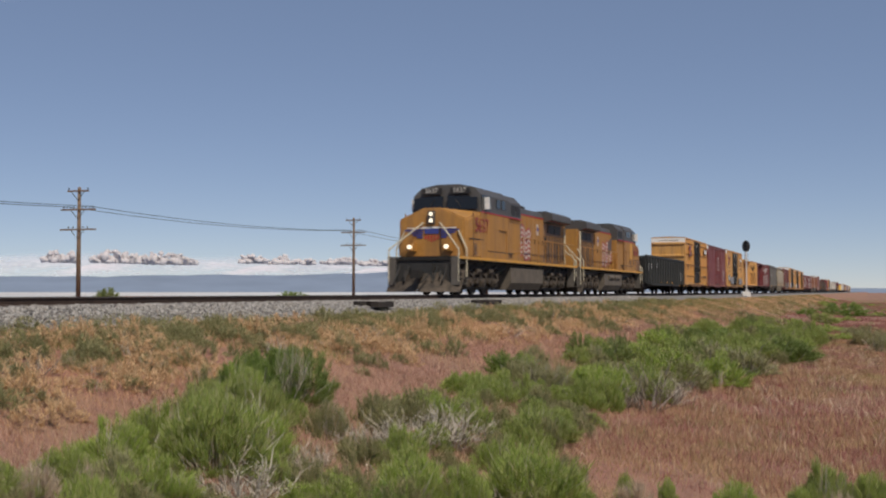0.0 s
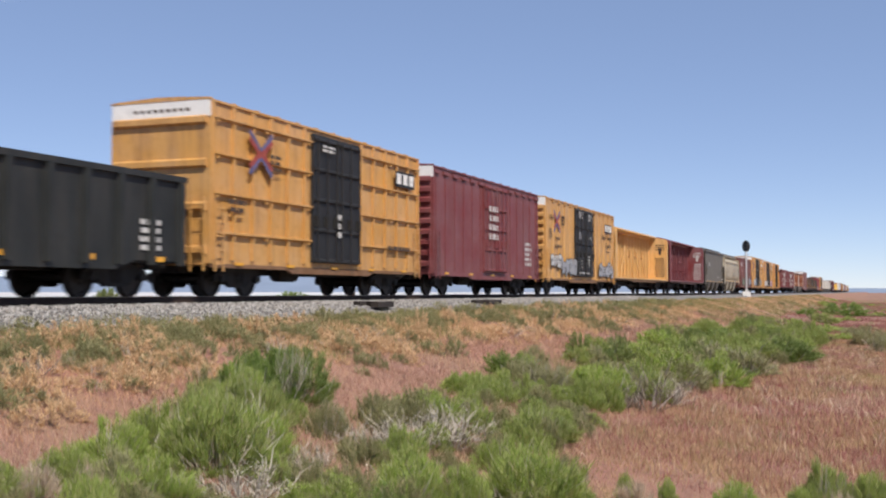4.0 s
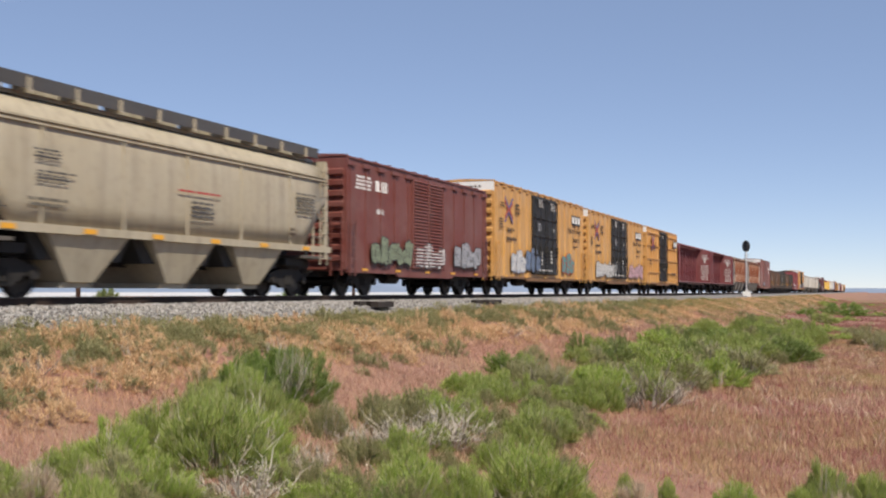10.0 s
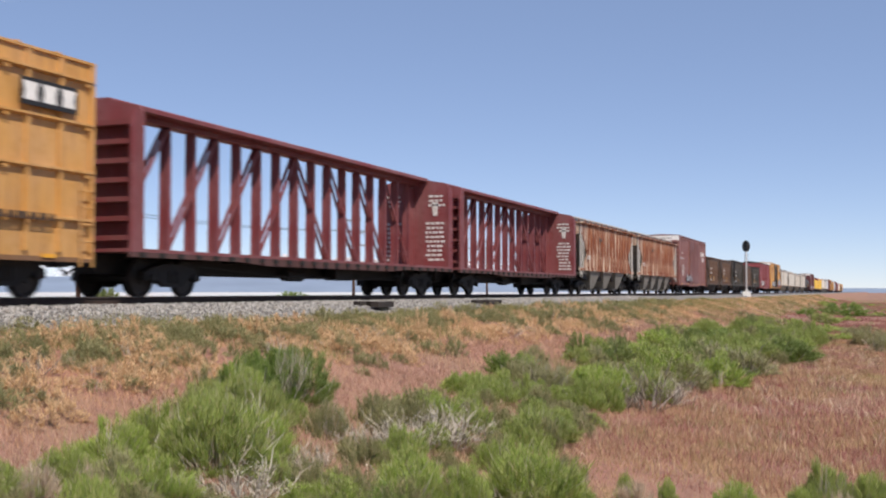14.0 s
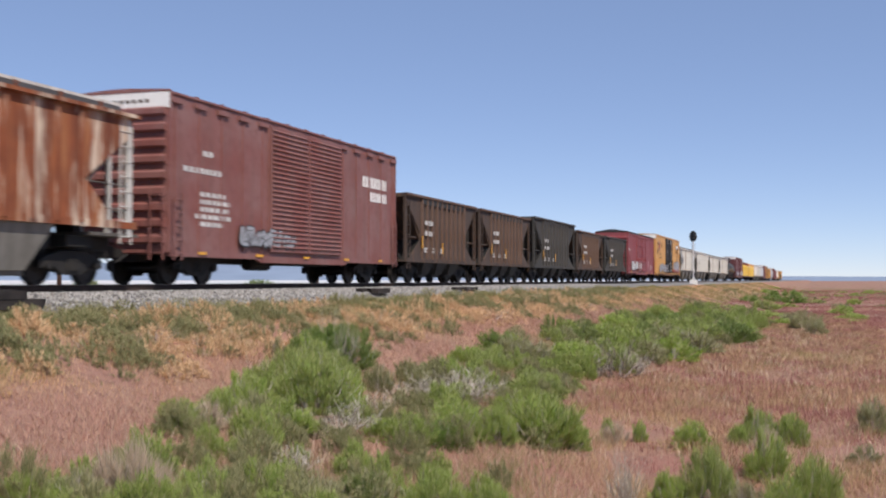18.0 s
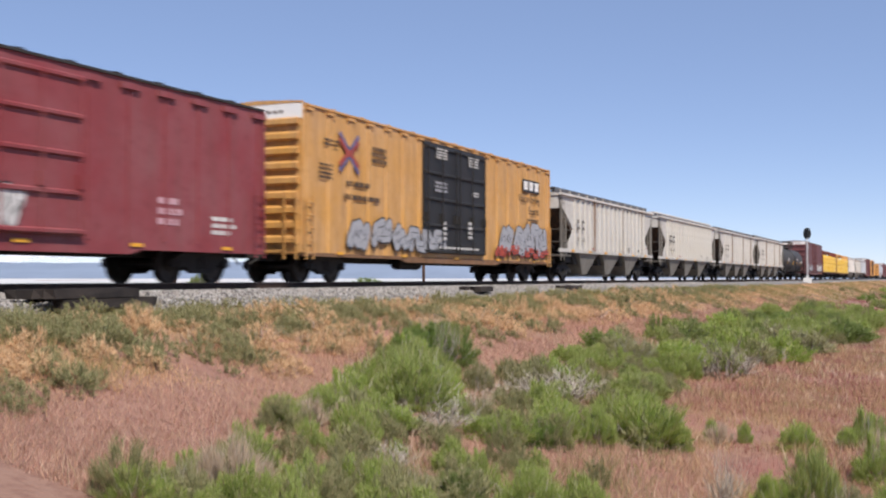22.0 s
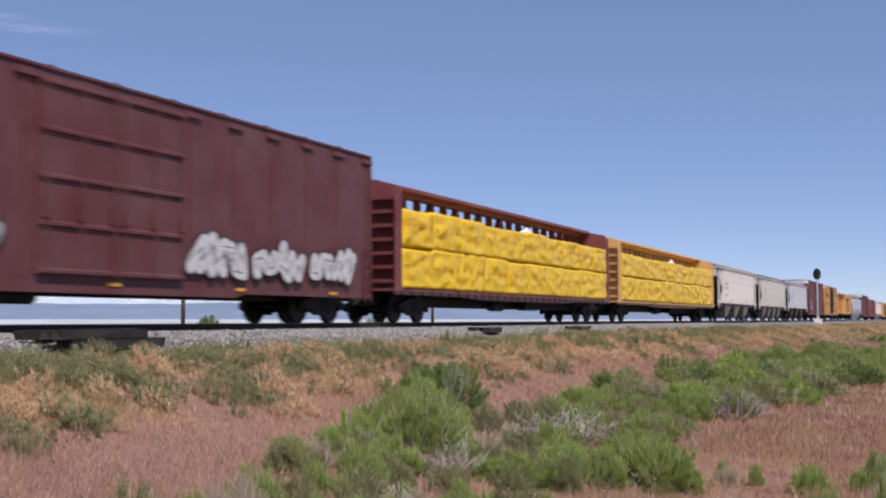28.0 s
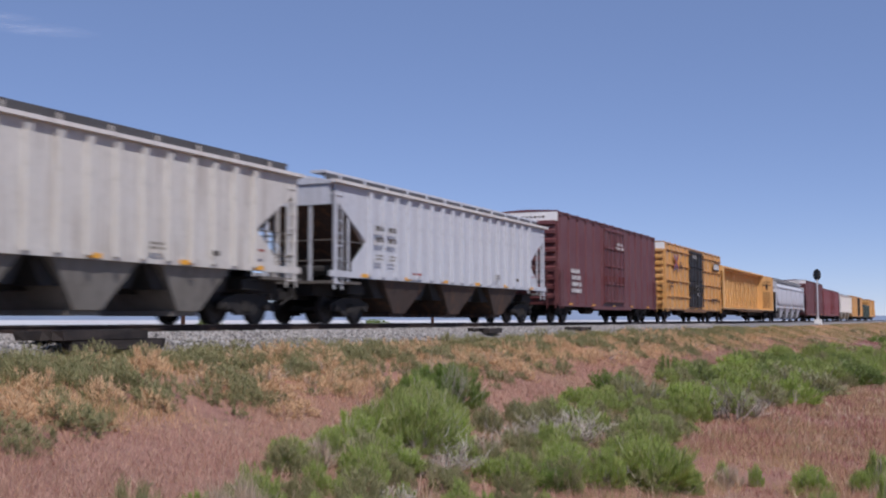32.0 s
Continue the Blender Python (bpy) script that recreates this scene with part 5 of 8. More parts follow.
def open_hopper(at, L, H, mat, label, posts=10, seed=1):
    car = rolling("open_hopper", at, L, label, "hopper car", 1.5)
    z0 = 1.0
    sl = L * 0.19
    for s in (-1, 1):
        bm = B()
        a, b2 = sorted((s * (W - 0.05), s * (W - 0.09)))
        prism(bm, [(0.45, z0), (L - 0.45, z0), (L - sl * 0.95, z0 + (H - z0) * 0.30), (L - sl * 0.95, z0 + (H - z0) * 0.42), (L - 0.15, H - 0.25), (L - 0.1, H), (0.1, H), (0.15, H - 0.25), (sl * 0.95, z0 + (H - z0) * 0.42), (sl * 0.95, z0 + (H - z0) * 0.30)], "y", a, b2)
        bmesh.ops.recalc_face_normals(bm, faces=bm.faces[:])
        part("side_sheet", bm, mat, car)
        bm = B()
        box(bm, 0.0, L, *sorted((s * (W - 0.12), s * (W + 0.06))), H - 0.07, H + 0.03)
        part("top_chord", bm, RIBRUST if mat is COAL else RIBGREY, car)
        bm = B()
        box(bm, 0.1, L - 0.1, *sorted((s * (W - 0.1), s * W)), z0 - 0.12, z0 + 0.05)
        part("side_sill", bm, mat, car)
        first = None
        for k in range(posts):
            x = sl * 1.05 + (L - 2.1 * sl) * k / (posts - 1)
            if first is None:
                bm = B()
                prism(bm, [(-0.07, 0), (0.07, 0), (0.055, -0.10), (-0.055, -0.10)], "z", z0, H - 0.06)
                first = part("side_post", bm, RIBRUST if mat is COAL else RIBGREY, car)
                p = first
            else:
                p = again(first, "side_post", (0, 0, 0))
            p.location = (x, s * (W - 0.06), 0)
            p.rotation_euler = (0, 0, 0 if s < 0 else math.pi)
    for x, way in ((0.0, 1), (L, -1)):
        bm = B()
        prism(bm, [(x + way * 0.1, H - 0.05), (x + way * 0.18, H - 0.05), (x + way * (sl * 1.5), z0 + 0.1), (x + way * (sl * 1.4), z0 + 0.05)], "y", -W + 0.1, W - 0.1)
        bmesh.ops.recalc_face_normals(bm, faces=bm.faces[:])
        part("slope_sheet", bm, mat, car)
        # dark plates put in for the shadow and bay sheets behind the end
        bm = B()
        box(bm, *sorted((x + way * sl * 0.98, x + way * (sl * 0.98 + 0.05))), -W + 0.12, W - 0.12, z0 - 0.2, z0 + (H - z0) * 0.5)
        part("end_bulkhead", bm, SOOT_SHADE, car)
        bm = B()
        hh = H - z0
        prism(bm, [(x + way * 0.25, z0 - 0.1), (x + way * sl * 0.97, z0 - 0.1), (x + way * sl * 0.97, z0 + 0.34 * hh), (x + way * 0.25, z0 + 0.86 * hh)], "y", -0.06, 0.06)
        bmesh.ops.recalc_face_normals(bm, faces=bm.faces[:])
        part("end_web", bm, SOOT_SHADE, car)
        bm = B()
        box(bm, *sorted((x + way * 0.2, x + way * 0.24)), -0.85, 0.85, z0 - 0.1, z0 + 0.6 * hh)
        part("end_sheet", bm, SOOT_SHADE, car)
        bm = B()
        box(bm, *sorted((x, x + way * 0.12)), -W, W, H - 0.14, H + 0.02)
        box(bm, *sorted((x, x + way * sl)), -W + 0.03, W - 0.03, z0 - 0.1, z0 - 0.02)
        for s in (-1, 1):
            bar(bm, (x + way * 0.08, s * (W - 0.08), z0 - 0.1), (x + way * 0.08, s * (W - 0.08), H), 0.13, "y", 0.1)
            bar(bm, (x + way * 0.1, s * (W - 0.08), z0 + 0.95), (x + way * (sl * 0.72), s * (W - 0.08), z0 + 0.95), 0.06, "y", 0.05)
            bar(bm, (x + way * 0.1, s * 0.5, z0 - 0.1), (x + way * 0.2, s * 0.5, H - 0.3), 0.1, "y", 0.08)
        part("end_frame", bm, mat, car)
        ladder(car, *sorted((x + way * 0.15, x + way * 0.5)), z0 - 0.4, H - 0.3, -W + 0.02, mat, 7)
        bm = B()
        box(bm, *sorted((x + way * 0.5, x + way * 0.8)), -0.3, 0.3, z0 - 0.02, z0 + 0.5)
        rod(bm, (x + way * 0.9, -0.9, z0 + 0.12), (x + way * 0.9, 0.1, z0 + 0.12), 0.15, 10)
        part("brake_gear", bm, TRUCKS, car)
    bm = B()
    box(bm, 0, L, -0.2, 0.2, 0.68, 0.98)
    part("center_sill", bm, TRUCKS, car)
    hopper_bays(car, L, sl * 1.2, L - sl * 1.2, z0, 3, SOOT_SHADE, 0.36)
    for k in range(posts - 1):
        q = sl * 1.05 + (L - 2.1 * sl) * (k + 0.5) / (posts - 1)
        if k == 0:
            bm = B()
            box(bm, -0.22, 0.22, -W - 0.02, -W + 0.05, H - 0.34, H - 0.07)
            cleat = part("rim_pocket", bm, SOOT_SHADE, car)
            cleat.location = (q, 0, 0)
        else:
            again(cleat, "rim_pocket", (q, 0, 0))
    for q, zr in ((sl * 1.0, 0.5), (L * 0.46, 0.3)):
        bm = B()
        box(bm, q - 0.05, q + 0.05, -W - 0.055, -W - 0.04, z0 + zr, z0 + zr + 0.5)
        part("reflector", bm, REFLECT, car)
    for dz in (1.45, 1.0):
        bars(car, sl * 1.15, sl * 1.15 + 1.3, z0 + dz, z0 + dz + 0.32, 1, LETTER, seed + int(dz * 10), -W - 0.03)
    for k in range(3):
        bars(car, sl * 1.1 + k * 1.1, sl * 1.1 + k * 1.1 + 0.5, z0 + 0.3, z0 + 0.55, 2, LETTER, seed + k, -W - 0.03)
    return car


def tank_car(at, L, label):
    car = rolling("tank_car", at, L, label, "tank car", 2.0)
    rad, zc = 1.45, 2.42
    bm = B()
    n = 32
    prof = [(0.75, 0.0), (0.78, 0.55), (0.9, 1.0), (1.12, 1.3), (1.45, rad), (L * 0.5 - 0.02, rad), (L * 0.5, rad + 0.012), (L * 0.5 + 0.02, rad), (L - 1.45, rad), (L - 1.12, 1.3), (L - 0.9, 1.0), (L - 0.78, 0.55), (L - 0.75, 0.0)]
    rings = []
    for i in range(n):
        a = 6.2832 * i / n
        rings.append([bm.verts.new((x, q * math.cos(a), zc + q * math.sin(a))) for x, q in prof])
    for i in range(n):
        j = (i + 1) % n
        for k in range(len(prof) - 1):
            bm.faces.new((rings[i][k], rings[i][k + 1], rings[j][k + 1], rings[j][k]))
    bmesh.ops.remove_doubles(bm, verts=bm.verts[:], dist=0.0005)
    bmesh.ops.recalc_face_normals(bm, faces=bm.faces[:])
    shell = part("shell", bm, TANK, car, smooth=True)
    bm = B()
    for k in range(40):
        a, b2 = math.pi * (k / 40 * 2), math.pi * ((k + 1) / 40 * 2)
        bar(bm, (L * 0.5, (rad + 0.008) * math.cos(a), zc + (rad + 0.008) * math.sin(a)), (L * 0.5, (rad + 0.008) * math.cos(b2), zc + (rad + 0.008) * math.sin(b2)), 0.03, "x", 0.12)
    part("weld_band", bm, TANK, shell)
    for x, way in ((0.0, 1), (L, -1)):
        bm = B()
        box(bm, *sorted((x, x + way * 3.3)), -0.32, 0.32, 0.7, 1.05)
        box(bm, *sorted((x, x + way * 0.9)), -W + 0.02, W - 0.02, 0.98, 1.08)
        prism(bm, [(-1.2, 1.0), (1.2, 1.0), (1.3, 2.0), (-1.3, 2.0)], "x", *sorted((x + way * 1.9, x + way * 2.2)))
        part("stub_sill", bm, TRUCKS, car)
        bm = B()
        for s in (-1, 1):
            for q in (0.1, 0.85):
                rod(bm, (x + way * q, s * (W - 0.06), 1.05), (x + way * q, s * (W - 0.06), 2.0), 0.022, 6)
            rod(bm, (x + way * 0.1, s * (W - 0.06), 2.0), (x + way * 0.85, s * (W - 0.06), 2.0), 0.022, 6)
            rod(bm, (x + way * 0.85, s * (W - 0.06), 1.1), (x + way * 2.0, s * (W - 0.06), 2.1), 0.022, 6)
        rod(bm, (x + way * 0.1, -W + 0.06, 2.0), (x + way * 0.1, W - 0.06, 2.0), 0.022, 6)
        part("end_rail", bm, TRUCKS, car)
        ladder(car, *sorted((x + way * 0.15, x + way * 0.5)), 0.45, 1.2, -W + 0.03, TRUCKS, 3)
    c = L * 0.5
    bm = B()
    box(bm, c - 2.7, c + 2.7, -0.95, 0.95, zc + rad - 0.02, zc + rad + 0.04)
    pf = part("platform", bm, SOOT_SHADE, car)
    bm = B()
    for x0, x1 in ((c - 2.6, c - 0.4), (c + 0.2, c + 2.6)):
        for s in (-1, 1):
            for k in range(4):
                q = x0 + (x1 - x0) * k / 3
                rod(bm, (q, s * 0.95, zc + rad), (q, s * 0.95, zc + rad + 0.85), 0.026, 6)
            rod(bm, (x0, s * 0.95, zc + rad + 0.85), (x1, s * 0.95, zc + rad + 0.85), 0.026, 6)
            rod(bm, (x0, s * 0.95, zc + rad + 0.45), (x1, s * 0.95, zc + rad + 0.45), 0.02, 6)
        for q in (x0, x1):
            rod(bm, (q, -0.95, zc + rad + 0.85), (q, 0.95, zc + rad + 0.85), 0.026, 6)
    part("railing", bm, SOOT_SHADE, pf)
    bm = B()
    rod(bm, (c, 0, zc + rad), (c, 0, zc + rad + 0.42), 0.55, 16)
    rod(bm, (c, 0, zc + rad + 0.42), (c, 0, zc + rad + 0.5), 0.62, 16)
    part("manway", bm, SOOT_SHADE, pf)
    ladder(car, c - 0.25, c + 0.25, 0.6, zc + 0.4, -rad - 0.12, TRUCKS, 8)
    bm = B()
    rod(bm, (2.0, -1.3, 1.15), (L - 2.0, -1.3, 1.15), 0.03, 6)
    rod(bm, (2.0, -0.9, 0.75), (L - 2.0, -0.9, 0.7), 0.02, 6)
    rod(bm, (c, 0, 0.7), (c, 0, 1.05), 0.2, 10)
    part("side_rail", bm, TRUCKS, car)
    for x, z in ((3.4, 2.1), (9.2, 2.1), (c + 2.4, 2.0), (c + 6.0, 1.95)):
        bm = B()
        bar(bm, (x, -rad - 0.015, z - 0.2), (x + 0.25, -rad - 0.015, z + 0.2), 0.1, "y", 0.02)
        part("reflector", bm, REFLECT, car)
    bars(car, L * 0.18, L * 0.27, 2.2, 2.55, 2, LETTER, 2, -rad - 0.015)
    bars(car, L * 0.80, L * 0.90, 2.1, 2.4, 3, LETTER, 3, -rad - 0.015)
    bars(car, L * 0.60, L * 0.66, 2.3, 2.65, 2, LETTER, 4, -rad - 0.015)
    return car


def loco_truck(car, x):
    bm = B()
    for s in (-1, 1):
        a, b2 = sorted((s * 1.02, s * 1.2))
        prism(bm, [(-2.45, 0.78), (-2.45, 1.06), (-2.2, 1.18), (-1.9, 1.0), (-1.35, 1.0), (-1.1, 1.14), (-0.55, 1.14), (-0.3, 1.0), (0.3, 1.0), (0.55, 1.14), (1.1, 1.14), (1.35, 1.0), (1.9, 1.0), (2.2, 1.18), (2.45, 1.06), (2.45, 0.78), (2.05, 0.74), (1.95, 0.4), (1.3, 0.4), (1.2, 0.72), (0.42, 0.72), (0.33, 0.36), (-0.33, 0.36), (-0.42, 0.72), (-1.2, 0.72), (-1.3, 0.4), (-1.95, 0.4), (-2.05, 0.74)], "y", a, b2)
        for q in (-1.62, 0, 1.62):
            box(bm, q - 0.23, q + 0.23, *sorted((s * 1.0, s * 1.3)), 0.34, 0.74)
            rod(bm, (q, s * 1.28, 0.52), (q, s * 1.38, 0.52), 0.15, 12)
            for w in (-0.4, 0.4):
                rod(bm, (q + w, s * 1.24, 0.62), (q + w, s * 1.24, 1.0), 0.105, 10)
            bar(bm, (q - 0.05, s * 1.3, 0.95), (q + 0.55, s * 1.3, 0.66), 0.07, "y", 0.05)
        for q in (-0.82, 0.82):
            rod(bm, (q - 0.28, s * 1.3, 1.02), (q + 0.25, s * 1.3, 1.02), 0.15, 12)
            rod(bm, (q + 0.25, s * 1.3, 1.02), (q + 0.5, s * 1.28, 0.78), 0.035, 6)
            box(bm, q - 0.12, q + 0.12, *sorted((s * 1.15, s * 1.34)), 0.5, 0.74)
        for q in (-2.4, 2.4):
            rod(bm, (q, s * 1.1, 1.1), (q * 0.96, s * 0.95, 0.2), 0.03, 6)
            bar(bm, (q * 0.97, s * 1.25, 1.12), (q * 0.86, s * 1.25, 0.62), 0.1, "y", 0.06)
    bmesh.ops.recalc_face_normals(bm, faces=bm.faces[:])
    t = part("truck", bm, TRUCKDUST, car, "dusty three-axle truck")
    t.location = (x, 0, 0)
    # inner box coloured near black to stand for shade within the truck
    bm = B()
    box(bm, -2.3, 2.3, -0.95, 0.95, 0.24, 1.18)
    part("motor_case", bm, SOOT_SHADE, t, "traction motors darkened for shade inside the truck")
    for q in (-1.62, 0, 1.62):
        w = new("wheelset", WHEEL_LOCO)
        w.parent = t
        w.matrix_parent_inverse = Matrix.Translation((q, 0, 0.52))
        LOCO_WHEELS.append(w)


LOCO_WHEELS = []


def flag_decal(car, x0, x1, z0, z1, y, s):
    """A waving striped flag panel: blue field towards the cab, red and white stripes."""
    n = 13
    for k in range(n):
        bm = B()
        a = z0 + (z1 - z0) * k / n
        b2 = z0 + (z1 - z0) * (k + 1) / n
        m = 14
        lo, hi = [], []
        start = x0 if k < 6 else x0 + (x1 - x0) * 0.40
        for i in range(m + 1):
            t = i / m
            x = start + (x1 - start) * t
            wv = 0.10 * math.sin((x - x0) * 5.2) - 0.10 * (x - x0)
            lo.append(bm.verts.new((x, y, a + wv)))
            hi.append(bm.verts.new((x, y, b2 + wv)))
        for i in range(m):
            f = (lo[i], lo[i + 1], hi[i + 1], hi[i])
            bm.faces.new(f if s < 0 else f[::-1])
        r = bmesh.ops.extrude_face_region(bm, geom=bm.faces[:])
        bmesh.ops.translate(bm, verts=[v for v in r["geom"] if isinstance(v, bmesh.types.BMVert)], vec=(0, s * 0.006, 0))
        bmesh.ops.recalc_face_normals(bm, faces=bm.faces[:])
        part("flag_stripe", bm, FLAG_RED if k % 2 == 0 else FLAG_WHITE, car)
    bm = B()
    m = 8
    lo, hi = [], []
    for i in range(m + 1):
        x = x0 + (x1 - x0) * 0.40 * i / m
        wv = 0.10 * math.sin((x - x0) * 5.2) - 0.10 * (x - x0)
        lo.append(bm.verts.new((x, y, z0 + (z1 - z0) * 6 / 13 + wv)))
        hi.append(bm.verts.new((x, y, z1 + 0.05 + wv)))
    for i in range(m):
        f = (lo[i], lo[i + 1], hi[i + 1], hi[i])
        bm.faces.new(f if s < 0 else f[::-1])
    r = bmesh.ops.extrude_face_region(bm, geom=bm.faces[:])
    bmesh.ops.translate(bm, verts=[v for v in r["geom"] if isinstance(v, bmesh.types.BMVert)], vec=(0, s * 0.007, 0))
    bmesh.ops.recalc_face_normals(bm, faces=bm.faces[:])
    part("flag_field", bm, FLAG_BLUE, car)


GRIMY = paint("grimy_yellow", (0.26, 0.125, 0.04), amount=0.8, fade=0.04, dirt=(0.06, 0.04, 0.03), lo=0.35, hi=0.7)
STRIPE_GOLD = paint("sill_yellow", (0.62, 0.30, 0.035), amount=0.5, fade=0.05, dirt=(0.2, 0.1, 0.05))
NUMBER_RED = plain("number_red", (0.28, 0.025, 0.025), 0.5, 0.0, 0.3, 5)
FLAG_RED = plain("flag_red", (0.36, 0.06, 0.05), 0.5, 0.0, 0.3, 4)
FLAG_WHITE = plain("flag_white", (0.60, 0.50, 0.42), 0.6, 0.0, 0.35, 4)
FIGURE = plain("pale_figures", (0.55, 0.54, 0.50), 0.6)
FLAG_BLUE = plain("flag_blue_grey", (0.12, 0.10, 0.11), 0.5, 0.0, 0.4, 6)


def text_on(car, words, x, y, z, size, mat, turn, name="number"):
    cu = bpy.data.curves.new(name, "FONT")
    cu.body, cu.size, cu.extrude, cu.align_x = words, size, 0.004, "CENTER"
    cu.materials.append(mat)
    ob = new(name, cu)
    ob.parent = car
    ob.matrix_basis = pose(x, y, z, 90, 0, turn)
    return ob


def locomotive(at, L, reverse, lit, label, number):
    car = tagged(new("locomotive"), label, "locomotive", "cars of the freight train")
    TRAIN.append((car, at + L if reverse else at, 180 if reverse else 0))
    car.matrix_basis = pose((at + L if reverse else at) + 42.86, 0, 0, 0, 0, 180 if reverse else 0)
    u = L / 19.0
    X = lambda v: v * u
    # frame, walkway edge with its yellow stripe
    bm = B()
    box(bm, X(0.15), X(18.85), -1.5, 1.5, 1.22, 1.36)
    box(bm, X(0.3), X(18.7), -0.7, 0.7, 0.75, 1.22)
    part("frame", bm, TRUCKS, car)
    bm = B()
    box(bm, X(0.9), X(18.1), -1.0, 1.0, 0.9, 1.215)
    for k in range(16):
        rod(bm, (X(1.2 + 1.05 * k), -1.1, 1.02), (X(1.5 + 1.05 * k), -1.3, 1.14), 0.06, 6)
    part("underbody", bm, BLACK, car, "black piping under the walkway")
    for s in (-1, 1):
        bm = B()
        box(bm, X(0.15), X(18.85), *sorted((s * 1.5, s * 1.525)), 1.27, 1.375)
        part("sill_stripe", bm, STRIPE_GOLD, car, "yellow stripe along the walkway edge")
    # nose
    bm = B()
    v = {}
    for name_, x, y, z in (("a", 0.95, 1.36, 1.36), ("b", 0.95, 1.36, 2.75), ("c", 1.12, 1.46, 1.36), ("d", 1.12, 1.46, 2.72), ("e", 2.7, 1.48, 1.36), ("f", 2.7, 1.48, 3.06), ("g", 1.0, 0.35, 3.18)):
        for s in (-1, 1):
            v[name_, s] = bm.verts.new((X(x), s * y, z))
    for s in (-1, 1):
        for f in ((("a", s), ("c", s), ("d", s), ("b", s)), (("c", s), ("e", s), ("f", s), ("d", s)), (("b", s), ("d", s), ("f", s), ("g", s))):
            bm.faces.new([v[k] for k in f])
    bm.faces.new([v[k] for k in (("a", -1), ("b", -1), ("g", -1), ("g", 1), ("b", 1), ("a", 1))])
    bm.faces.new([v[k] for k in (("g", -1), ("f", -1), ("f", 1), ("g", 1))])
    bm.faces.new([v[k] for k in (("a", -1), ("a", 1), ("c", 1), ("e", 1), ("e", -1), ("c", -1))])
    bmesh.ops.recalc_face_normals(bm, faces=bm.faces[:])
    bmesh.ops.bevel(bm, geom=bm.edges[:], offset=0.05, segments=2, affect="EDGES")
    nose = part("nose", bm, GOLD, car, "yellow short hood")
    # winged shield on the nose
    for s in (-1, 1):
        for k in range(4):
            bm = B()
            z = 2.33 - 0.085 * k
            prism(bm, [(s * (0.36 + 0.02 * k), z - 0.026), (s * (1.14 - 0.17 * k), z - 0.022), (s * (1.18 - 0.17 * k), z + 0.03), (s * 0.36, z + 0.03)], "x", X(0.935), X(0.945))
            bmesh.ops.recalc_face_normals(bm, faces=bm.faces[:])
            part("wing_feather", bm, STRIPE_BLUE, nose, "blue wing feather emblem")
    bm = B()
    prism(bm, [(-0.31, 2.4), (0.31, 2.4), (0.3, 2.2), (-0.3, 2.2)], "x", X(0.932), X(0.944))
    part("shield", bm, STRIPE_BLUE, nose)
    bm = B()
    for k in range(5):
        q = -0.26 + 0.13 * k
        prism(bm, [(q - 0.032, 2.15), (q + 0.032, 2.15), (q + 0.025, 1.9 + 0.05 * abs(k - 2)), (q - 0.025, 1.9 + 0.05 * abs(k - 2))], "x", X(0.932), X(0.944))
    bmesh.ops.recalc_face_normals(bm, faces=bm.faces[:])
    part("shield_stripes", bm, STRIPE_RED, nose)
    bm = B()
    box(bm, X(0.93), X(0.95), -0.38, 0.38, 2.415, 2.45)
    prism(bm, [(-1.05, 2.39), (1.05, 2.39), (1.05, 2.42), (-1.05, 2.42)], "x", X(0.93), X(0.942))
    part("white_line", bm, WHITE, nose)
    # headlights in the nose, ditch lights on the platform
    bm = B()
    box(bm, X(0.86), X(1.0), -0.14, 0.14, 2.55, 3.02)
    hl = part("headlight_box", bm, GREY, nose)
    for z in (2.67, 2.90):
        bm = B()
        rod(bm, (X(0.84), 0, z), (X(0.88), 0, z), 0.07, 14)
        part("headlight", bm, GLOW if lit else GLASS_DARK, hl, "glowing headlight" if lit else "unlit headlight")
    for s in (-1, 1):
        bm = B()
        rod(bm, (X(0.5), s * 0.78, 1.72), (X(0.62), s * 0.78, 1.72), 0.075, 14)
        part("ditch_light", bm, GLOW if lit else GLASS_DARK, car, "glowing ditch light" if lit else "unlit ditch light")
        bm = B()
        box(bm, X(0.62), X(0.95), s * 0.78 - 0.13, s * 0.78 + 0.13, 1.58, 1.86)
        part("light_box", bm, GOLD, car)
    # cab: lower yellow, upper grey
    bm = B()
    prism(bm, [(X(2.6), 1.36), (X(5.6), 1.36), (X(5.6), 3.06), (X(2.6), 3.06)], "y", -1.49, 1.49)
    cab = part("cab", bm, GOLD, car, "yellow crew cab")
    bm = B()
    prism(bm, [(-1.49, 3.06), (1.49, 3.06), (1.47, 3.95), (1.15, 4.42), (0.5, 4.62), (-0.5, 4.62), (-1.15, 4.42), (-1.47, 3.95)], "x", X(2.75), X(5.6))
    for w in bm.verts:
        if w.co.x < X(3):
            w.co.x -= (4.62 - w.co.z) * 0.12
    part("cab_roof", bm, GREY, cab, "grey upper cab and roof")
    for s in (-1, 1):
        bm = B()
        prism(bm, [(s * 0.10, 3.2), (s * 1.42, 3.2), (s * 1.38, 3.80), (s * 0.10, 3.88)], "x", X(2.44), X(2.52))
        for w in bm.verts:
            w.co.x += (w.co.z - 3.3) * 0.10
        bmesh.ops.recalc_face_normals(bm, faces=bm.faces[:])
        part("windshield", bm, GLASS_DARK, cab, "dark front window")
        bm = B()
        prism(bm, [(s * 0.2, 4.0), (s * 1.08, 4.0), (s * 1.02, 4.34), (s * 0.2, 4.40)], "x", X(2.5), X(2.62))
        bmesh.ops.recalc_face_normals(bm, faces=bm.faces[:])
        part("number_board", bm, BLACK, cab)
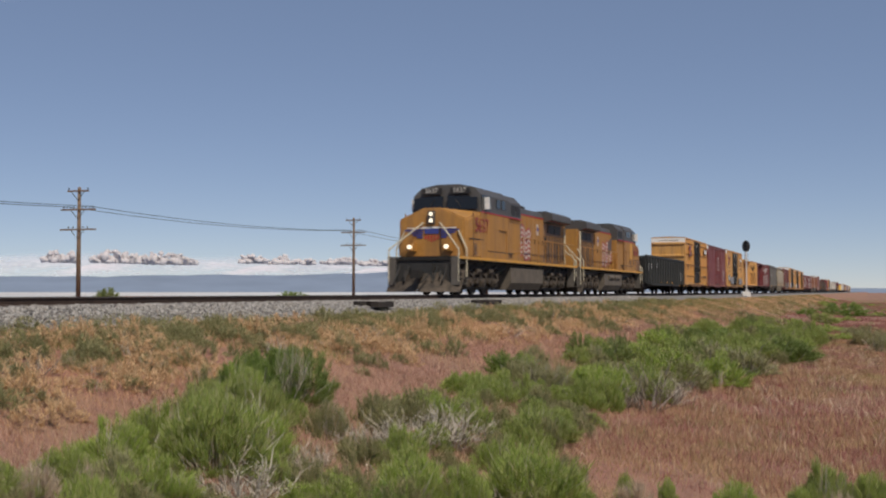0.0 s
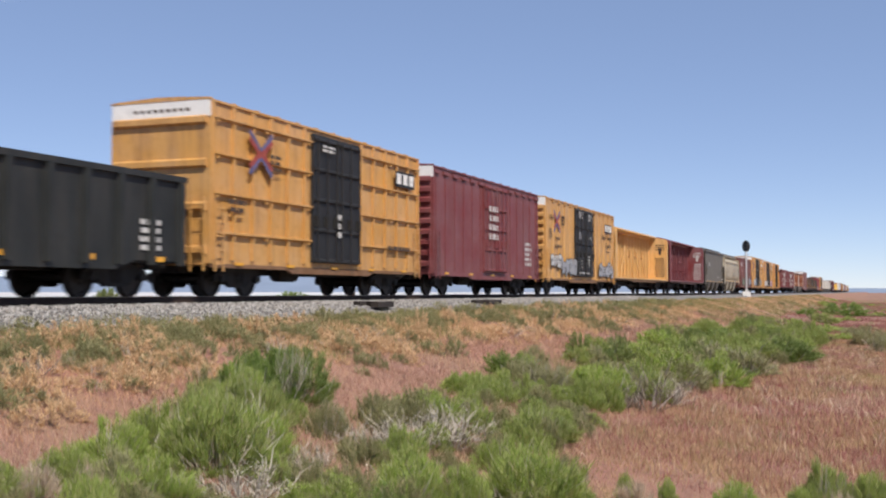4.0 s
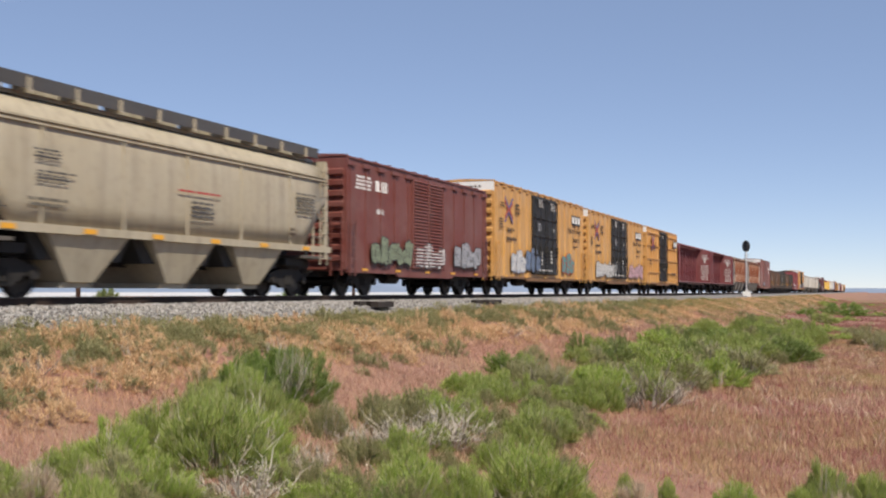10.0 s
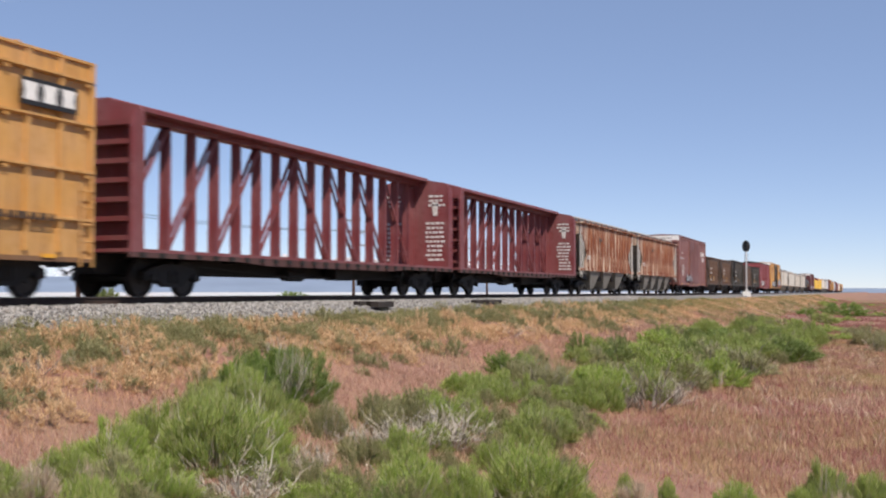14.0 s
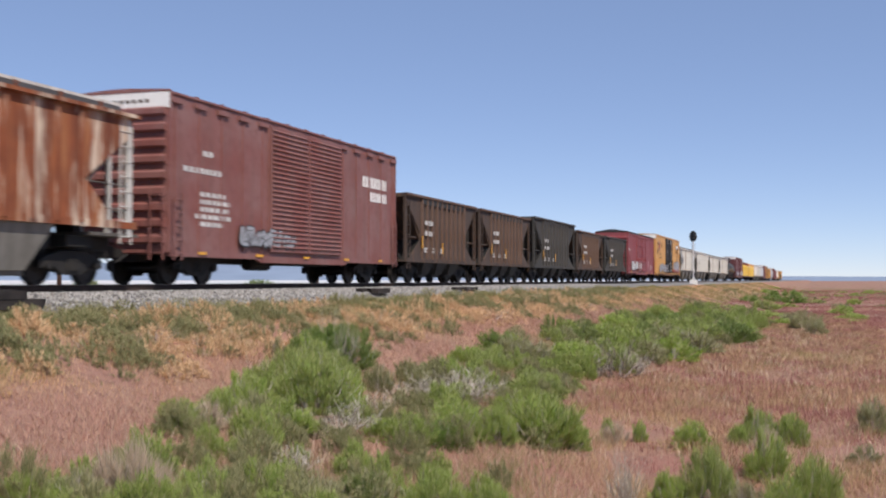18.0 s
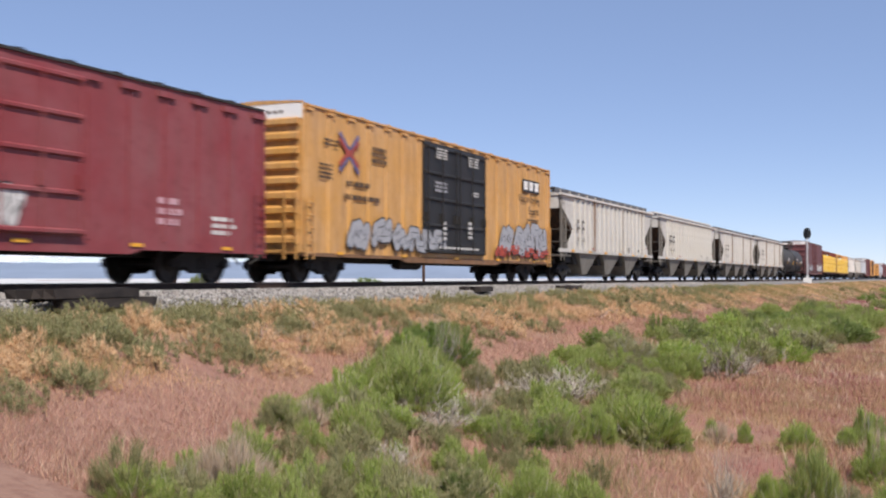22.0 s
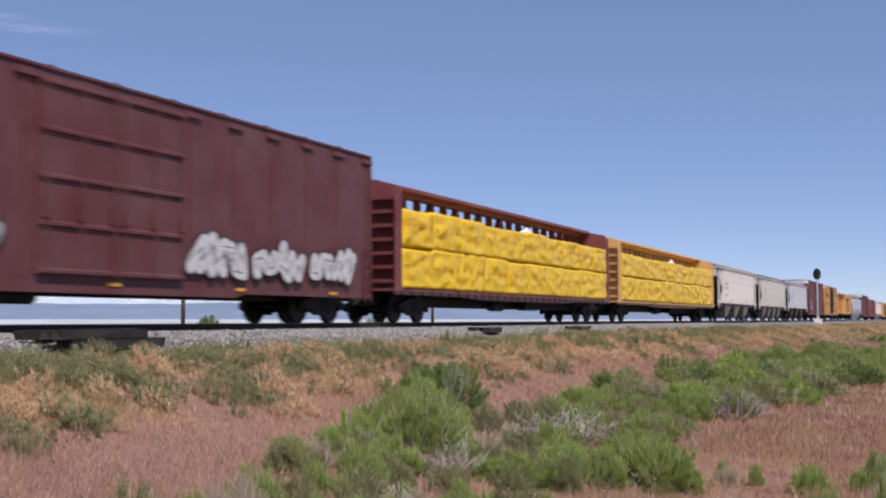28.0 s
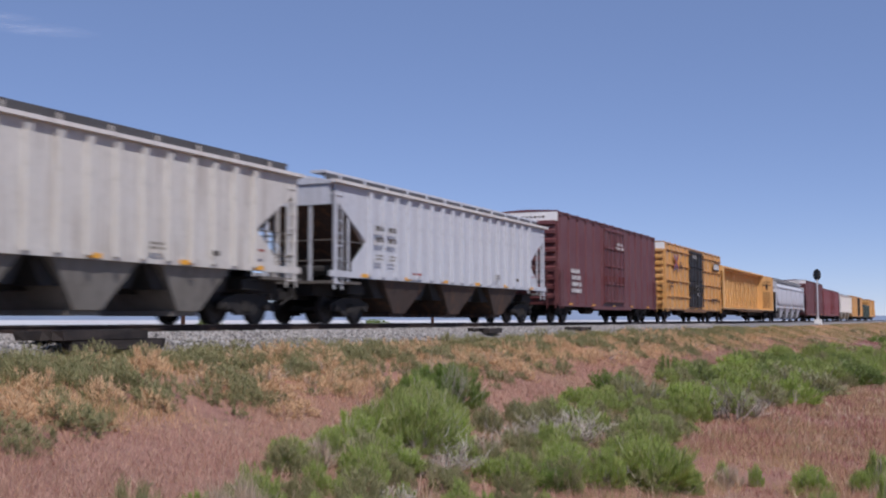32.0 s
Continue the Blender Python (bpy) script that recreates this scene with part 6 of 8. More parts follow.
        text_on(car, number, X(2.495), s * 0.62, 4.08, 0.30, FIGURE, -90, "figures")
        bm = B()
        rod(bm, (X(2.42), s * 0.75, 3.22), (X(2.46), s * 0.45, 3.72), 0.014, 6)
        part("wiper", bm, SOOT_SHADE, cab)
        for x0, x1 in ((2.72, 3.6), (4.25, 4.62), (4.8, 5.17)):
            bm = B()
            top_ = 3.93 if x0 < 3 else 3.86
            prism(bm, [(X(x0), 3.2 if x0 < 3 else 3.4), (X(x1), 3.2 if x0 < 3 else 3.4), (X(x1), top_), (X(x0), top_)], "y", *sorted((s * 1.48, s * 1.51)))
            part("side_window", bm, GLASS_DARK, cab, "dark side window")
        bm = B()
        box(bm, X(2.94), X(3.02), *sorted((s * 1.52, s * 1.72)), 3.22, 3.82)
        part("mirror", bm, WHITE, cab)
        # red line under the grey, along cab and hood
        bm = B()
        box(bm, X(2.7), X(7.4), *sorted((s * 1.49, s * 1.50)), 3.04, 3.10)
        part("red_line", bm, STRIPE_RED, car)
        bm = B()
        box(bm, X(1.25), X(2.95), *sorted((s * 1.47, s * 1.492)), 2.02, 2.05)
        part("panel_gap", bm, BLACK, cab, "dark seam under the number")
        bm = B()
        box(bm, X(3.3), X(6.3), *sorted((s * 1.40, s * 1.493)), 1.62, 1.65)
        part("panel_gap", bm, BLACK, cab, "dark seam along the cab side")
        for q in (1.75, 3.2, 5.62):
            bm = B()
            box(bm, X(q), X(q + 0.025), *sorted((s * 1.45, s * 1.493)), 1.42, 3.0)
            part("panel_seam", bm, GRIMY, cab)
        spots = ((1.8, 2.1, 1.5, 1.85),) if s < 0 else ((2.95, 3.3, 1.75, 2.0), (3.9, 4.3, 1.75, 2.0), (1.15, 1.7, 1.45, 2.0), (1.95, 2.5, 1.45, 2.0))
        for q0, q1, za, zb in spots:
            bm = B()
            for k in range(9):
                z = za + (zb - za) * k / 9
                prism(bm, [(s * 1.492, z), (s * 1.507, z), (s * 1.492, z + (zb - za) / 11)], "x", X(q0), X(q1))
            box(bm, X(q0 - 0.03), X(q1 + 0.03), *sorted((s * 1.47, s * 1.494)), za - 0.03, zb + 0.03)
            bmesh.ops.recalc_face_normals(bm, faces=bm.faces[:])
            part("vent", bm, GRIMY, cab, "grimy louvred vent")
        if s > 0:
            bm = B()
            box(bm, X(3.55), X(4.15), 1.47, 1.496, 2.06, 3.0)
            part("cab_door", bm, STRIPE_GOLD, cab, "bright yellow cab door")
        bm = B()
        rod(bm, (X(5.3), s * 1.53, 1.42), (X(5.3), s * 1.53, 2.5), 0.02, 6)
        rod(bm, (X(4.5), s * 1.53, 2.5), (X(5.3), s * 1.53, 2.5), 0.02, 6)
        part("grab_rail", bm, GOLD, cab)
        text_on(car, number, X(2.72), s * 1.508, 2.3, 0.88, NUMBER_RED, 0 if s < 0 else 180)
    # electrical cabinet, engine hood, radiator section
    bm = B()
    prism(bm, [(-1.40, 1.36), (1.40, 1.36), (1.40, 3.06), (-1.40, 3.06)], "x", X(5.6), X(7.4))
    part("equipment_cabinet", bm, GOLD, car)
    bm = B()
    prism(bm, [(-1.45, 3.06), (1.45, 3.06), (1.42, 3.9), (1.1, 4.38), (-1.1, 4.38), (-1.42, 3.9)], "x", X(5.6), X(7.4))
    part("cabinet_roof", bm, GREY, car)
    for s in (-1, 1):
        for k in range(2):
            bm = B()
            box(bm, X(6.1 + 0.62 * k), X(6.6 + 0.62 * k), *sorted((s * 1.43, s * 1.45)), 3.2, 3.78)
            part("intake_grille", bm, BLACK, car)
    bm = B()
    box(bm, X(7.4), X(13.0), -1.05, 1.05, 1.36, 3.55)
    hood = part("engine_hood", bm, GOLD, car)
    bm = B()
    prism(bm, [(-1.06, 3.55), (1.06, 3.55), (0.95, 3.85), (0.6, 4.0), (-0.6, 4.0), (-0.95, 3.85)], "x", X(7.4), X(13.0))
    part("hood_roof", bm, GREY, car)
    for s in (-1, 1):
        bm = B()
        box(bm, X(7.4), X(13.0), *sorted((s * 1.05, s * 1.062)), 3.47, 3.54)
        part("red_line", bm, STRIPE_RED, hood)
        for k in range(7):
            bm = B()
            q = 7.5 + 0.77 * k
            box(bm, X(q), X(q + 0.70), *sorted((s * 1.04, s * 1.075)), 1.5, 3.35)
            dr = part("hood_door", bm, GOLD, hood)
            bm = B()
            box(bm, X(q + 0.58), X(q + 0.64), *sorted((s * 1.075, s * 1.10)), 2.2, 2.4)
            part("latch", bm, TRUCKS, dr)
        flag_decal(hood, X(7.45), X(10.5), 1.72, 3.05, s * 1.08, s)
        bm = B()
        box(bm, X(11.6), X(11.95), *sorted((s * 1.076, s * 1.085)), 2.6, 3.1)
        part("shield_decal", bm, FLAG_WHITE, hood, "faded pale shield emblem")
        bm = B()
        box(bm, X(11.63), X(11.92), *sorted((s * 1.085, s * 1.09)), 2.78, 2.98)
        part("shield_band", bm, STRIPE_BLUE, hood)
    bm = B()
    rod(bm, (X(9.2), 0, 3.98), (X(10.4), 0, 3.98), 0.3, 10)
    box(bm, X(10.9), X(11.9), -0.4, 0.4, 4.0, 4.25)
    for q in (7.8, 8.1, 8.4):
        rod(bm, (X(q), -0.4, 3.98), (X(q), 0.4, 4.2), 0.09, 8)
    part("roof_gear", bm, SOOT_SHADE, car)
    # radiator wings overhang the rear of the hood
    bm = B()
    box(bm, X(13.0), X(17.7), -1.05, 1.05, 1.36, 3.35)
    rad = part("radiator_house", bm, GOLD, car)
    for sy in (-1, 1):
        bm = B()
        box(bm, X(13.0), X(16.9), *sorted((sy * 1.05, sy * 1.055)), 1.4, 3.34)
        part("grimy_panel", bm, GRIMY, rad, "grimy brown radiator side")
    bm = B()
    prism(bm, [(-1.08, 3.3), (1.08, 3.3), (1.52, 3.45), (1.52, 3.82), (1.2, 4.0), (-1.2, 4.0), (-1.52, 3.82), (-1.52, 3.45)], "x", X(13.0), X(17.2))
    part("radiator_wing", bm, GREY, rad, "overhanging grey radiator section")
    for s in (-1, 1):
        for k in range(2):
            bm = B()
            q = 13.9 + 1.45 * k
            prism(bm, [(X(q - 0.12), 2.78), (X(q + 1.2), 2.78), (X(q + 1.3), 3.22), (X(q), 3.22)], "y", *sorted((s * 1.05, s * 1.085)))
            bmesh.ops.recalc_face_normals(bm, faces=bm.faces[:])
            part("radiator_screen", bm, BLACK, rad, "black radiator opening")
        for k in range(7):
            bm = B()
            q = 13.25 + 0.6 * k
            box(bm, X(q), X(q + 0.26), *sorted((s * 1.05, s * 1.085)), 1.65, 2.6)
            part("louvre_slot", bm, BLACK, rad, "dark louvre slot")
            bm = B()
            box(bm, X(q + 0.30), X(q + 0.55), *sorted((s * 1.05, s * 1.12)), 1.55, 2.68)
            part("louvre_door", bm, GRIMY, rad)
        bm = B()
        box(bm, X(13.0), X(17.2), *sorted((s * 1.30, s * 1.40)), 3.375, 3.40)
        part("red_line", bm, NUMBER_RED, rad)
        bm = B()
        rod(bm, (X(17.3), s * 1.15, 1.36), (X(17.3), s * 1.15, 3.2), 0.05, 8)
        part("end_pipe", bm, RAILING, rad, "pale vertical pipe")
    # fuel tank and blower housings
    bm = B()
    prism(bm, [(-1.5, 1.22), (-1.42, 1.3), (1.42, 1.3), (1.5, 1.22), (1.5, 0.55), (1.25, 0.22), (-1.25, 0.22), (-1.5, 0.55)], "x", X(7.0), X(12.3))
    part("fuel_tank", bm, TANKFUEL, car, "dusty brown fuel tank")
    if reverse:
        for q in (7.9, 9.7):
            for s in (-1, 1):
                bm = B()
                rod(bm, (X(q), s * 1.4, 1.05), (X(q + 1.5), s * 1.4, 1.05), 0.2, 12)
                part("air_reservoir", bm, TANKFUEL, car)
    loco_truck(car, X(3.6))
    loco_truck(car, X(15.2))
    # end platforms: steps, handrails, plow
    for x, way in ((X(0.15), 1), (X(18.85), -1)):
        for s in (-1, 1):
            for k in range(4):
                bm = B()
                box(bm, *sorted((x, x + way * 0.75)), *sorted((s * 1.1, s * 1.5)), 0.4 + 0.25 * k, 0.44 + 0.25 * k)
                part("step", bm, TRUCKS, car)
            bm = B()
            box(bm, *sorted((x - way * 0.02, x + way * 0.02)), *sorted((s * 1.16, s * 1.5)), 0.4, 1.36)
            part("step_side", bm, STEPGREY, car)
            bm = B()
            box(bm, *sorted((x + way * 0.75, x + way * 0.8)), *sorted((s * 1.1, s * 1.5)), 0.4, 1.3)
            part("step_side", bm, STEPGREY, car)
        bm = B()
        box(bm, *sorted((x + way * 0.74, x + way * 0.79)), -1.45, 1.45, 1.27, 1.375)
        part("pilot_edge", bm, STRIPE_GOLD, car, "yellow edge under the hood end")
        bm = B()
        box(bm, *sorted((x, x + way * 0.76)), -1.5, 1.5, 1.24, 1.30)
        part("end_deck", bm, TRUCKS, car)
        bm = B()
        box(bm, *sorted((x + way * 0.05, x + way * 0.5)), -1.15, 1.15, 0.5, 1.235)
        box(bm, *sorted((x - way * 0.12, x + way * 0.06)), -0.45, 0.45, 0.66, 1.15)
        for q in (-1.0, -0.6, 0.6, 1.0):
            for k in range(6):
                rod(bm, (x - way * (0.02 + 0.03 * k), q + 0.02 * k, 1.1 - 0.09 * k), (x - way * (0.05 + 0.03 * k), q + 0.02 * (k + 1), 1.01 - 0.09 * k), 0.04, 6)
        for q in (-0.75, -0.38, 0.38, 0.75):
            rod(bm, (x - way * 0.02, q, 1.0), (x - way * 0.12, q, 0.72), 0.035, 6)
        part("end_beam", bm, SOOT_SHADE, car)
        for s in (-1, 1):
            bm = B()
            sec = [(-0.50, 0.12), (-0.45, 0.12), (-0.05, 0.45), (0.05, 0.84), (0.0, 0.86), (-0.12, 0.48)]
            lo = [bm.verts.new((x + way * (p - 0.22), s * 0.02, z)) for p, z in sec]
            hi = [bm.verts.new((x + way * (p + 0.42), s * 1.55, z + 0.16 * (z > 0.2))) for p, z in sec]
            bm.faces.new(lo)
            bm.faces.new(hi[::-1])
            for i in range(6):
                j = (i + 1) % 6
                bm.faces.new((lo[i], hi[i], hi[j], lo[j]))
            bmesh.ops.recalc_face_normals(bm, faces=bm.faces[:])
            part("plow", bm, TRUCKDUST, car, "dusty steel pilot plow wing")
        for s in (-1, 1):
            bm = B()
            rod(bm, (x, s * 1.47, 0.55), (x, s * 1.47, 1.62), 0.03, 6)
            rod(bm, (x, s * 1.47, 1.62), (x + way * X(0.78), s * 0.35, 2.6), 0.03, 6)
            part("end_handrail", bm, RAILING, car, "pale end handrail")
            bm = B()
            rod(bm, (x + way * 0.75, s * 1.5, 0.75), (x + way * 0.75, s * 1.5, 1.65), 0.03, 6)
            rod(bm, (x + way * 0.75, s * 1.5, 1.65), (x + way * X(0.75), s * 1.15, 2.3), 0.03, 6)
            part("end_handrail", bm, RAILING, car, "pale end handrail")
        coupler(car, x - way * 0.1, -way)
    for s in (-1, 1):
        bm = B()
        k = 7.6
        while k < 18.6:
            rod(bm, (X(k), s * 1.47, 1.36), (X(k), s * 1.47, 2.35), 0.02, 6)
            k += 1.4
        rod(bm, (X(7.5), s * 1.47, 2.35), (X(18.6), s * 1.47, 2.35), 0.022, 6)
        part("side_handrail", bm, GOLD, car)
    # true heights and lengths along the body
    zs = ([0, 1.0, 1.22, 1.36, 2.75, 3.06, 3.95, 4.62], [0, 1.0, 1.43, 1.58, 3.22, 3.58, 4.35, 4.83])
    xs_ = ([-5, 0, 0.15, 0.95, 2.6, 5.6, 7.4, 13, 17.7, 19, 30], [-5.5, -0.30, -0.10, 0.82, 2.5, 6.4, 8.5, 13.7, 18.0, 19, 30])
    for ob in car.children_recursive:
        if ob.name.split(".")[0] in ("truck", "wheelset", "fuel_tank", "air_reservoir"):
            continue
        if ob.type == "MESH":
            for w in ob.data.vertices:
                w.co.z = float(np.interp(w.co.z, *zs))
                w.co.x = u * float(np.interp(w.co.x / u, *xs_))
                w.co.y *= 1.06
        else:
            ob.location.z = float(np.interp(ob.location.z, *zs))
            ob.location.x = u * float(np.interp(ob.location.x / u, *xs_))
            ob.location.y *= 1.06
    return car


# ---- the train, from the front ----
def cars():
    locomotive(-0.6, 19.3, False, True, "yellow and grey diesel freight locomotive with lit headlights", "5637")
    locomotive(19.5, 18.5, True, False, "yellow and grey diesel locomotive running cab backwards", "5638")
    gondola(39.65, 17.8, 2.9, GONDOLA, "black ribbed steel gondola car with open top")
    ttx = (("bars", 0.04, 0.08, 0.5, 0.62, 4, INK), ("bars", 0.05, 0.1, 0.74, 0.8, 2, INK), ("bars", 0.19, 0.24, 0.68, 0.82, 3, INK), ("bars", 0.11, 0.19, 0.47, 0.53, 1, INK), ("bars", 0.1, 0.22, 0.37, 0.43, 1, INK), ("words", 0.87, 0.6, 0.45, "Railcar Pooling"), ("words", 0.895, 0.48, 0.45, "Experts"), ("bars", 0.85, 0.93, 0.40, 0.435, 1, INK), ("door_bars", 0.405, 0.455, 0.83, 0.93, 4, LETTER), ("door_bars", 0.54, 0.59, 0.82, 0.92, 4, LETTER), ("door_bars", 0.40, 0.45, 0.54, 0.64, 3, PAINTS[1]), ("door_bars", 0.56, 0.59, 0.55, 0.6, 2, LETTER), ("door_bars", 0.43, 0.45, 0.12, 0.3, 4, LETTER), ("door_bars", 0.54, 0.56, 0.15, 0.32, 4, LETTER), ("door_bars", 0.40, 0.6, 0.05, 0.08, 1, LETTER))
    tts = (("bars", 0.05, 0.12, 0.3, 0.4, 2, INK), ("bars", 0.2, 0.26, 0.62, 0.74, 3, INK), ("bars", 0.78, 0.93, 0.14, 0.2, 1, INK), ("door_bars", 0.42, 0.5, 0.84, 0.9, 2, LETTER), ("door_bars", 0.5, 0.53, 0.2, 0.4, 3, LETTER))
    boxcar(58.6, 13.9, 5.05, YELLOW, "yellow outside-framed boxcar with black plug door and white end", BLACK, (0.39, 0.626), "panels", True, seed=3, cross=0.168, plate=0.83, tags=tts, end_ribs=4)
    boxcar(74.0, 14.3, 5.0, RED, "dark red smooth-sided boxcar with white end band", RED, (0.41, 0.63), "flat", True, seed=4, tags=(("bars", 0.85, 0.93, 0.1, 0.4, 5, LETTER), ("door_bars", 0.44, 0.56, 0.35, 0.75, 4, LETTER)))
    boxcar(89.75, 16.3, 5.05, YELLOW, "yellow boxcar with black doors and silver graffiti along the sill", BLACK, (0.37, 0.63), "posts", True, seed=5, cross=0.134, plate=0.83, tags=ttx + (("spray", 0.05, 0.17, 0.1, 0.34, 0, 1, 3), ("spray", 0.18, 0.38, 0.0, 0.3, 1, 0, 4), ("spray", 0.72, 0.97, 0.0, 0.26, 1, 5, 5)))
    centerbeam(106.6, 20.1, 4.4, YELLOW_B, "empty yellow centerbeam lumber flatcar with open truss")
    centerbeam(127.95, 19.8, 4.45, RED, "empty dark red centerbeam lumber flatcar with white lettering")
    covered_hopper(148.9, 14.8, 4.45, OLIVE, "olive-grey smooth-sided covered hopper car", "smooth", bays=3, seed=8, base=1.27, tags=(("placard",), ("bars", 0.15, 0.24, 0.5, 0.64, 2, LETTER), ("bars", 0.7, 0.78, 0.25, 0.31, 1, GREEN), ("bars", 0.62, 0.68, 0.12, 0.2, 2, LETTER), ("bars", 0.85, 0.92, 0.06, 0.12, 1, LETTER)))
    covered_hopper(164.9, 15.6, 4.35, TAN, "tan covered hopper car with rounded sides", "round", bays=3, seed=9, base=1.45, tags=(("bars", 0.15, 0.21, 0.50, 0.58, 3, GREY), ("bars", 0.15, 0.23, 0.34, 0.42, 3, GREY), ("bars", 0.14, 0.22, 0.14, 0.22, 2, OLIVE), ("bars", 0.46, 0.6, 0.40, 0.43, 1, STRIPE_RED), ("bars", 0.50, 0.58, 0.18, 0.34, 4, GREY), ("bars", 0.84, 0.93, 0.35, 0.58, 6, OLIVE), ("bars", 0.82, 0.845, 0.1, 0.2, 2, INK)))
    boxcar(181.55, 13.8, 4.5, BRICK, "brown-red boxcar with white emblem and green graffiti", BRICK, (0.39, 0.61), "flat", False, seed=10, door_style="louvre", posts=12, tags=(("bars", 0.05, 0.16, 0.72, 0.86, 4, WHITE), ("bars", 0.16, 0.25, 0.70, 0.87, 1, WHITE), ("bars", 0.17, 0.22, 0.5, 0.58, 1, LETTER), ("spray", 0.13, 0.38, 0.0, 0.32, 4, 0, 5), ("spray", 0.70, 0.93, 0.02, 0.36, 1, 0, 4), ("spray", 0.41, 0.62, 0.0, 0.3, 0, 5, 4)))
    boxcar(196.5, 16.4, 5.1, YELLOW, "yellow boxcar with black doors, white end and blue graffiti", BLACK, (0.36, 0.63), "posts", True, seed=11, cross=0.127, plate=0.83, tags=ttx + (("spray", 0.14, 0.28, 0.0, 0.3, 0, 7, 3), ("spray", 0.28, 0.44, 0.02, 0.36, 7, 1, 3), ("spray", 0.69, 0.85, 0.02, 0.34, 3, 6, 3)))
    boxcar(214.1, 17.0, 5.05, YELLOW, "yellow boxcar with black doors and pink graffiti", BLACK, (0.374, 0.64), "posts", True, seed=12, cross=0.13, plate=0.83, tags=ttx + (("spray", 0.1, 0.42, 0.0, 0.3, 0, 1, 6), ("spray", 0.68, 0.97, 0.0, 0.32, 2, 0, 5)))
    boxcar(232.5, 13.9, 5.05, YELLOW, "yellow outside-framed boxcar with black door and small emblem", BLACK, (0.39, 0.62), "panels", True, seed=13, cross=0.16, plate=0.83, tags=tts, end_ribs=5)
    centerbeam(247.7, 20.7, 4.4, RED, "empty dark red centerbeam lumber flatcar with white lettering")
    centerbeam(269.3, 19.0, 4.4, RED, "empty dark red centerbeam lumber flatcar with white lettering")
    rust_tags = (("bars", 0.3, 0.36, 0.62, 0.75, 1, INK), ("bars", 0.1, 0.16, 0.2, 0.3, 2, LETTER))
    covered_hopper(289.2, 15.6, 4.3, RUST, "rust-streaked covered hopper car with peeling pale paint", "ribs", 14, 3, BAYGREY, LIGHT, 16, rust_tags, cage_mat=LIGHT)
    covered_hopper(306.2, 17.4, 4.3, RUST, "rust-streaked covered hopper car with peeling pale paint", "ribs", 16, 4, BAYGREY, LIGHT, 17, rust_tags, cage_mat=LIGHT)
    boxcar(325.0, 16.6, 5.1, FADED, "faded brown-red double-door boxcar with white lettering", FADED, (0.34, 0.667), "flat", True, seed=18, door_style="louvre", tags=(("bars", 0.78, 0.98, 0.62, 0.78, 1, WHITE), ("bars", 0.83, 0.97, 0.50, 0.64, 1, WHITE), ("bars", 0.1, 0.15, 0.62, 0.68, 1, LETTER), ("bars", 0.03, 0.2, 0.5, 0.56, 1, LETTER), ("bars", 0.08, 0.2, 0.15, 0.4, 5, LETTER), ("spray", 0.22, 0.44, 0.02, 0.2, 1, 5, 4)))
    open_hopper(342.8, 10.1, 3.75, COAL, "rust-brown open-top hopper car with ribbed sides", 10, 19)
    open_hopper(353.6, 10.5, 3.75, COAL, "rust-brown open-top hopper car with ribbed sides", 10, 20)
    open_hopper(365.1, 12.1, 3.98, SOOTCAR, "black open-top hopper car with ribbed sides", 10, 21)
    open_hopper(378.1, 10.1, 3.7, COAL, "rust-brown open-top hopper car with ribbed sides", 10, 22)
    open_hopper(389.3, 10.9, 3.7, SOOTCAR, "sooty black open-top hopper car with ribbed sides", 9, 23)
    boxcar(401.3, 17.0, 4.55, BRIGHT, "crimson boxcar with peaked roof and sprawling graffiti", BRIGHT, (0.30, 0.6), "flat", False, posts=14, peak=0.24, roof=SOOT_SHADE, seed=24, tags=(("bars", 0.02, 0.09, 0.52, 0.6, 1, LETTER), ("spray", 0.1, 0.5, 0.02, 0.36, 0, 5, 7), ("bars", 0.46, 0.5, 0.3, 0.4, 3, LETTER), ("bars", 0.86, 0.93, 0.06, 0.2, 3, LETTER), ("bars", 0.74, 0.8, 0.1, 0.3, 3, PAINTS[2])))
    boxcar(420.2, 21.7, 5.05, YELLOW, "long yellow boxcar with black doors and black-and-white graffiti", BLACK, (0.366, 0.625), "posts", True, posts=18, seed=25, cross=0.124, plate=0.83, tags=ttx + (("spray", 0.12, 0.44, 0.0, 0.30, 1, 0, 5), ("spray", 0.68, 0.98, 0.0, 0.16, 6, 5, 5), ("spray", 0.70, 0.98, 0.02, 0.40, 1, 5, 4)))
    h_tags = (("bars", 0.135, 0.165, 0.50, 0.60, 1, STEPGREY), ("bars", 0.18, 0.21, 0.50, 0.60, 1, STEPGREY), ("bars", 0.135, 0.165, 0.37, 0.47, 1, STEPGREY), ("bars", 0.18, 0.21, 0.37, 0.47, 1, STEPGREY), ("bars", 0.135, 0.165, 0.17, 0.25, 2, BAYGREY), ("bars", 0.185, 0.21, 0.17, 0.25, 2, BAYGREY), ("bars", 0.27, 0.31, 0.03, 0.07, 1, EMBLEM_RED), ("bars", 0.66, 0.69, 0.07, 0.15, 2, BAYGREY), ("bars", 0.78, 0.80, 0.05, 0.13, 1, STEPGREY), ("bars", 0.88, 0.90, 0.14, 0.18, 1, EMBLEM_RED))
    covered_hopper(443.3, 18.8, 4.25, LIGHT, "dull pale grey covered hopper car with stained seams", "panels", 17, 3, BAYGREY, None, 26, h_tags, cage_mat=BAYGREY)
    covered_hopper(463.7, 20.0, 4.2, LIGHT, "dusty pale grey covered hopper car with yellow reflectors", "ribs", 19, 3, BAYGREY, PALE, 27, h_tags, cage_mat=BAYGREY)
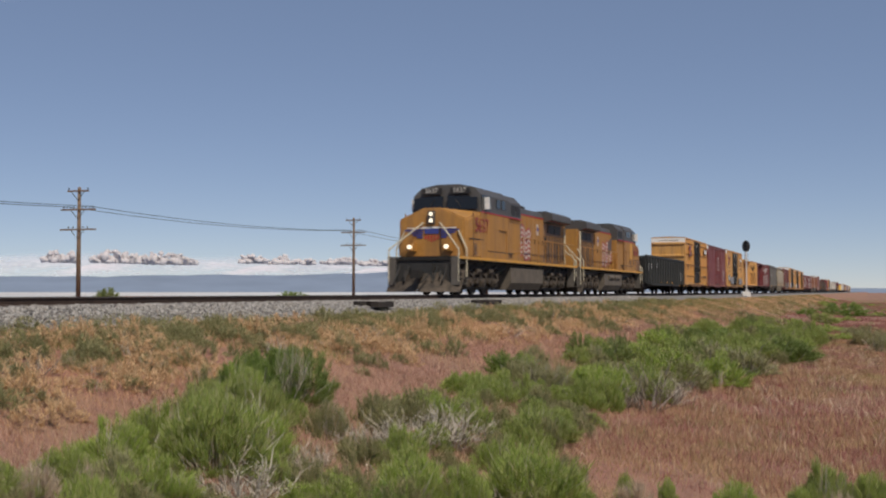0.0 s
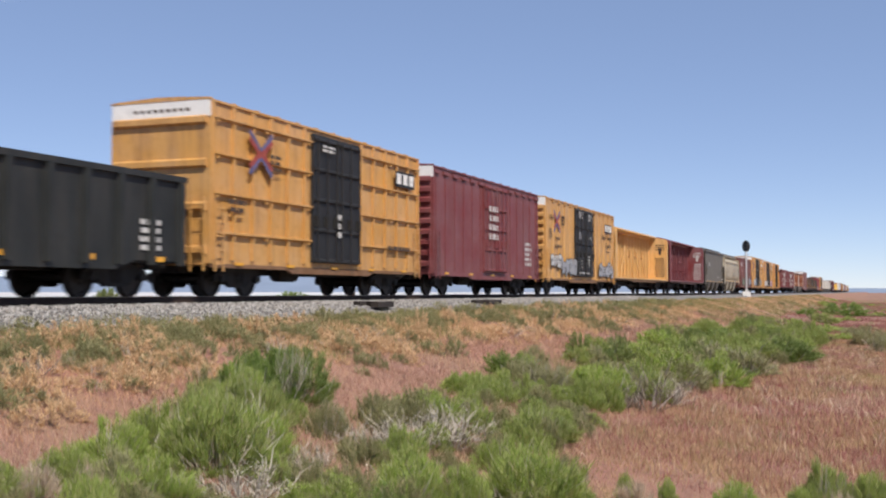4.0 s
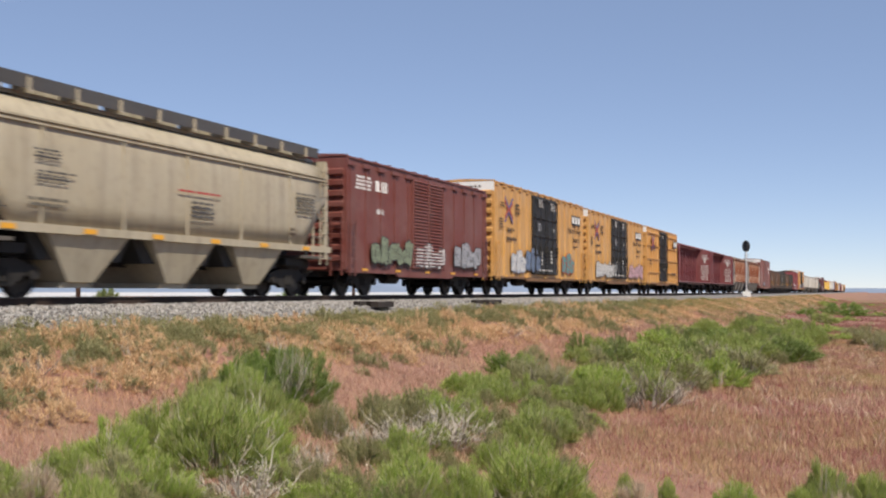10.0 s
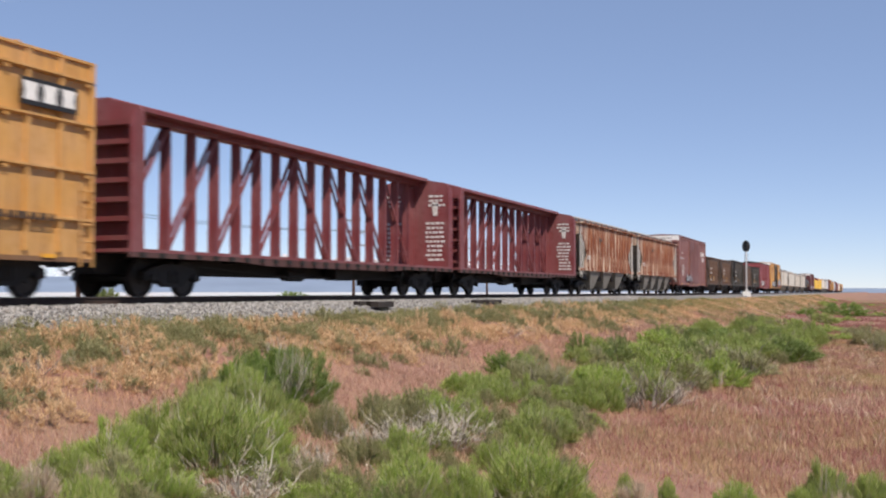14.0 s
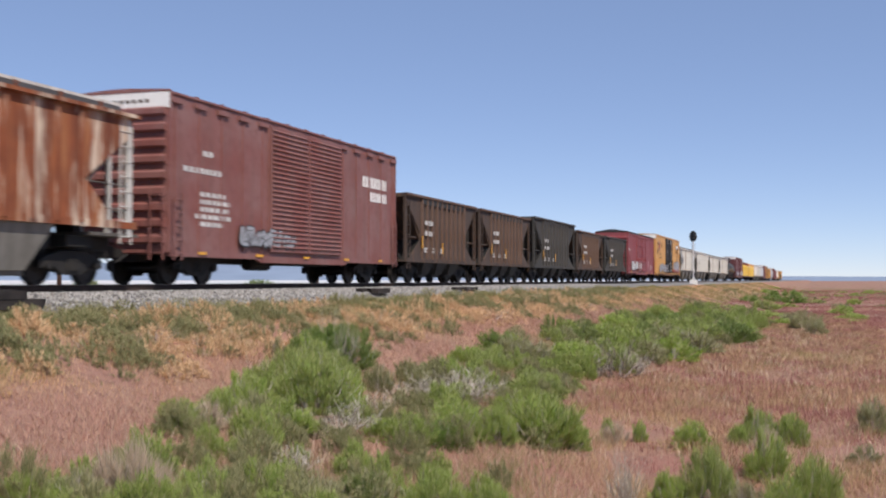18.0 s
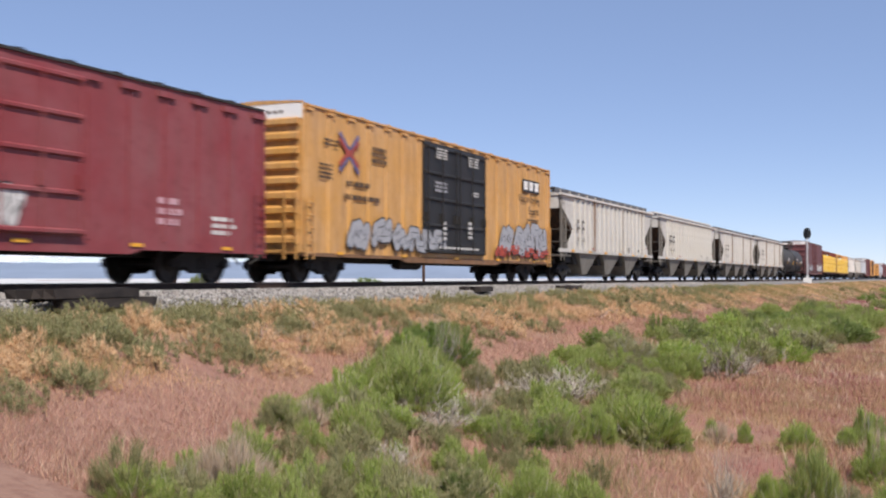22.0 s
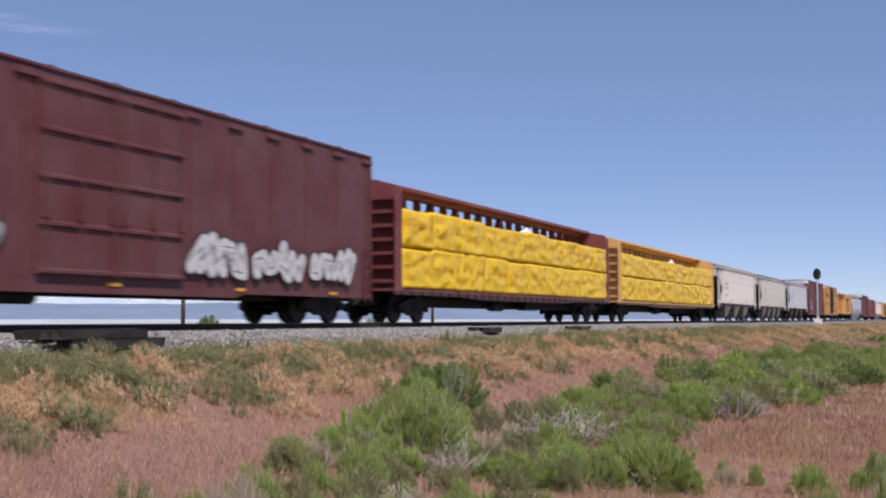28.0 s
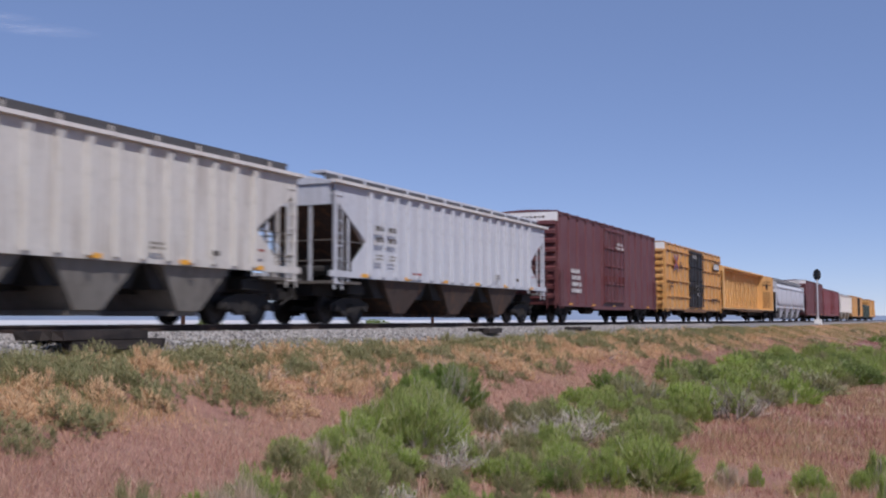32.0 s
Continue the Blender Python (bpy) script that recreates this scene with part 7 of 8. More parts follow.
    covered_hopper(485.3, 20.0, 4.15, LIGHT, "dull grey covered hopper car with panelled sides", "panels", 16, 3, BAYGREY, GREY, 28, h_tags, cage_mat=BAYGREY)
    covered_hopper(506.3, 20.6, 4.2, LIGHT, "dusty grey covered hopper car with panelled sides", "panels", 16, 3, BAYGREY, GREY, 29, h_tags, cage_mat=BAYGREY)
    tank_car(528.2, 21.2, "black tank car with top platform and handrails")
    boxcar(551.3, 23.1, 5.15, MAROON, "long dark maroon boxcar with white end and graffiti", MAROON, (0.4, 0.6), "flat", True, seed=31, end_ribs=6, tags=(("bars", 0.08, 0.2, 0.78, 0.86, 2, LETTER), ("bars", 0.44, 0.6, 0.75, 0.84, 1, LETTER), ("spray", 0.03, 0.36, 0.02, 0.28, 1, 5, 6), ("spray", 0.6, 0.95, 0.02, 0.32, 0, 5, 6)))
    centerbeam(576.1, 24.7, 4.45, RED, "dark red centerbeam flatcar loaded with yellow-wrapped lumber", True)
    centerbeam(602.8, 26.7, 4.4, YELLOW_B, "yellow centerbeam flatcar loaded with yellow-wrapped lumber", True)
    covered_hopper(631.2, 19.0, 4.3, PALE, "off-white ribbed covered hopper car", "ribs", 16, 3, BAYGREY, PALE, 34, h_tags)
    covered_hopper(651.7, 19.4, 4.2, LIGHT, "stained pale grey covered hopper car", "ribs", 18, 4, BAYGREY, None, 35, h_tags)
    covered_hopper(672.6, 19.0, 4.3, SILVER, "blue-grey ribbed covered hopper car", "ribs", 17, 3, COAL, SILVER, 36, h_tags)
    boxcar(693.2, 18.5, 5.1, MAROON, "dark maroon boxcar with white end band", MAROON, (0.4, 0.6), "posts", True, seed=37, tags=(("bars", 0.1, 0.2, 0.1, 0.4, 4, LETTER), ("door_bars", 0.5, 0.6, 0.7, 0.8, 2, LETTER)))
    boxcar(714.3, 18.7, 5.05, YELLOW, "yellow outside-framed boxcar with black door", BLACK, (0.386, 0.617), "panels", True, seed=38, cross=0.15, plate=0.83, tags=tts)
    centerbeam(734.3, 27.6, 4.4, YELLOW_B, "empty yellow centerbeam lumber flatcar with open truss")
    covered_hopper(763.9, 25.0, 4.3, SILVER, "silver-grey rounded covered hopper car", "round", bays=4, seed=40)
    boxcar(790.9, 20.4, 5.1, MAROON, "dark red boxcar with white end band", MAROON, (0.46, 0.64), "posts", True, seed=41)
    boxcar(812.4, 24.5, 4.6, RED, "dark red boxcar with ribbed sides", RED, (0.46, 0.64), "posts", False, seed=42)
    covered_hopper(838.6, 25.5, 4.3, PALE, "off-white covered hopper car", "ribs", 18, 3, TAN, None, 43)
    boxcar(866.0, 26.0, 4.6, YELLOW, "yellow boxcar near the tail of the train", BLACK, (0.5, 0.66), "posts", False, seed=44)
    gondola(893.5, 19.5, 3.3, GREEN, "dark green high-sided gondola car")
    boxcar(914.5, 20.0, 4.7, YELLOW, "yellow boxcar at the tail of the train", YELLOW, (0.46, 0.64), "posts", False, seed=46)


cars()


# ---- plants ----


def leafy(name, cols, through=0.35, dusty=(0.26, 0.25, 0.12)):
    """Leaf material: a tint to each leaf, some light passing through."""
    m = island_material(name, cols, 0.7)
    tree = m.node_tree
    b = tree.nodes["Principled BSDF"]
    col = b.inputs["Base Color"].links[0].from_socket
    who = tree.nodes.new("ShaderNodeObjectInfo")
    col = mix_of(tree, ramp_of(tree, who.outputs["Random"], 0.0, 2.2), col, dusty)
    tree.links.new(col, b.inputs["Base Color"])
    t = tree.nodes.new("ShaderNodeBsdfTranslucent")
    tree.links.new(col, t.inputs["Color"])
    mx = tree.nodes.new("ShaderNodeMixShader")
    mx.inputs[0].default_value = through
    tree.links.new(b.outputs[0], mx.inputs[1])
    tree.links.new(t.outputs[0], mx.inputs[2])
    tree.links.new(mx.outputs[0], tree.nodes["Material Output"].inputs["Surface"])
    return m


LEAF = leafy("fresh_green_shrub_leaves", [(0.21, 0.285, 0.05), (0.30, 0.42, 0.07), (0.39, 0.52, 0.095), (0.48, 0.54, 0.16), (0.62, 0.55, 0.31)], 0.45)
LEAF_DARK = leafy("deep_green_shrub_leaves", [(0.10, 0.165, 0.03), (0.16, 0.25, 0.045), (0.225, 0.34, 0.06), (0.32, 0.34, 0.13)], 0.4)
LEAF_GREY = leafy("grey_green_sage_leaves", [(0.20, 0.21, 0.085), (0.33, 0.33, 0.14), (0.45, 0.42, 0.21), (0.55, 0.48, 0.31)])
TWIG = island_material("bleached_grey_twigs", [(0.28, 0.23, 0.18), (0.42, 0.37, 0.30), (0.52, 0.46, 0.39)], 0.9)


def blade_mesh(name, root, tip, width, material, rng, bend=None):
    """Thin pointed leaves from root to tip; with bend, two stacked pieces that curve."""
    n = len(root)
    d = tip - root
    ang = rng.uniform(0, 6.28, n)
    side = np.stack([np.cos(ang), np.sin(ang), 0 * ang], -1)
    w = width[:, None] * side
    if bend is None:
        v = np.stack([root - w, root + w, tip], 1)
        loops = np.arange(n)[:, None] * 3 + np.array([[0, 1, 2]])
        sizes = np.full(n, 3)
    else:
        mid = root + d * 0.55 + bend
        v = np.stack([root - w, root + w, mid + w * 0.8, mid - w * 0.8, tip], 1)
        loops = np.concatenate([np.arange(n)[:, None] * 5 + np.array([[0, 1, 2, 3]]), np.arange(n)[:, None] * 5 + np.array([[3, 2, 4]])], 1)
        sizes = np.tile([4, 3], n)
    verts = v.reshape(-1, 3)
    me = bpy.data.meshes.new(name)
    me.vertices.add(len(verts))
    me.vertices.foreach_set("co", verts.astype(np.float32).reshape(-1))
    me.loops.add(loops.size)
    me.loops.foreach_set("vertex_index", loops.astype(np.int32).reshape(-1))
    me.polygons.add(len(sizes))
    me.polygons.foreach_set("loop_start", (np.cumsum(sizes) - sizes).astype(np.int32))
    me.update(calc_edges=True)
    me.materials.append(material)
    return me


def shrub_meshes(seed, leaf, sprays=170, per=100, dead=60, size=1.0, loose=0.2, tall=(0.05, 0.14)):
    """A shrub one metre wide and high: brooms of fine shoots that fan out from the foot into a lumpy dome."""
    r = np.random.default_rng(seed)
    lobes = 13
    la, lt = r.uniform(0, 6.28, lobes), np.arccos(r.uniform(0.05, 1, lobes))
    lobe = np.stack([np.sin(lt) * np.cos(la), np.sin(lt) * np.sin(la), np.cos(lt)], -1)
    a, ct = r.uniform(0, 6.28, sprays), r.uniform(0.0, 1.0, sprays)
    st = np.sqrt(1 - ct ** 2)
    way = np.stack([st * np.cos(a), st * np.sin(a), ct], -1)
    near = np.max(np.exp(-(1 - way @ lobe.T) / 0.07), axis=1)
    out = (0.66 + 0.34 * near) * r.uniform(0.86, 1.0, sprays) - 0.06
    end = way * out[:, None] * np.array([0.5, 0.5, 0.97])
    end[:, 2] = np.maximum(end[:, 2], 0.06)
    base = end * np.array([0.4, 0.4, 0.0])
    run = end - base
    t = r.uniform(0.35, 1.0, (sprays, per, 1)) ** 0.55
    root = base[:, None] + run[:, None] * t + r.normal(0, 0.017, (sprays, per, 3))
    d = run / np.linalg.norm(run, axis=-1, keepdims=True) * 0.65 + np.array([0, 0, 0.4])
    d = d[:, None] + r.normal(0, loose, (sprays, per, 3))
    d /= np.linalg.norm(d, axis=-1, keepdims=True)
    tip = root + d * r.uniform(*tall, (sprays, per, 1))
    root, tip = root.reshape(-1, 3), tip.reshape(-1, 3)
    crown = blade_mesh("crown", root, tip, r.uniform(0.0016, 0.0034, len(root)) * size, leaf, r)
    a2 = r.uniform(0, 6.28, dead)
    reach = r.uniform(0.05, 0.46, dead)
    root = np.stack([np.cos(a2) * reach * 0.35, np.sin(a2) * reach * 0.35, np.zeros(dead)], -1)
    tip = np.stack([np.cos(a2) * reach, np.sin(a2) * reach, r.uniform(0.45, 1.0, dead) * (1 - reach * 0.75)], -1)
    wood = blade_mesh("dead_wood", root, tip, r.uniform(0.003, 0.007, dead), TWIG, r, r.normal(0, 0.05, (dead, 3)))
    return crown, wood


def twig_meshes(seed, limbs=34, twigs=16, wood=None):
    """A leafless shrub: crooked limbs that fork into many fine twigs."""
    r = np.random.default_rng(seed)
    a = r.uniform(0, 6.28, limbs)
    reach = r.uniform(0.12, 0.5, limbs)
    foot = np.stack([np.cos(a) * 0.07, np.sin(a) * 0.07, np.zeros(limbs)], -1) + r.normal(0, 0.04, (limbs, 3)) * np.array([1, 1, 0])
    head = np.stack([np.cos(a) * reach, np.sin(a) * reach, r.uniform(0.35, 1.0, limbs) * (1.05 - reach)], -1)
    stout = blade_mesh("dead_wood", foot, head, r.uniform(0.007, 0.013, limbs), wood or TWIG, r, r.normal(0, 0.06, (limbs, 3)))
    t = r.uniform(0.3, 1.0, (limbs, twigs, 1))
    root = foot[:, None] + (head - foot)[:, None] * t
    d = (head - foot)[:, None] * 0.6 + r.normal(0, 0.26, (limbs, twigs, 3)) + np.array([0, 0, 0.12])
    tip = root + d * r.uniform(0.25, 0.6, (limbs, twigs, 1))
    tip[..., 2] = np.maximum(tip[..., 2], 0.02)
    n = limbs * twigs
    fine = blade_mesh("crown", root.reshape(-1, 3), tip.reshape(-1, 3), r.uniform(0.0022, 0.005, n), wood or TWIG, r, r.normal(0, 0.03, (n, 3)))
    return fine, stout


STRAW_MAT = leafy("dead_mustard_stems", [(0.55, 0.34, 0.17), (0.72, 0.48, 0.27), (0.80, 0.58, 0.36), (0.42, 0.27, 0.13)], 0.35, (0.6, 0.42, 0.24))
LEAF_OLIVE = leafy("dusty_olive_weeds", [(0.15, 0.16, 0.06), (0.24, 0.25, 0.10), (0.34, 0.32, 0.15), (0.44, 0.34, 0.2)])
STRAW_LEAF = leafy("straw_tuft_leaves", [(0.5, 0.38, 0.26), (0.62, 0.5, 0.38), (0.4, 0.28, 0.2)], 0.35, (0.55, 0.44, 0.32))
BARK = island_material("dark_weathered_branches", [(0.13, 0.10, 0.08), (0.22, 0.18, 0.15), (0.34, 0.29, 0.25)], 0.9)
SHRUBS = {
    "green": [shrub_meshes(s, LEAF) for s in (1, 2, 3, 4)],
    "deep": [shrub_meshes(s, LEAF_DARK, 170, 100, 40, 1.1, 0.3, (0.04, 0.10)) for s in (5, 6)],
    "sage": [shrub_meshes(s, LEAF_GREY, 140, 80, 110, 1.0, 0.3, (0.05, 0.12)) for s in (7, 8)],
    "olive": [shrub_meshes(s, LEAF_OLIVE, 120, 70, 70, 1.1, 0.35, (0.06, 0.14)) for s in (16, 17)],
    "dead": [twig_meshes(s) for s in (9, 10)],
    "bare": [twig_meshes(18, 22, 12, BARK)],
    "tuft": [shrub_meshes(11, STRAW_LEAF, 46, 34, 60, 1.8, 0.25, (0.2, 0.5))],
    "straw": [shrub_meshes(s, STRAW_MAT, 40, 22, 20, 3.0, 0.45, (0.06, 0.14)) for s in (12, 13)],
    "weed": [shrub_meshes(s, LEAF_OLIVE, 50, 24, 20, 2.8, 0.45, (0.06, 0.15)) for s in (14, 15)],
    "green_far": [shrub_meshes(s, LEAF, 110, 50, 20, 2.0) for s in (1, 2, 3, 4)],
    "deep_far": [shrub_meshes(s, LEAF_DARK, 110, 50, 20, 2.0, 0.3, (0.05, 0.11)) for s in (5, 6)],
    "sage_far": [shrub_meshes(s, LEAF_GREY, 90, 45, 50, 2.0, 0.3, (0.05, 0.13)) for s in (7, 8)],
}
WORDS = {
    "green": "bright green broom-like desert shrub in dry grass", "deep": "dense dark green rounded shrub", "sage": "grey-green sagebrush with bleached twigs",
    "olive": "dull olive half-dry shrub among green bushes", "dead": "half-dead shrub of bleached grey twigs", "bare": "leafless shrub of dark crooked branches",
    "tuft": "tall pale straw-coloured bunchgrass tuft", "straw": "low clump of dead straw-coloured weeds on the bank", "weed": "low dusty olive weed on the railway bank",
}


def shrub(x, y, wide, high, kind, k):
    store = SHRUBS.get(kind + "_far" if x > 30 else kind, SHRUBS[kind])
    crown, twigs = store[k % len(store)]
    s = tagged(new("shrub"), WORDS[kind], "shrub", "shrubs beside the railway")
    s.matrix_basis = Matrix.Translation((x, y, float(ground_z(x, y)) - 0.03)) @ Matrix.Rotation(k * 2.4, 4, "Z") @ Matrix.Diagonal((wide * 1.3, wide * 1.3, high * 1.16, 1))
    for name_, me_ in (("crown", crown), ("dead_wood", twigs)):
        o = new(name_, me_)
        o.parent = s


def patch(x, y, s=0.33, o=0.0):
    return np.sin(x * s * 1.3 + 2.1 * np.sin(y * s + o)) * np.cos(y * s * 1.7 + 1.7 * np.sin(x * s * 0.8 + o))


# beds of plants: (x, y, width, height)
DEEP_BED_1 = [(7.5, -12.4, 0.76, 0.48), (11.6, -11.9, 0.83, 0.48), (14.0, -13.5, 0.76, 0.61), (15.0, -8.0, 0.99, 0.86), (16.1, -8.4, 1.27, 1.08), (25.9, -8.8, 1.22, 0.75), (33.4, -9.7, 1.76, 0.87), (49.6, -13.8, 2.89, 1.39), (49.8, -10.9, 2.61, 0.95), (120.0, -11.1, 2.72, 0.98), (146.6, -14.1, 6.87, 2.09)]
WEED_BED_1 = [(11.4, -6.5, 0.46, 0.27), (11.6, -6.9, 0.69, 0.31), (12.0, -6.1, 0.48, 0.36), (12.9, -6.9, 0.49, 0.25), (13.5, -7.1, 0.51, 0.31), (13.6, -5.9, 0.52, 0.35), (14.7, -4.2, 0.85, 0.27), (14.8, -7.4, 0.63, 0.58), (15.2, -4.6, 0.77, 0.29), (16.0, -6.1, 0.39, 0.29), (16.7, -4.5, 1.14, 0.29), (19.1, -5.0, 0.9, 0.34), (21.0, -5.0, 0.97, 0.3), (23.0, -5.1, 0.91, 0.28), (25.3, -5.2, 0.97, 0.31), (26.0, -6.2, 0.51, 0.37), (41.5, -5.5, 2.09, 0.67), (45.8, -5.4, 1.37, 0.57)]
WEED_BED_2 = [(53.7, -5.2, 1.58, 0.53), (61.6, -5.8, 1.48, 0.48)]
DEAD_BED_1 = [(7.9, -11.2, 0.65, 0.36), (10.3, -15.1, 0.47, 0.7), (10.8, -10.6, 1.01, 0.51), (12.4, -8.3, 0.55, 0.39), (12.6, -10.5, 0.68, 0.38), (12.9, -9.2, 0.79, 0.47), (14.7, -10.3, 0.85, 0.38), (14.9, -10.8, 1.11, 0.55), (16.3, -11.0, 1.18, 0.68), (16.7, -7.7, 0.59, 0.83), (25.6, -11.8, 0.78, 0.52), (27.3, -12.6, 1.09, 0.61)]
OLIVE_BED_1 = [(10.2, -16.7, 0.67, 0.52), (10.3, -10.4, 0.65, 0.33), (11.8, -10.5, 0.72, 0.43), (14.8, -18.4, 0.57, 0.38), (14.9, -9.6, 0.74, 0.61), (16.8, -9.7, 0.67, 0.43), (17.4, -9.3, 0.69, 0.44), (21.6, -11.7, 0.79, 0.45)]
GREEN_BED_1 = [(4.2, -10.1, 0.62, 0.45), (4.9, -10.9, 0.41, 0.41), (5.5, -11.3, 0.73, 0.61), (6.3, -11.6, 0.77, 0.58), (7.9, -13.1, 0.98, 0.63), (8.4, -13.6, 0.78, 0.5), (8.7, -9.1, 0.79, 0.45), (9.3, -10.0, 0.93, 0.53), (9.6, -9.2, 0.84, 0.48), (10.0, -10.0, 1.04, 0.58), (10.3, -17.2, 0.67, 0.59), (10.3, -15.7, 0.54, 0.62), (10.5, -16.2, 0.92, 0.92), (10.6, -9.0, 0.97, 0.62), (10.7, -17.6, 0.83, 0.83), (11.3, -11.4, 1.19, 0.54), (11.5, -9.8, 1.54, 1.0), (11.7, -8.8, 0.89, 0.67)]
GREEN_BED_2 = [(12.3, -12.0, 1.14, 0.68), (12.5, -9.8, 0.91, 0.8), (12.6, -12.6, 0.86, 0.65), (12.8, -16.9, 0.74, 0.83), (13.8, -13.1, 1.64, 0.96), (15.1, -15.5, 0.71, 0.55), (15.5, -16.3, 0.47, 0.43), (15.6, -12.1, 0.95, 0.6), (15.8, -14.5, 0.31, 0.46), (15.8, -13.9, 0.3, 0.5), (15.9, -17.2, 0.71, 0.63), (15.9, -16.6, 0.88, 0.76), (17.9, -10.0, 1.29, 0.64), (18.7, -11.7, 1.5, 0.65), (20.0, -11.8, 0.74, 0.48), (21.9, -9.1, 0.94, 0.47), (22.4, -9.5, 0.96, 0.48), (24.3, -10.6, 1.14, 0.44)]
GREEN_BED_3 = [(25.8, -11.1, 1.98, 0.86), (27.3, -8.9, 0.85, 0.57), (28.3, -11.4, 1.71, 0.85), (31.3, -9.2, 1.11, 0.56), (31.8, -11.7, 2.05, 1.1), (33.7, -12.9, 2.12, 1.14), (34.5, -10.5, 1.71, 0.77), (40.0, -10.9, 1.95, 0.97), (42.5, -9.5, 1.87, 0.83), (47.9, -12.4, 2.49, 1.13), (53.9, -14.2, 1.5, 1.0), (62.2, -11.8, 2.61, 1.01), (76.3, -10.3, 2.47, 0.78), (80.5, -12.4, 2.58, 0.92), (108.2, -13.1, 2.93, 1.07)]
TUFT_BED_1 = [(4.9, -10.5, 0.48, 0.54), (5.1, -10.7, 0.66, 0.75), (5.5, -10.7, 0.49, 0.49), (8.9, -9.4, 0.55, 0.43), (9.3, -9.7, 0.37, 0.44), (14.9, -16.8, 0.45, 0.45), (15.5, -14.1, 0.49, 0.41)]
SAGE_BED_1 = [(4.7, -10.3, 0.59, 0.53), (6.7, -12.1, 0.72, 0.52), (18.3, -4.5, 0.99, 0.31), (18.6, -18.7, 0.67, 0.79), (18.8, -10.4, 0.92, 0.56), (22.9, -9.9, 1.09, 0.48), (25.1, -10.0, 1.44, 0.85), (31.6, -12.3, 1.71, 0.93), (39.6, -13.2, 2.08, 1.04), (40.1, -11.8, 2.51, 1.06), (58.4, -17.6, 1.38, 1.23), (69.1, -17.1, 2.49, 1.4), (79.3, -15.9, 1.43, 0.89)]
BARE_BED_1 = [(25.8, -12.4, 1.49, 1.1)]
STRAW_BED = [(13.3, -5.0, 0.9, 0.4), (12.7, -6.0, 1.0, 0.42), (13.6, -6.3, 0.7, 0.36), (15.5, -5.6, 1.1, 0.42), (15.0, -6.3, 0.9, 0.4), (16.4, -5.9, 0.8, 0.35), (22.7, -6.1, 1.5, 0.42), (24.4, -5.8, 1.6, 0.42), (21.6, -6.3, 1.1, 0.36), (32.8, -6.6, 1.9, 0.45), (46.4, -6.7, 2.4, 0.5), (10.8, -5.9, 0.9, 0.36), (11.4, -5.4, 0.9, 0.34)]
DEEP_CLUMP = [(15.5, -8.25, 1.15, 1.0), (15.9, -8.0, 1.0, 0.85)]
GREEN_CLUMP = [(13.9, -8.8, 1.2, 0.85), (13.2, -8.5, 1.1, 0.7), (14.5, -8.3, 0.9, 0.75), (12.6, -9.0, 1.2, 0.8)]
TWIG_CLUMP = [(15.6, -8.5, 0.6, 0.95), (12.4, -9.6, 0.8, 0.7)]
kk = 0
for bed, kind in ((DEEP_BED_1, "deep"), (WEED_BED_1, "weed"), (WEED_BED_2, "weed"), (DEAD_BED_1, "dead"), (OLIVE_BED_1, "olive"), (GREEN_BED_1, "green"), (GREEN_BED_2, "green"), (GREEN_BED_3, "green"), (TUFT_BED_1, "tuft"), (SAGE_BED_1, "sage"), (BARE_BED_1, "bare"), (STRAW_BED, "straw"), (DEEP_CLUMP, "deep"), (GREEN_CLUMP, "green"), (TWIG_CLUMP, "dead")):
    for x, y, w_, h_ in bed:
        shrub(x, y, w_, h_, kind, kk)
        kk += 1
fill = np.random.default_rng(77)


def weeds(name, kind, places, label):
    """Low growth that nobody could count, joined into one mesh."""
    pts, faces, at = [], [], 0
    for k, (x, y, w_, h_) in enumerate(places):
        me_ = SHRUBS[kind][k % len(SHRUBS[kind])][0]
        n_ = len(me_.vertices)
        co = np.empty(n_ * 3, np.float32)
        me_.vertices.foreach_get("co", co)
        co = co.reshape(-1, 3)
        c_, s_ = math.cos(k * 2.4), math.sin(k * 2.4)
        px = (co[:, 0] * c_ - co[:, 1] * s_) * w_ + x
        py = (co[:, 0] * s_ + co[:, 1] * c_) * w_ + y
        pts.append(np.stack([px, py, co[:, 2] * h_ * 1.3 + ground_z(px, py) - 0.02], -1))
    verts = np.concatenate(pts)
    me_ = bpy.data.meshes.new(name)
    n_ = len(verts)
    me_.vertices.add(n_)
    me_.vertices.foreach_set("co", verts.astype(np.float32).reshape(-1))
    me_.loops.add(n_)
    me_.loops.foreach_set("vertex_index", np.arange(n_, dtype=np.int32))
    me_.polygons.add(n_ // 3)
    me_.polygons.foreach_set("loop_start", np.arange(0, n_, 3, dtype=np.int32))
    me_.update(calc_edges=True)
    me_.materials.append(SHRUBS[kind][0][0].materials[0])
    tagged(new(name, me_), label, "weeds", kind="stuff")


def bed_edge(x):
    """Where the ditch with its shrubs gives way to the open grass."""
    return np.interp(x, [5, 9, 15, 18, 24, 33, 52, 105], [-13.5, -14.3, -13.6, -12.6, -12.0, -13.0, -14.2, -14.6])


def bed_top(x):
    """Where the shrubs end towards the railway."""
    return np.interp(x, [4, 9.7, 11.3, 13.2, 15.5, 17, 23, 36, 60, 110], [-9.9, -8.9, -8.5, -8.0, -7.9, -9.4, -9.0, -8.6, -9.8, -11.2])


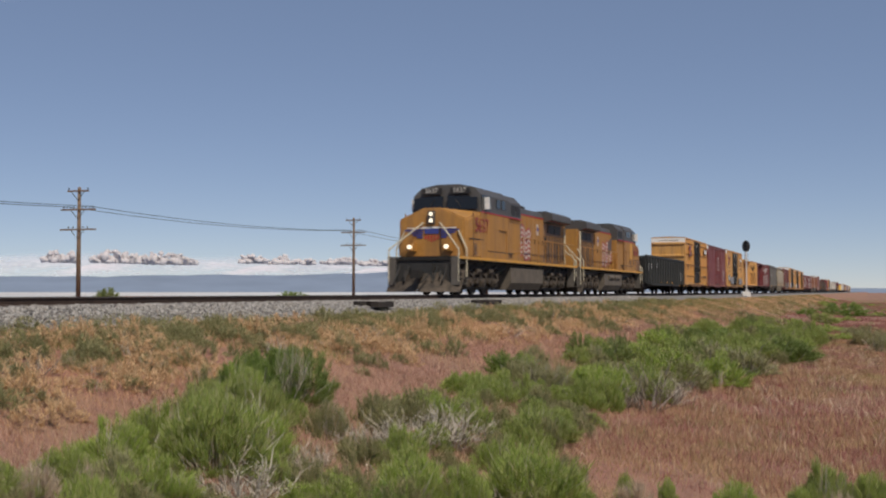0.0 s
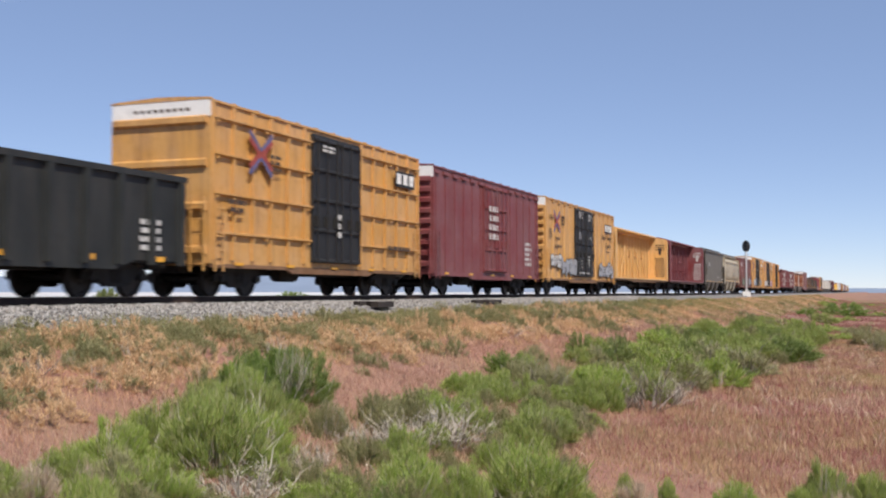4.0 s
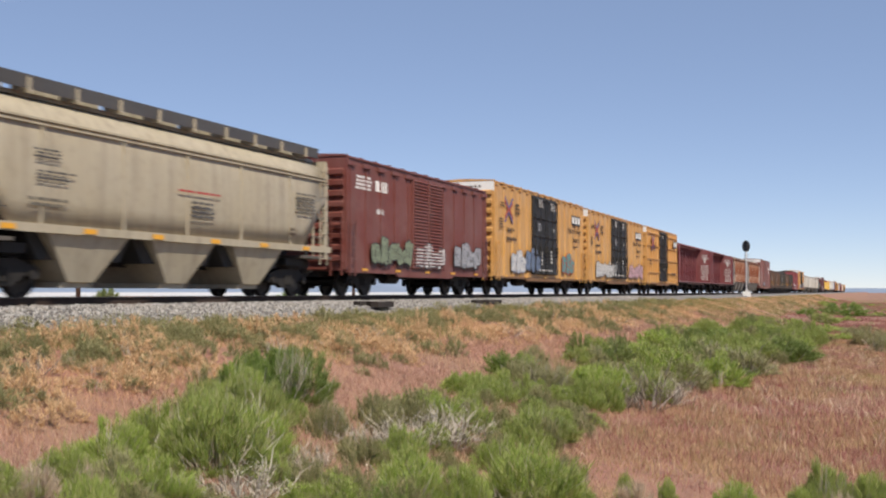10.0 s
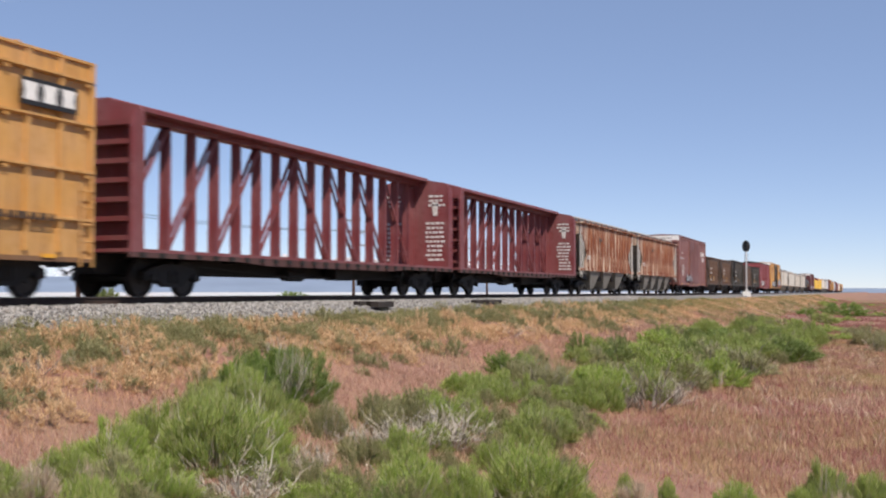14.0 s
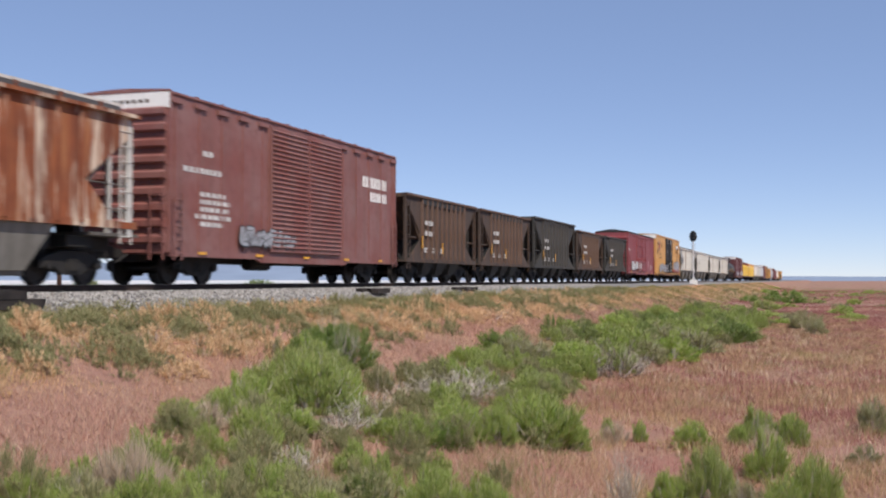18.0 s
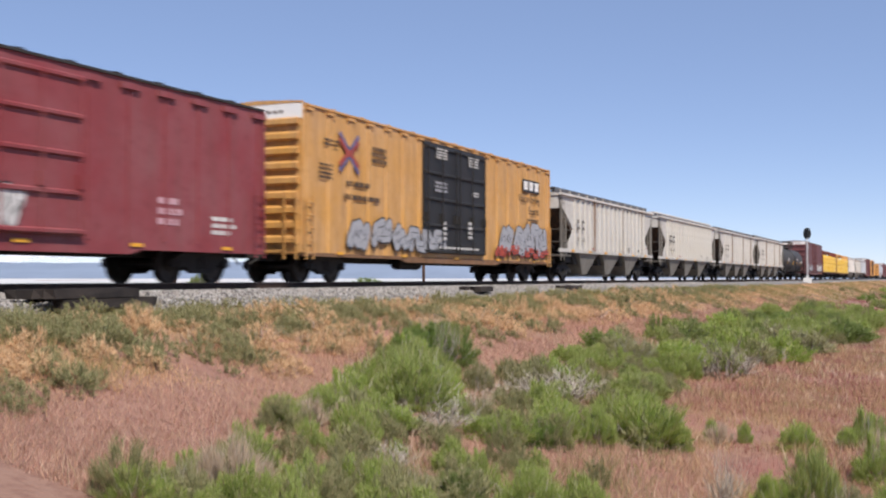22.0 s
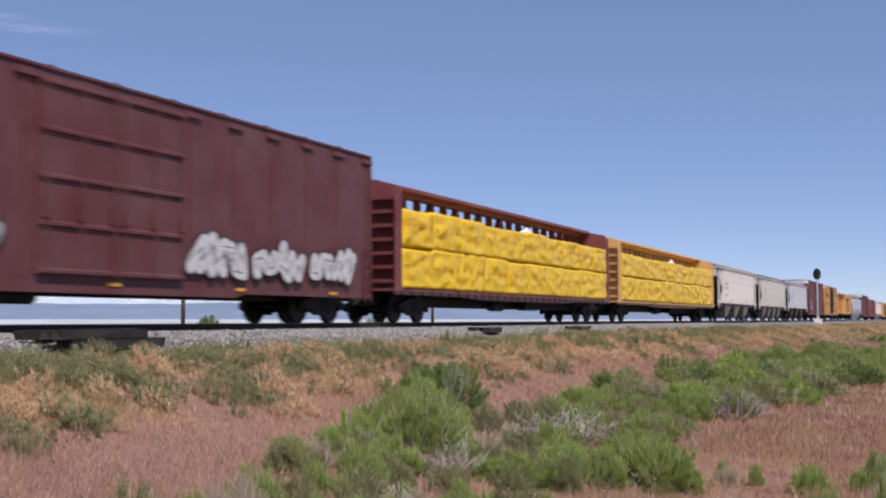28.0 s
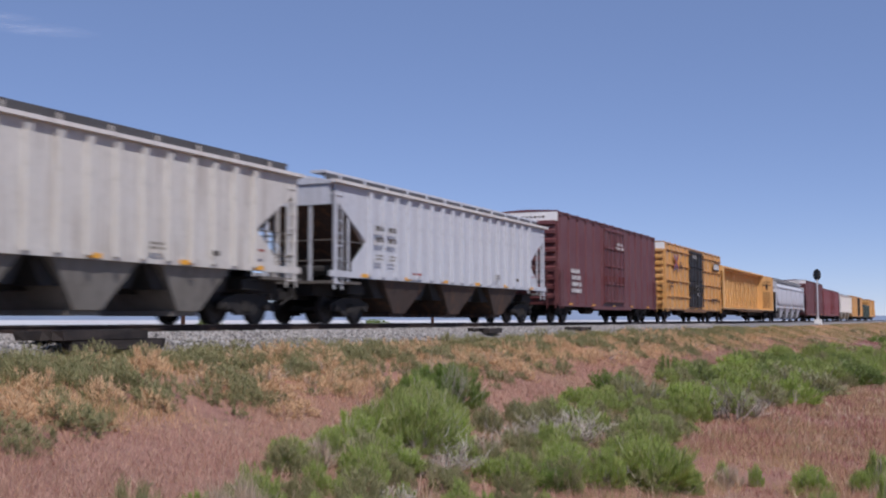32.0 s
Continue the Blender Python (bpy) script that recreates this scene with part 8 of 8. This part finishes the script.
straw_at, olive_at, scrub_at, brush_at = [], [], [], []
under_at = {"green_far": [], "olive": [], "sage_far": [], "deep_far": []}
for i in range(330):
    x = 4 + 66 * fill.random() ** 1.7
    y = float(bed_edge(x)) + (float(bed_top(x)) - float(bed_edge(x))) * fill.random()
    w_ = fill.uniform(0.45, 1.0) * (1 + max(0.0, x - 16) / 45)
    kind = ("green_far", "green_far", "olive", "sage_far", "green_far", "deep_far")[i % 6]
    if kind == "deep_far" and x < 20:
        kind = "olive"
    under_at[kind].append((x, y, w_, w_ * fill.uniform(0.45, 0.7)))
for i in range(90):
    x, y, w_ = 65 + 230 * fill.random() ** 1.4, -7 - 30 * fill.random(), fill.uniform(1.3, 3.8)
    (scrub_at if i % 3 else brush_at).append((x, y, w_, w_ * fill.uniform(0.12, 0.28)))
for i in range(560):
    x, y = 5 + 62 * fill.random() ** 1.5, fill.uniform(-7.6, -4.3)
    blot = patch(x, y, 0.55, 2.0) + 0.35 * fill.normal()
    if blot > 0.0:
        w_ = fill.uniform(0.35, 1.0)
        straw_at.append((x, y, w_, w_ * fill.uniform(0.35, 0.6)))
    elif blot < -0.25:
        w_ = fill.uniform(0.35, 0.95)
        olive_at.append((x, y, w_, w_ * fill.uniform(0.4, 0.65)))
for i in range(440):
    x, y, w_ = 5 + 75 * fill.random() ** 1.4, fill.uniform(-5.6, -3.65), fill.uniform(0.3, 0.9)
    olive_at.append((x, y, w_, w_ * fill.uniform(0.25, 0.5)))
weeds("dead_weeds", "straw", straw_at, "low clumps of dead straw-coloured weeds on the bank")
weeds("olive_weeds", "weed", olive_at, "low dusty olive weeds beside the ballast")
weeds("distant_sagebrush", "weed", scrub_at, "distant low sagebrush over the flat ground")
weeds("distant_greasewood", "green_far", brush_at, "distant low green scrub over the flat ground")
weeds("green_underbrush", "green_far", under_at["green_far"], "low green shrubs crowding the ditch")
weeds("olive_underbrush", "olive", under_at["olive"], "low dull olive shrubs crowding the ditch")
weeds("grey_underbrush", "sage_far", under_at["sage_far"], "low grey-green sagebrush crowding the ditch")
weeds("dark_underbrush", "deep_far", under_at["deep_far"], "low dark green shrubs crowding the ditch")
# weeds beyond the track
for x, y, w_, h_ in ((17.5, 5.0, 0.9, 0.85), (19.3, 5.0, 1.4, 0.75), (20.2, 5.4, 0.8, 0.6), (30.5, 5.2, 0.9, 0.5)):
    shrub(x, y, w_, h_, "sage", int(x))
# two bushes on the plain behind the track
shrub(73.5, 40.5, 2.6, 1.7, "deep", 3)
shrub(104.0, 40.5, 4.2, 1.4, "deep", 4)


def grass(name, cols, n, seed, region, tall, keep, label, width=(0.003, 0.006), curve=False):
    r = np.random.default_rng(seed)
    x0, x1, y0, y1 = region
    x = x0 + (x1 - x0) * r.random(n) ** 2.0
    y = r.uniform(y0, y1, n)
    ok = keep(x, y, r) & (x > x0 + 2.4 * r.random(n) ** 2) & (y > y0 + 1.5 * r.random(n) ** 2)
    x, y = x[ok], y[ok]
    n = len(x)
    far = 1 + np.clip((x - 12) / 16, 0, 5)
    root = np.stack([x, y, ground_z(x, y) - 0.015], -1)
    h = r.uniform(*tall, n) * (0.8 + 0.3 * patch(x, y, 1.1))
    lean = r.normal(0, 0.42, (n, 2))
    tip = root + np.stack([lean[:, 0] * h, lean[:, 1] * h, h], -1)
    bend = np.stack([-lean[:, 0] * h * 0.25, -lean[:, 1] * h * 0.25, 0 * h], -1) if curve else None
    ob = new(name, blade_mesh(name, root, tip, r.uniform(*width, n) * far, leafy(name + "_tints", cols, 0.3, cols[1]), r, bend))
    return tagged(ob, label, "grass", kind="stuff")


PINK = [(0.365, 0.17, 0.13), (0.495, 0.275, 0.21), (0.63, 0.405, 0.30), (0.54, 0.38, 0.25), (0.26, 0.12, 0.085)]
PURPLE = [(0.25, 0.085, 0.08), (0.36, 0.14, 0.125), (0.45, 0.21, 0.17), (0.31, 0.17, 0.11)]
RUSSET = [(0.42, 0.24, 0.13), (0.53, 0.34, 0.19), (0.63, 0.44, 0.25), (0.38, 0.31, 0.13), (0.33, 0.17, 0.10)]
STRAW = [(0.50, 0.28, 0.14), (0.70, 0.44, 0.23), (0.82, 0.56, 0.33), (0.42, 0.23, 0.12)]
OLIVES = [(0.14, 0.16, 0.05), (0.24, 0.24, 0.08), (0.34, 0.30, 0.12), (0.40, 0.27, 0.14)]


def bank_edge(x, y):
    return -7.0 + 0.7 * patch(x, y, 0.5, 3.0)


def on_flat(x, y, r):
    return (patch(x, y, 0.3, 1.0) + r.normal(0, 0.5, len(x)) > -0.8) & (y < bank_edge(x, y) + r.normal(0, 0.4, len(x))) & (y > bed_edge(x) + r.normal(0, 0.5, len(x)))


def on_dark(x, y, r):
    return (0.8 * patch(x, y, 0.37, 5.0) + 0.6 * patch(x, y, 1.1, 1.0) + np.clip((x - 17) / 10, -0.6, 0.7) + r.normal(0, 0.3, len(x)) > 0.3) & (y < bed_edge(x) + r.normal(0, 0.4, len(x)))


def on_open(x, y, r):
    return (y < bed_edge(x) + r.normal(0, 0.5, len(x))) & (patch(x, y, 0.8, 2.5) + 0.5 * patch(x, y, 0.25, 0.7) + r.normal(0, 0.4, len(x)) > -0.1)


def on_blush(x, y, r):
    return (y < bed_edge(x)) & (patch(x, y, 0.7, 0.3) + r.normal(0, 0.35, len(x)) > 0.25)


def on_bank(x, y, r):
    return (patch(x, y, 0.55, 2.0) + 0.5 * patch(x, y, 1.4, 1.0) + r.normal(0, 0.35, len(x)) > -0.55) & (y > bank_edge(x, y) + r.normal(0, 0.5, len(x))) & (y < -4.6 + r.normal(0, 0.25, len(x)))


def in_weeds(x, y, r):
    lush = patch(x, y, 0.42, 4.0) + 0.5 * patch(x, y, 1.3, 2.0) + r.normal(0, 0.25, len(x))
    bed = (y < bed_top(x) + r.normal(0, 0.4, len(x))) & (y > bed_edge(x) + 0.3 + r.normal(0, 0.3, len(x)))
    return ((lush > 0.25) & (y > bank_edge(x, y))) | ((lush > -0.5) & (y > -5.4 + r.normal(0, 0.25, len(x))) & (y < -3.7)) | (bed & (lush > -0.6)) | ((y < bed_edge(x)) & (patch(x, y, 0.9, 6.0) + r.normal(0, 0.3, len(x)) > 0.75))


grass("red_cheatgrass", PINK, 420000, 21, (4, 95, -15, -6), (0.06, 0.22), on_flat, "reddish-pink dry cheatgrass over the flat ground")
grass("purple_cheatgrass", PURPLE, 300000, 26, (6, 110, -21.5, -11), (0.07, 0.24), on_dark, "dull purple-red cheatgrass in darker patches")
grass("russet_cheatgrass", RUSSET, 340000, 27, (6, 95, -21.5, -11), (0.08, 0.28), on_open, "russet and tan dry grass over the open ground")
grass("pink_cheatgrass", PINK, 190000, 28, (6, 95, -21.5, -11), (0.07, 0.24), on_blush, "pinkish cheatgrass drifts in the open ground")
grass("straw_grass", STRAW, 260000, 22, (2, 95, -10.5, -3.6), (0.06, 0.22), on_bank, "straw-coloured dead grass on the railway bank")
grass("green_grass", OLIVES, 360000, 23, (4, 100, -21, -3.2), (0.07, 0.30), in_weeds, "patchy olive-green weeds on the railway bank")
grass("far_cheatgrass", PURPLE, 150000, 29, (70, 330, -48, -9.5), (0.12, 0.30), lambda x, y, r: patch(x, y, 0.12, 1.0) + r.normal(0, 0.5, len(x)) > -0.5, "dull red cheatgrass stretching away over the flat")
grass("far_green_grass", OLIVES, 50000, 30, (120, 420, -60, -9.5), (0.14, 0.32), lambda x, y, r: patch(x, y, 0.10, 4.0) + np.clip((x - 180) / 120, -0.5, 0.8) + r.normal(0, 0.4, len(x)) > 0.4, "olive-green growth on the far flat")
grass("far_bank_straw", STRAW, 60000, 31, (55, 300, -10, -3.9), (0.10, 0.26), lambda x, y, r: patch(x, y, 0.3, 2.0) + r.normal(0, 0.5, len(x)) > -0.2, "straw-coloured grass along the distant bank")
grass("far_bank_weeds", OLIVES, 60000, 32, (55, 300, -10, -3.9), (0.12, 0.32), lambda x, y, r: patch(x, y, 0.33, 5.0) + r.normal(0, 0.5, len(x)) > 0.0, "olive weeds along the distant bank")
grass("dry_stalks", [(0.62, 0.44, 0.30), (0.72, 0.56, 0.42), (0.5, 0.30, 0.22), (0.42, 0.38, 0.17)], 24000, 24, (4, 60, -20.5, -9), (0.18, 0.46), lambda x, y, r: patch(x, y, 0.6, 0.5) + r.normal(0, 0.5, len(x)) > 0.2, "tall pale dry grass stalks standing among the grass", (0.003, 0.005), True)


# ---- the train's run, in metres from its place at the start of the line ----
RUN = [(0, -42.86), (1.5, -13.6), (3.5, 25.0), (5.5, 63.3), (7.5, 101.7), (9.5, 140.1), (11.5, 178.4), (13.5, 217.0), (15.5, 255.5), (16, 264.14), (16.5, 273.16), (17, 283.24), (18, 304.82), (19, 327.5), (20.5, 362.72), (21.5, 386.47), (23, 423.53), (24.5, 461.29), (26, 499.86), (28.5, 561.81), (30, 600.2), (31, 625.3), (32, 650.03)]


def motions():
    for ob, at, *turn in TRAIN:
        rz = turn[0] if turn else 0
        walk(ob, [(t, pose(at - s, 0, 0, 0, 0, rz)) for t, s in RUN])
    ts, ss = [t for t, _ in RUN], [s for _, s in RUN]
    for group, radius in ((WHEELSETS, 0.58), (LOCO_WHEELS, 0.58)):
        rows, roll = [], 0.0
        for i in range(frame(32.0)):
            t = i / FPS
            rows.append((t, pose(0, 0, 0, 0, -math.degrees(np.interp(t, ts, ss) / radius) % 360, 0)))
        lead = group[0]
        walk(lead, rows)
        for w in group[1:]:
            w.rotation_mode = "QUATERNION"
            w.animation_data_create()
            w.animation_data.action = lead.animation_data.action
            w.animation_data.action_slot = lead.animation_data.action_slot


motions()
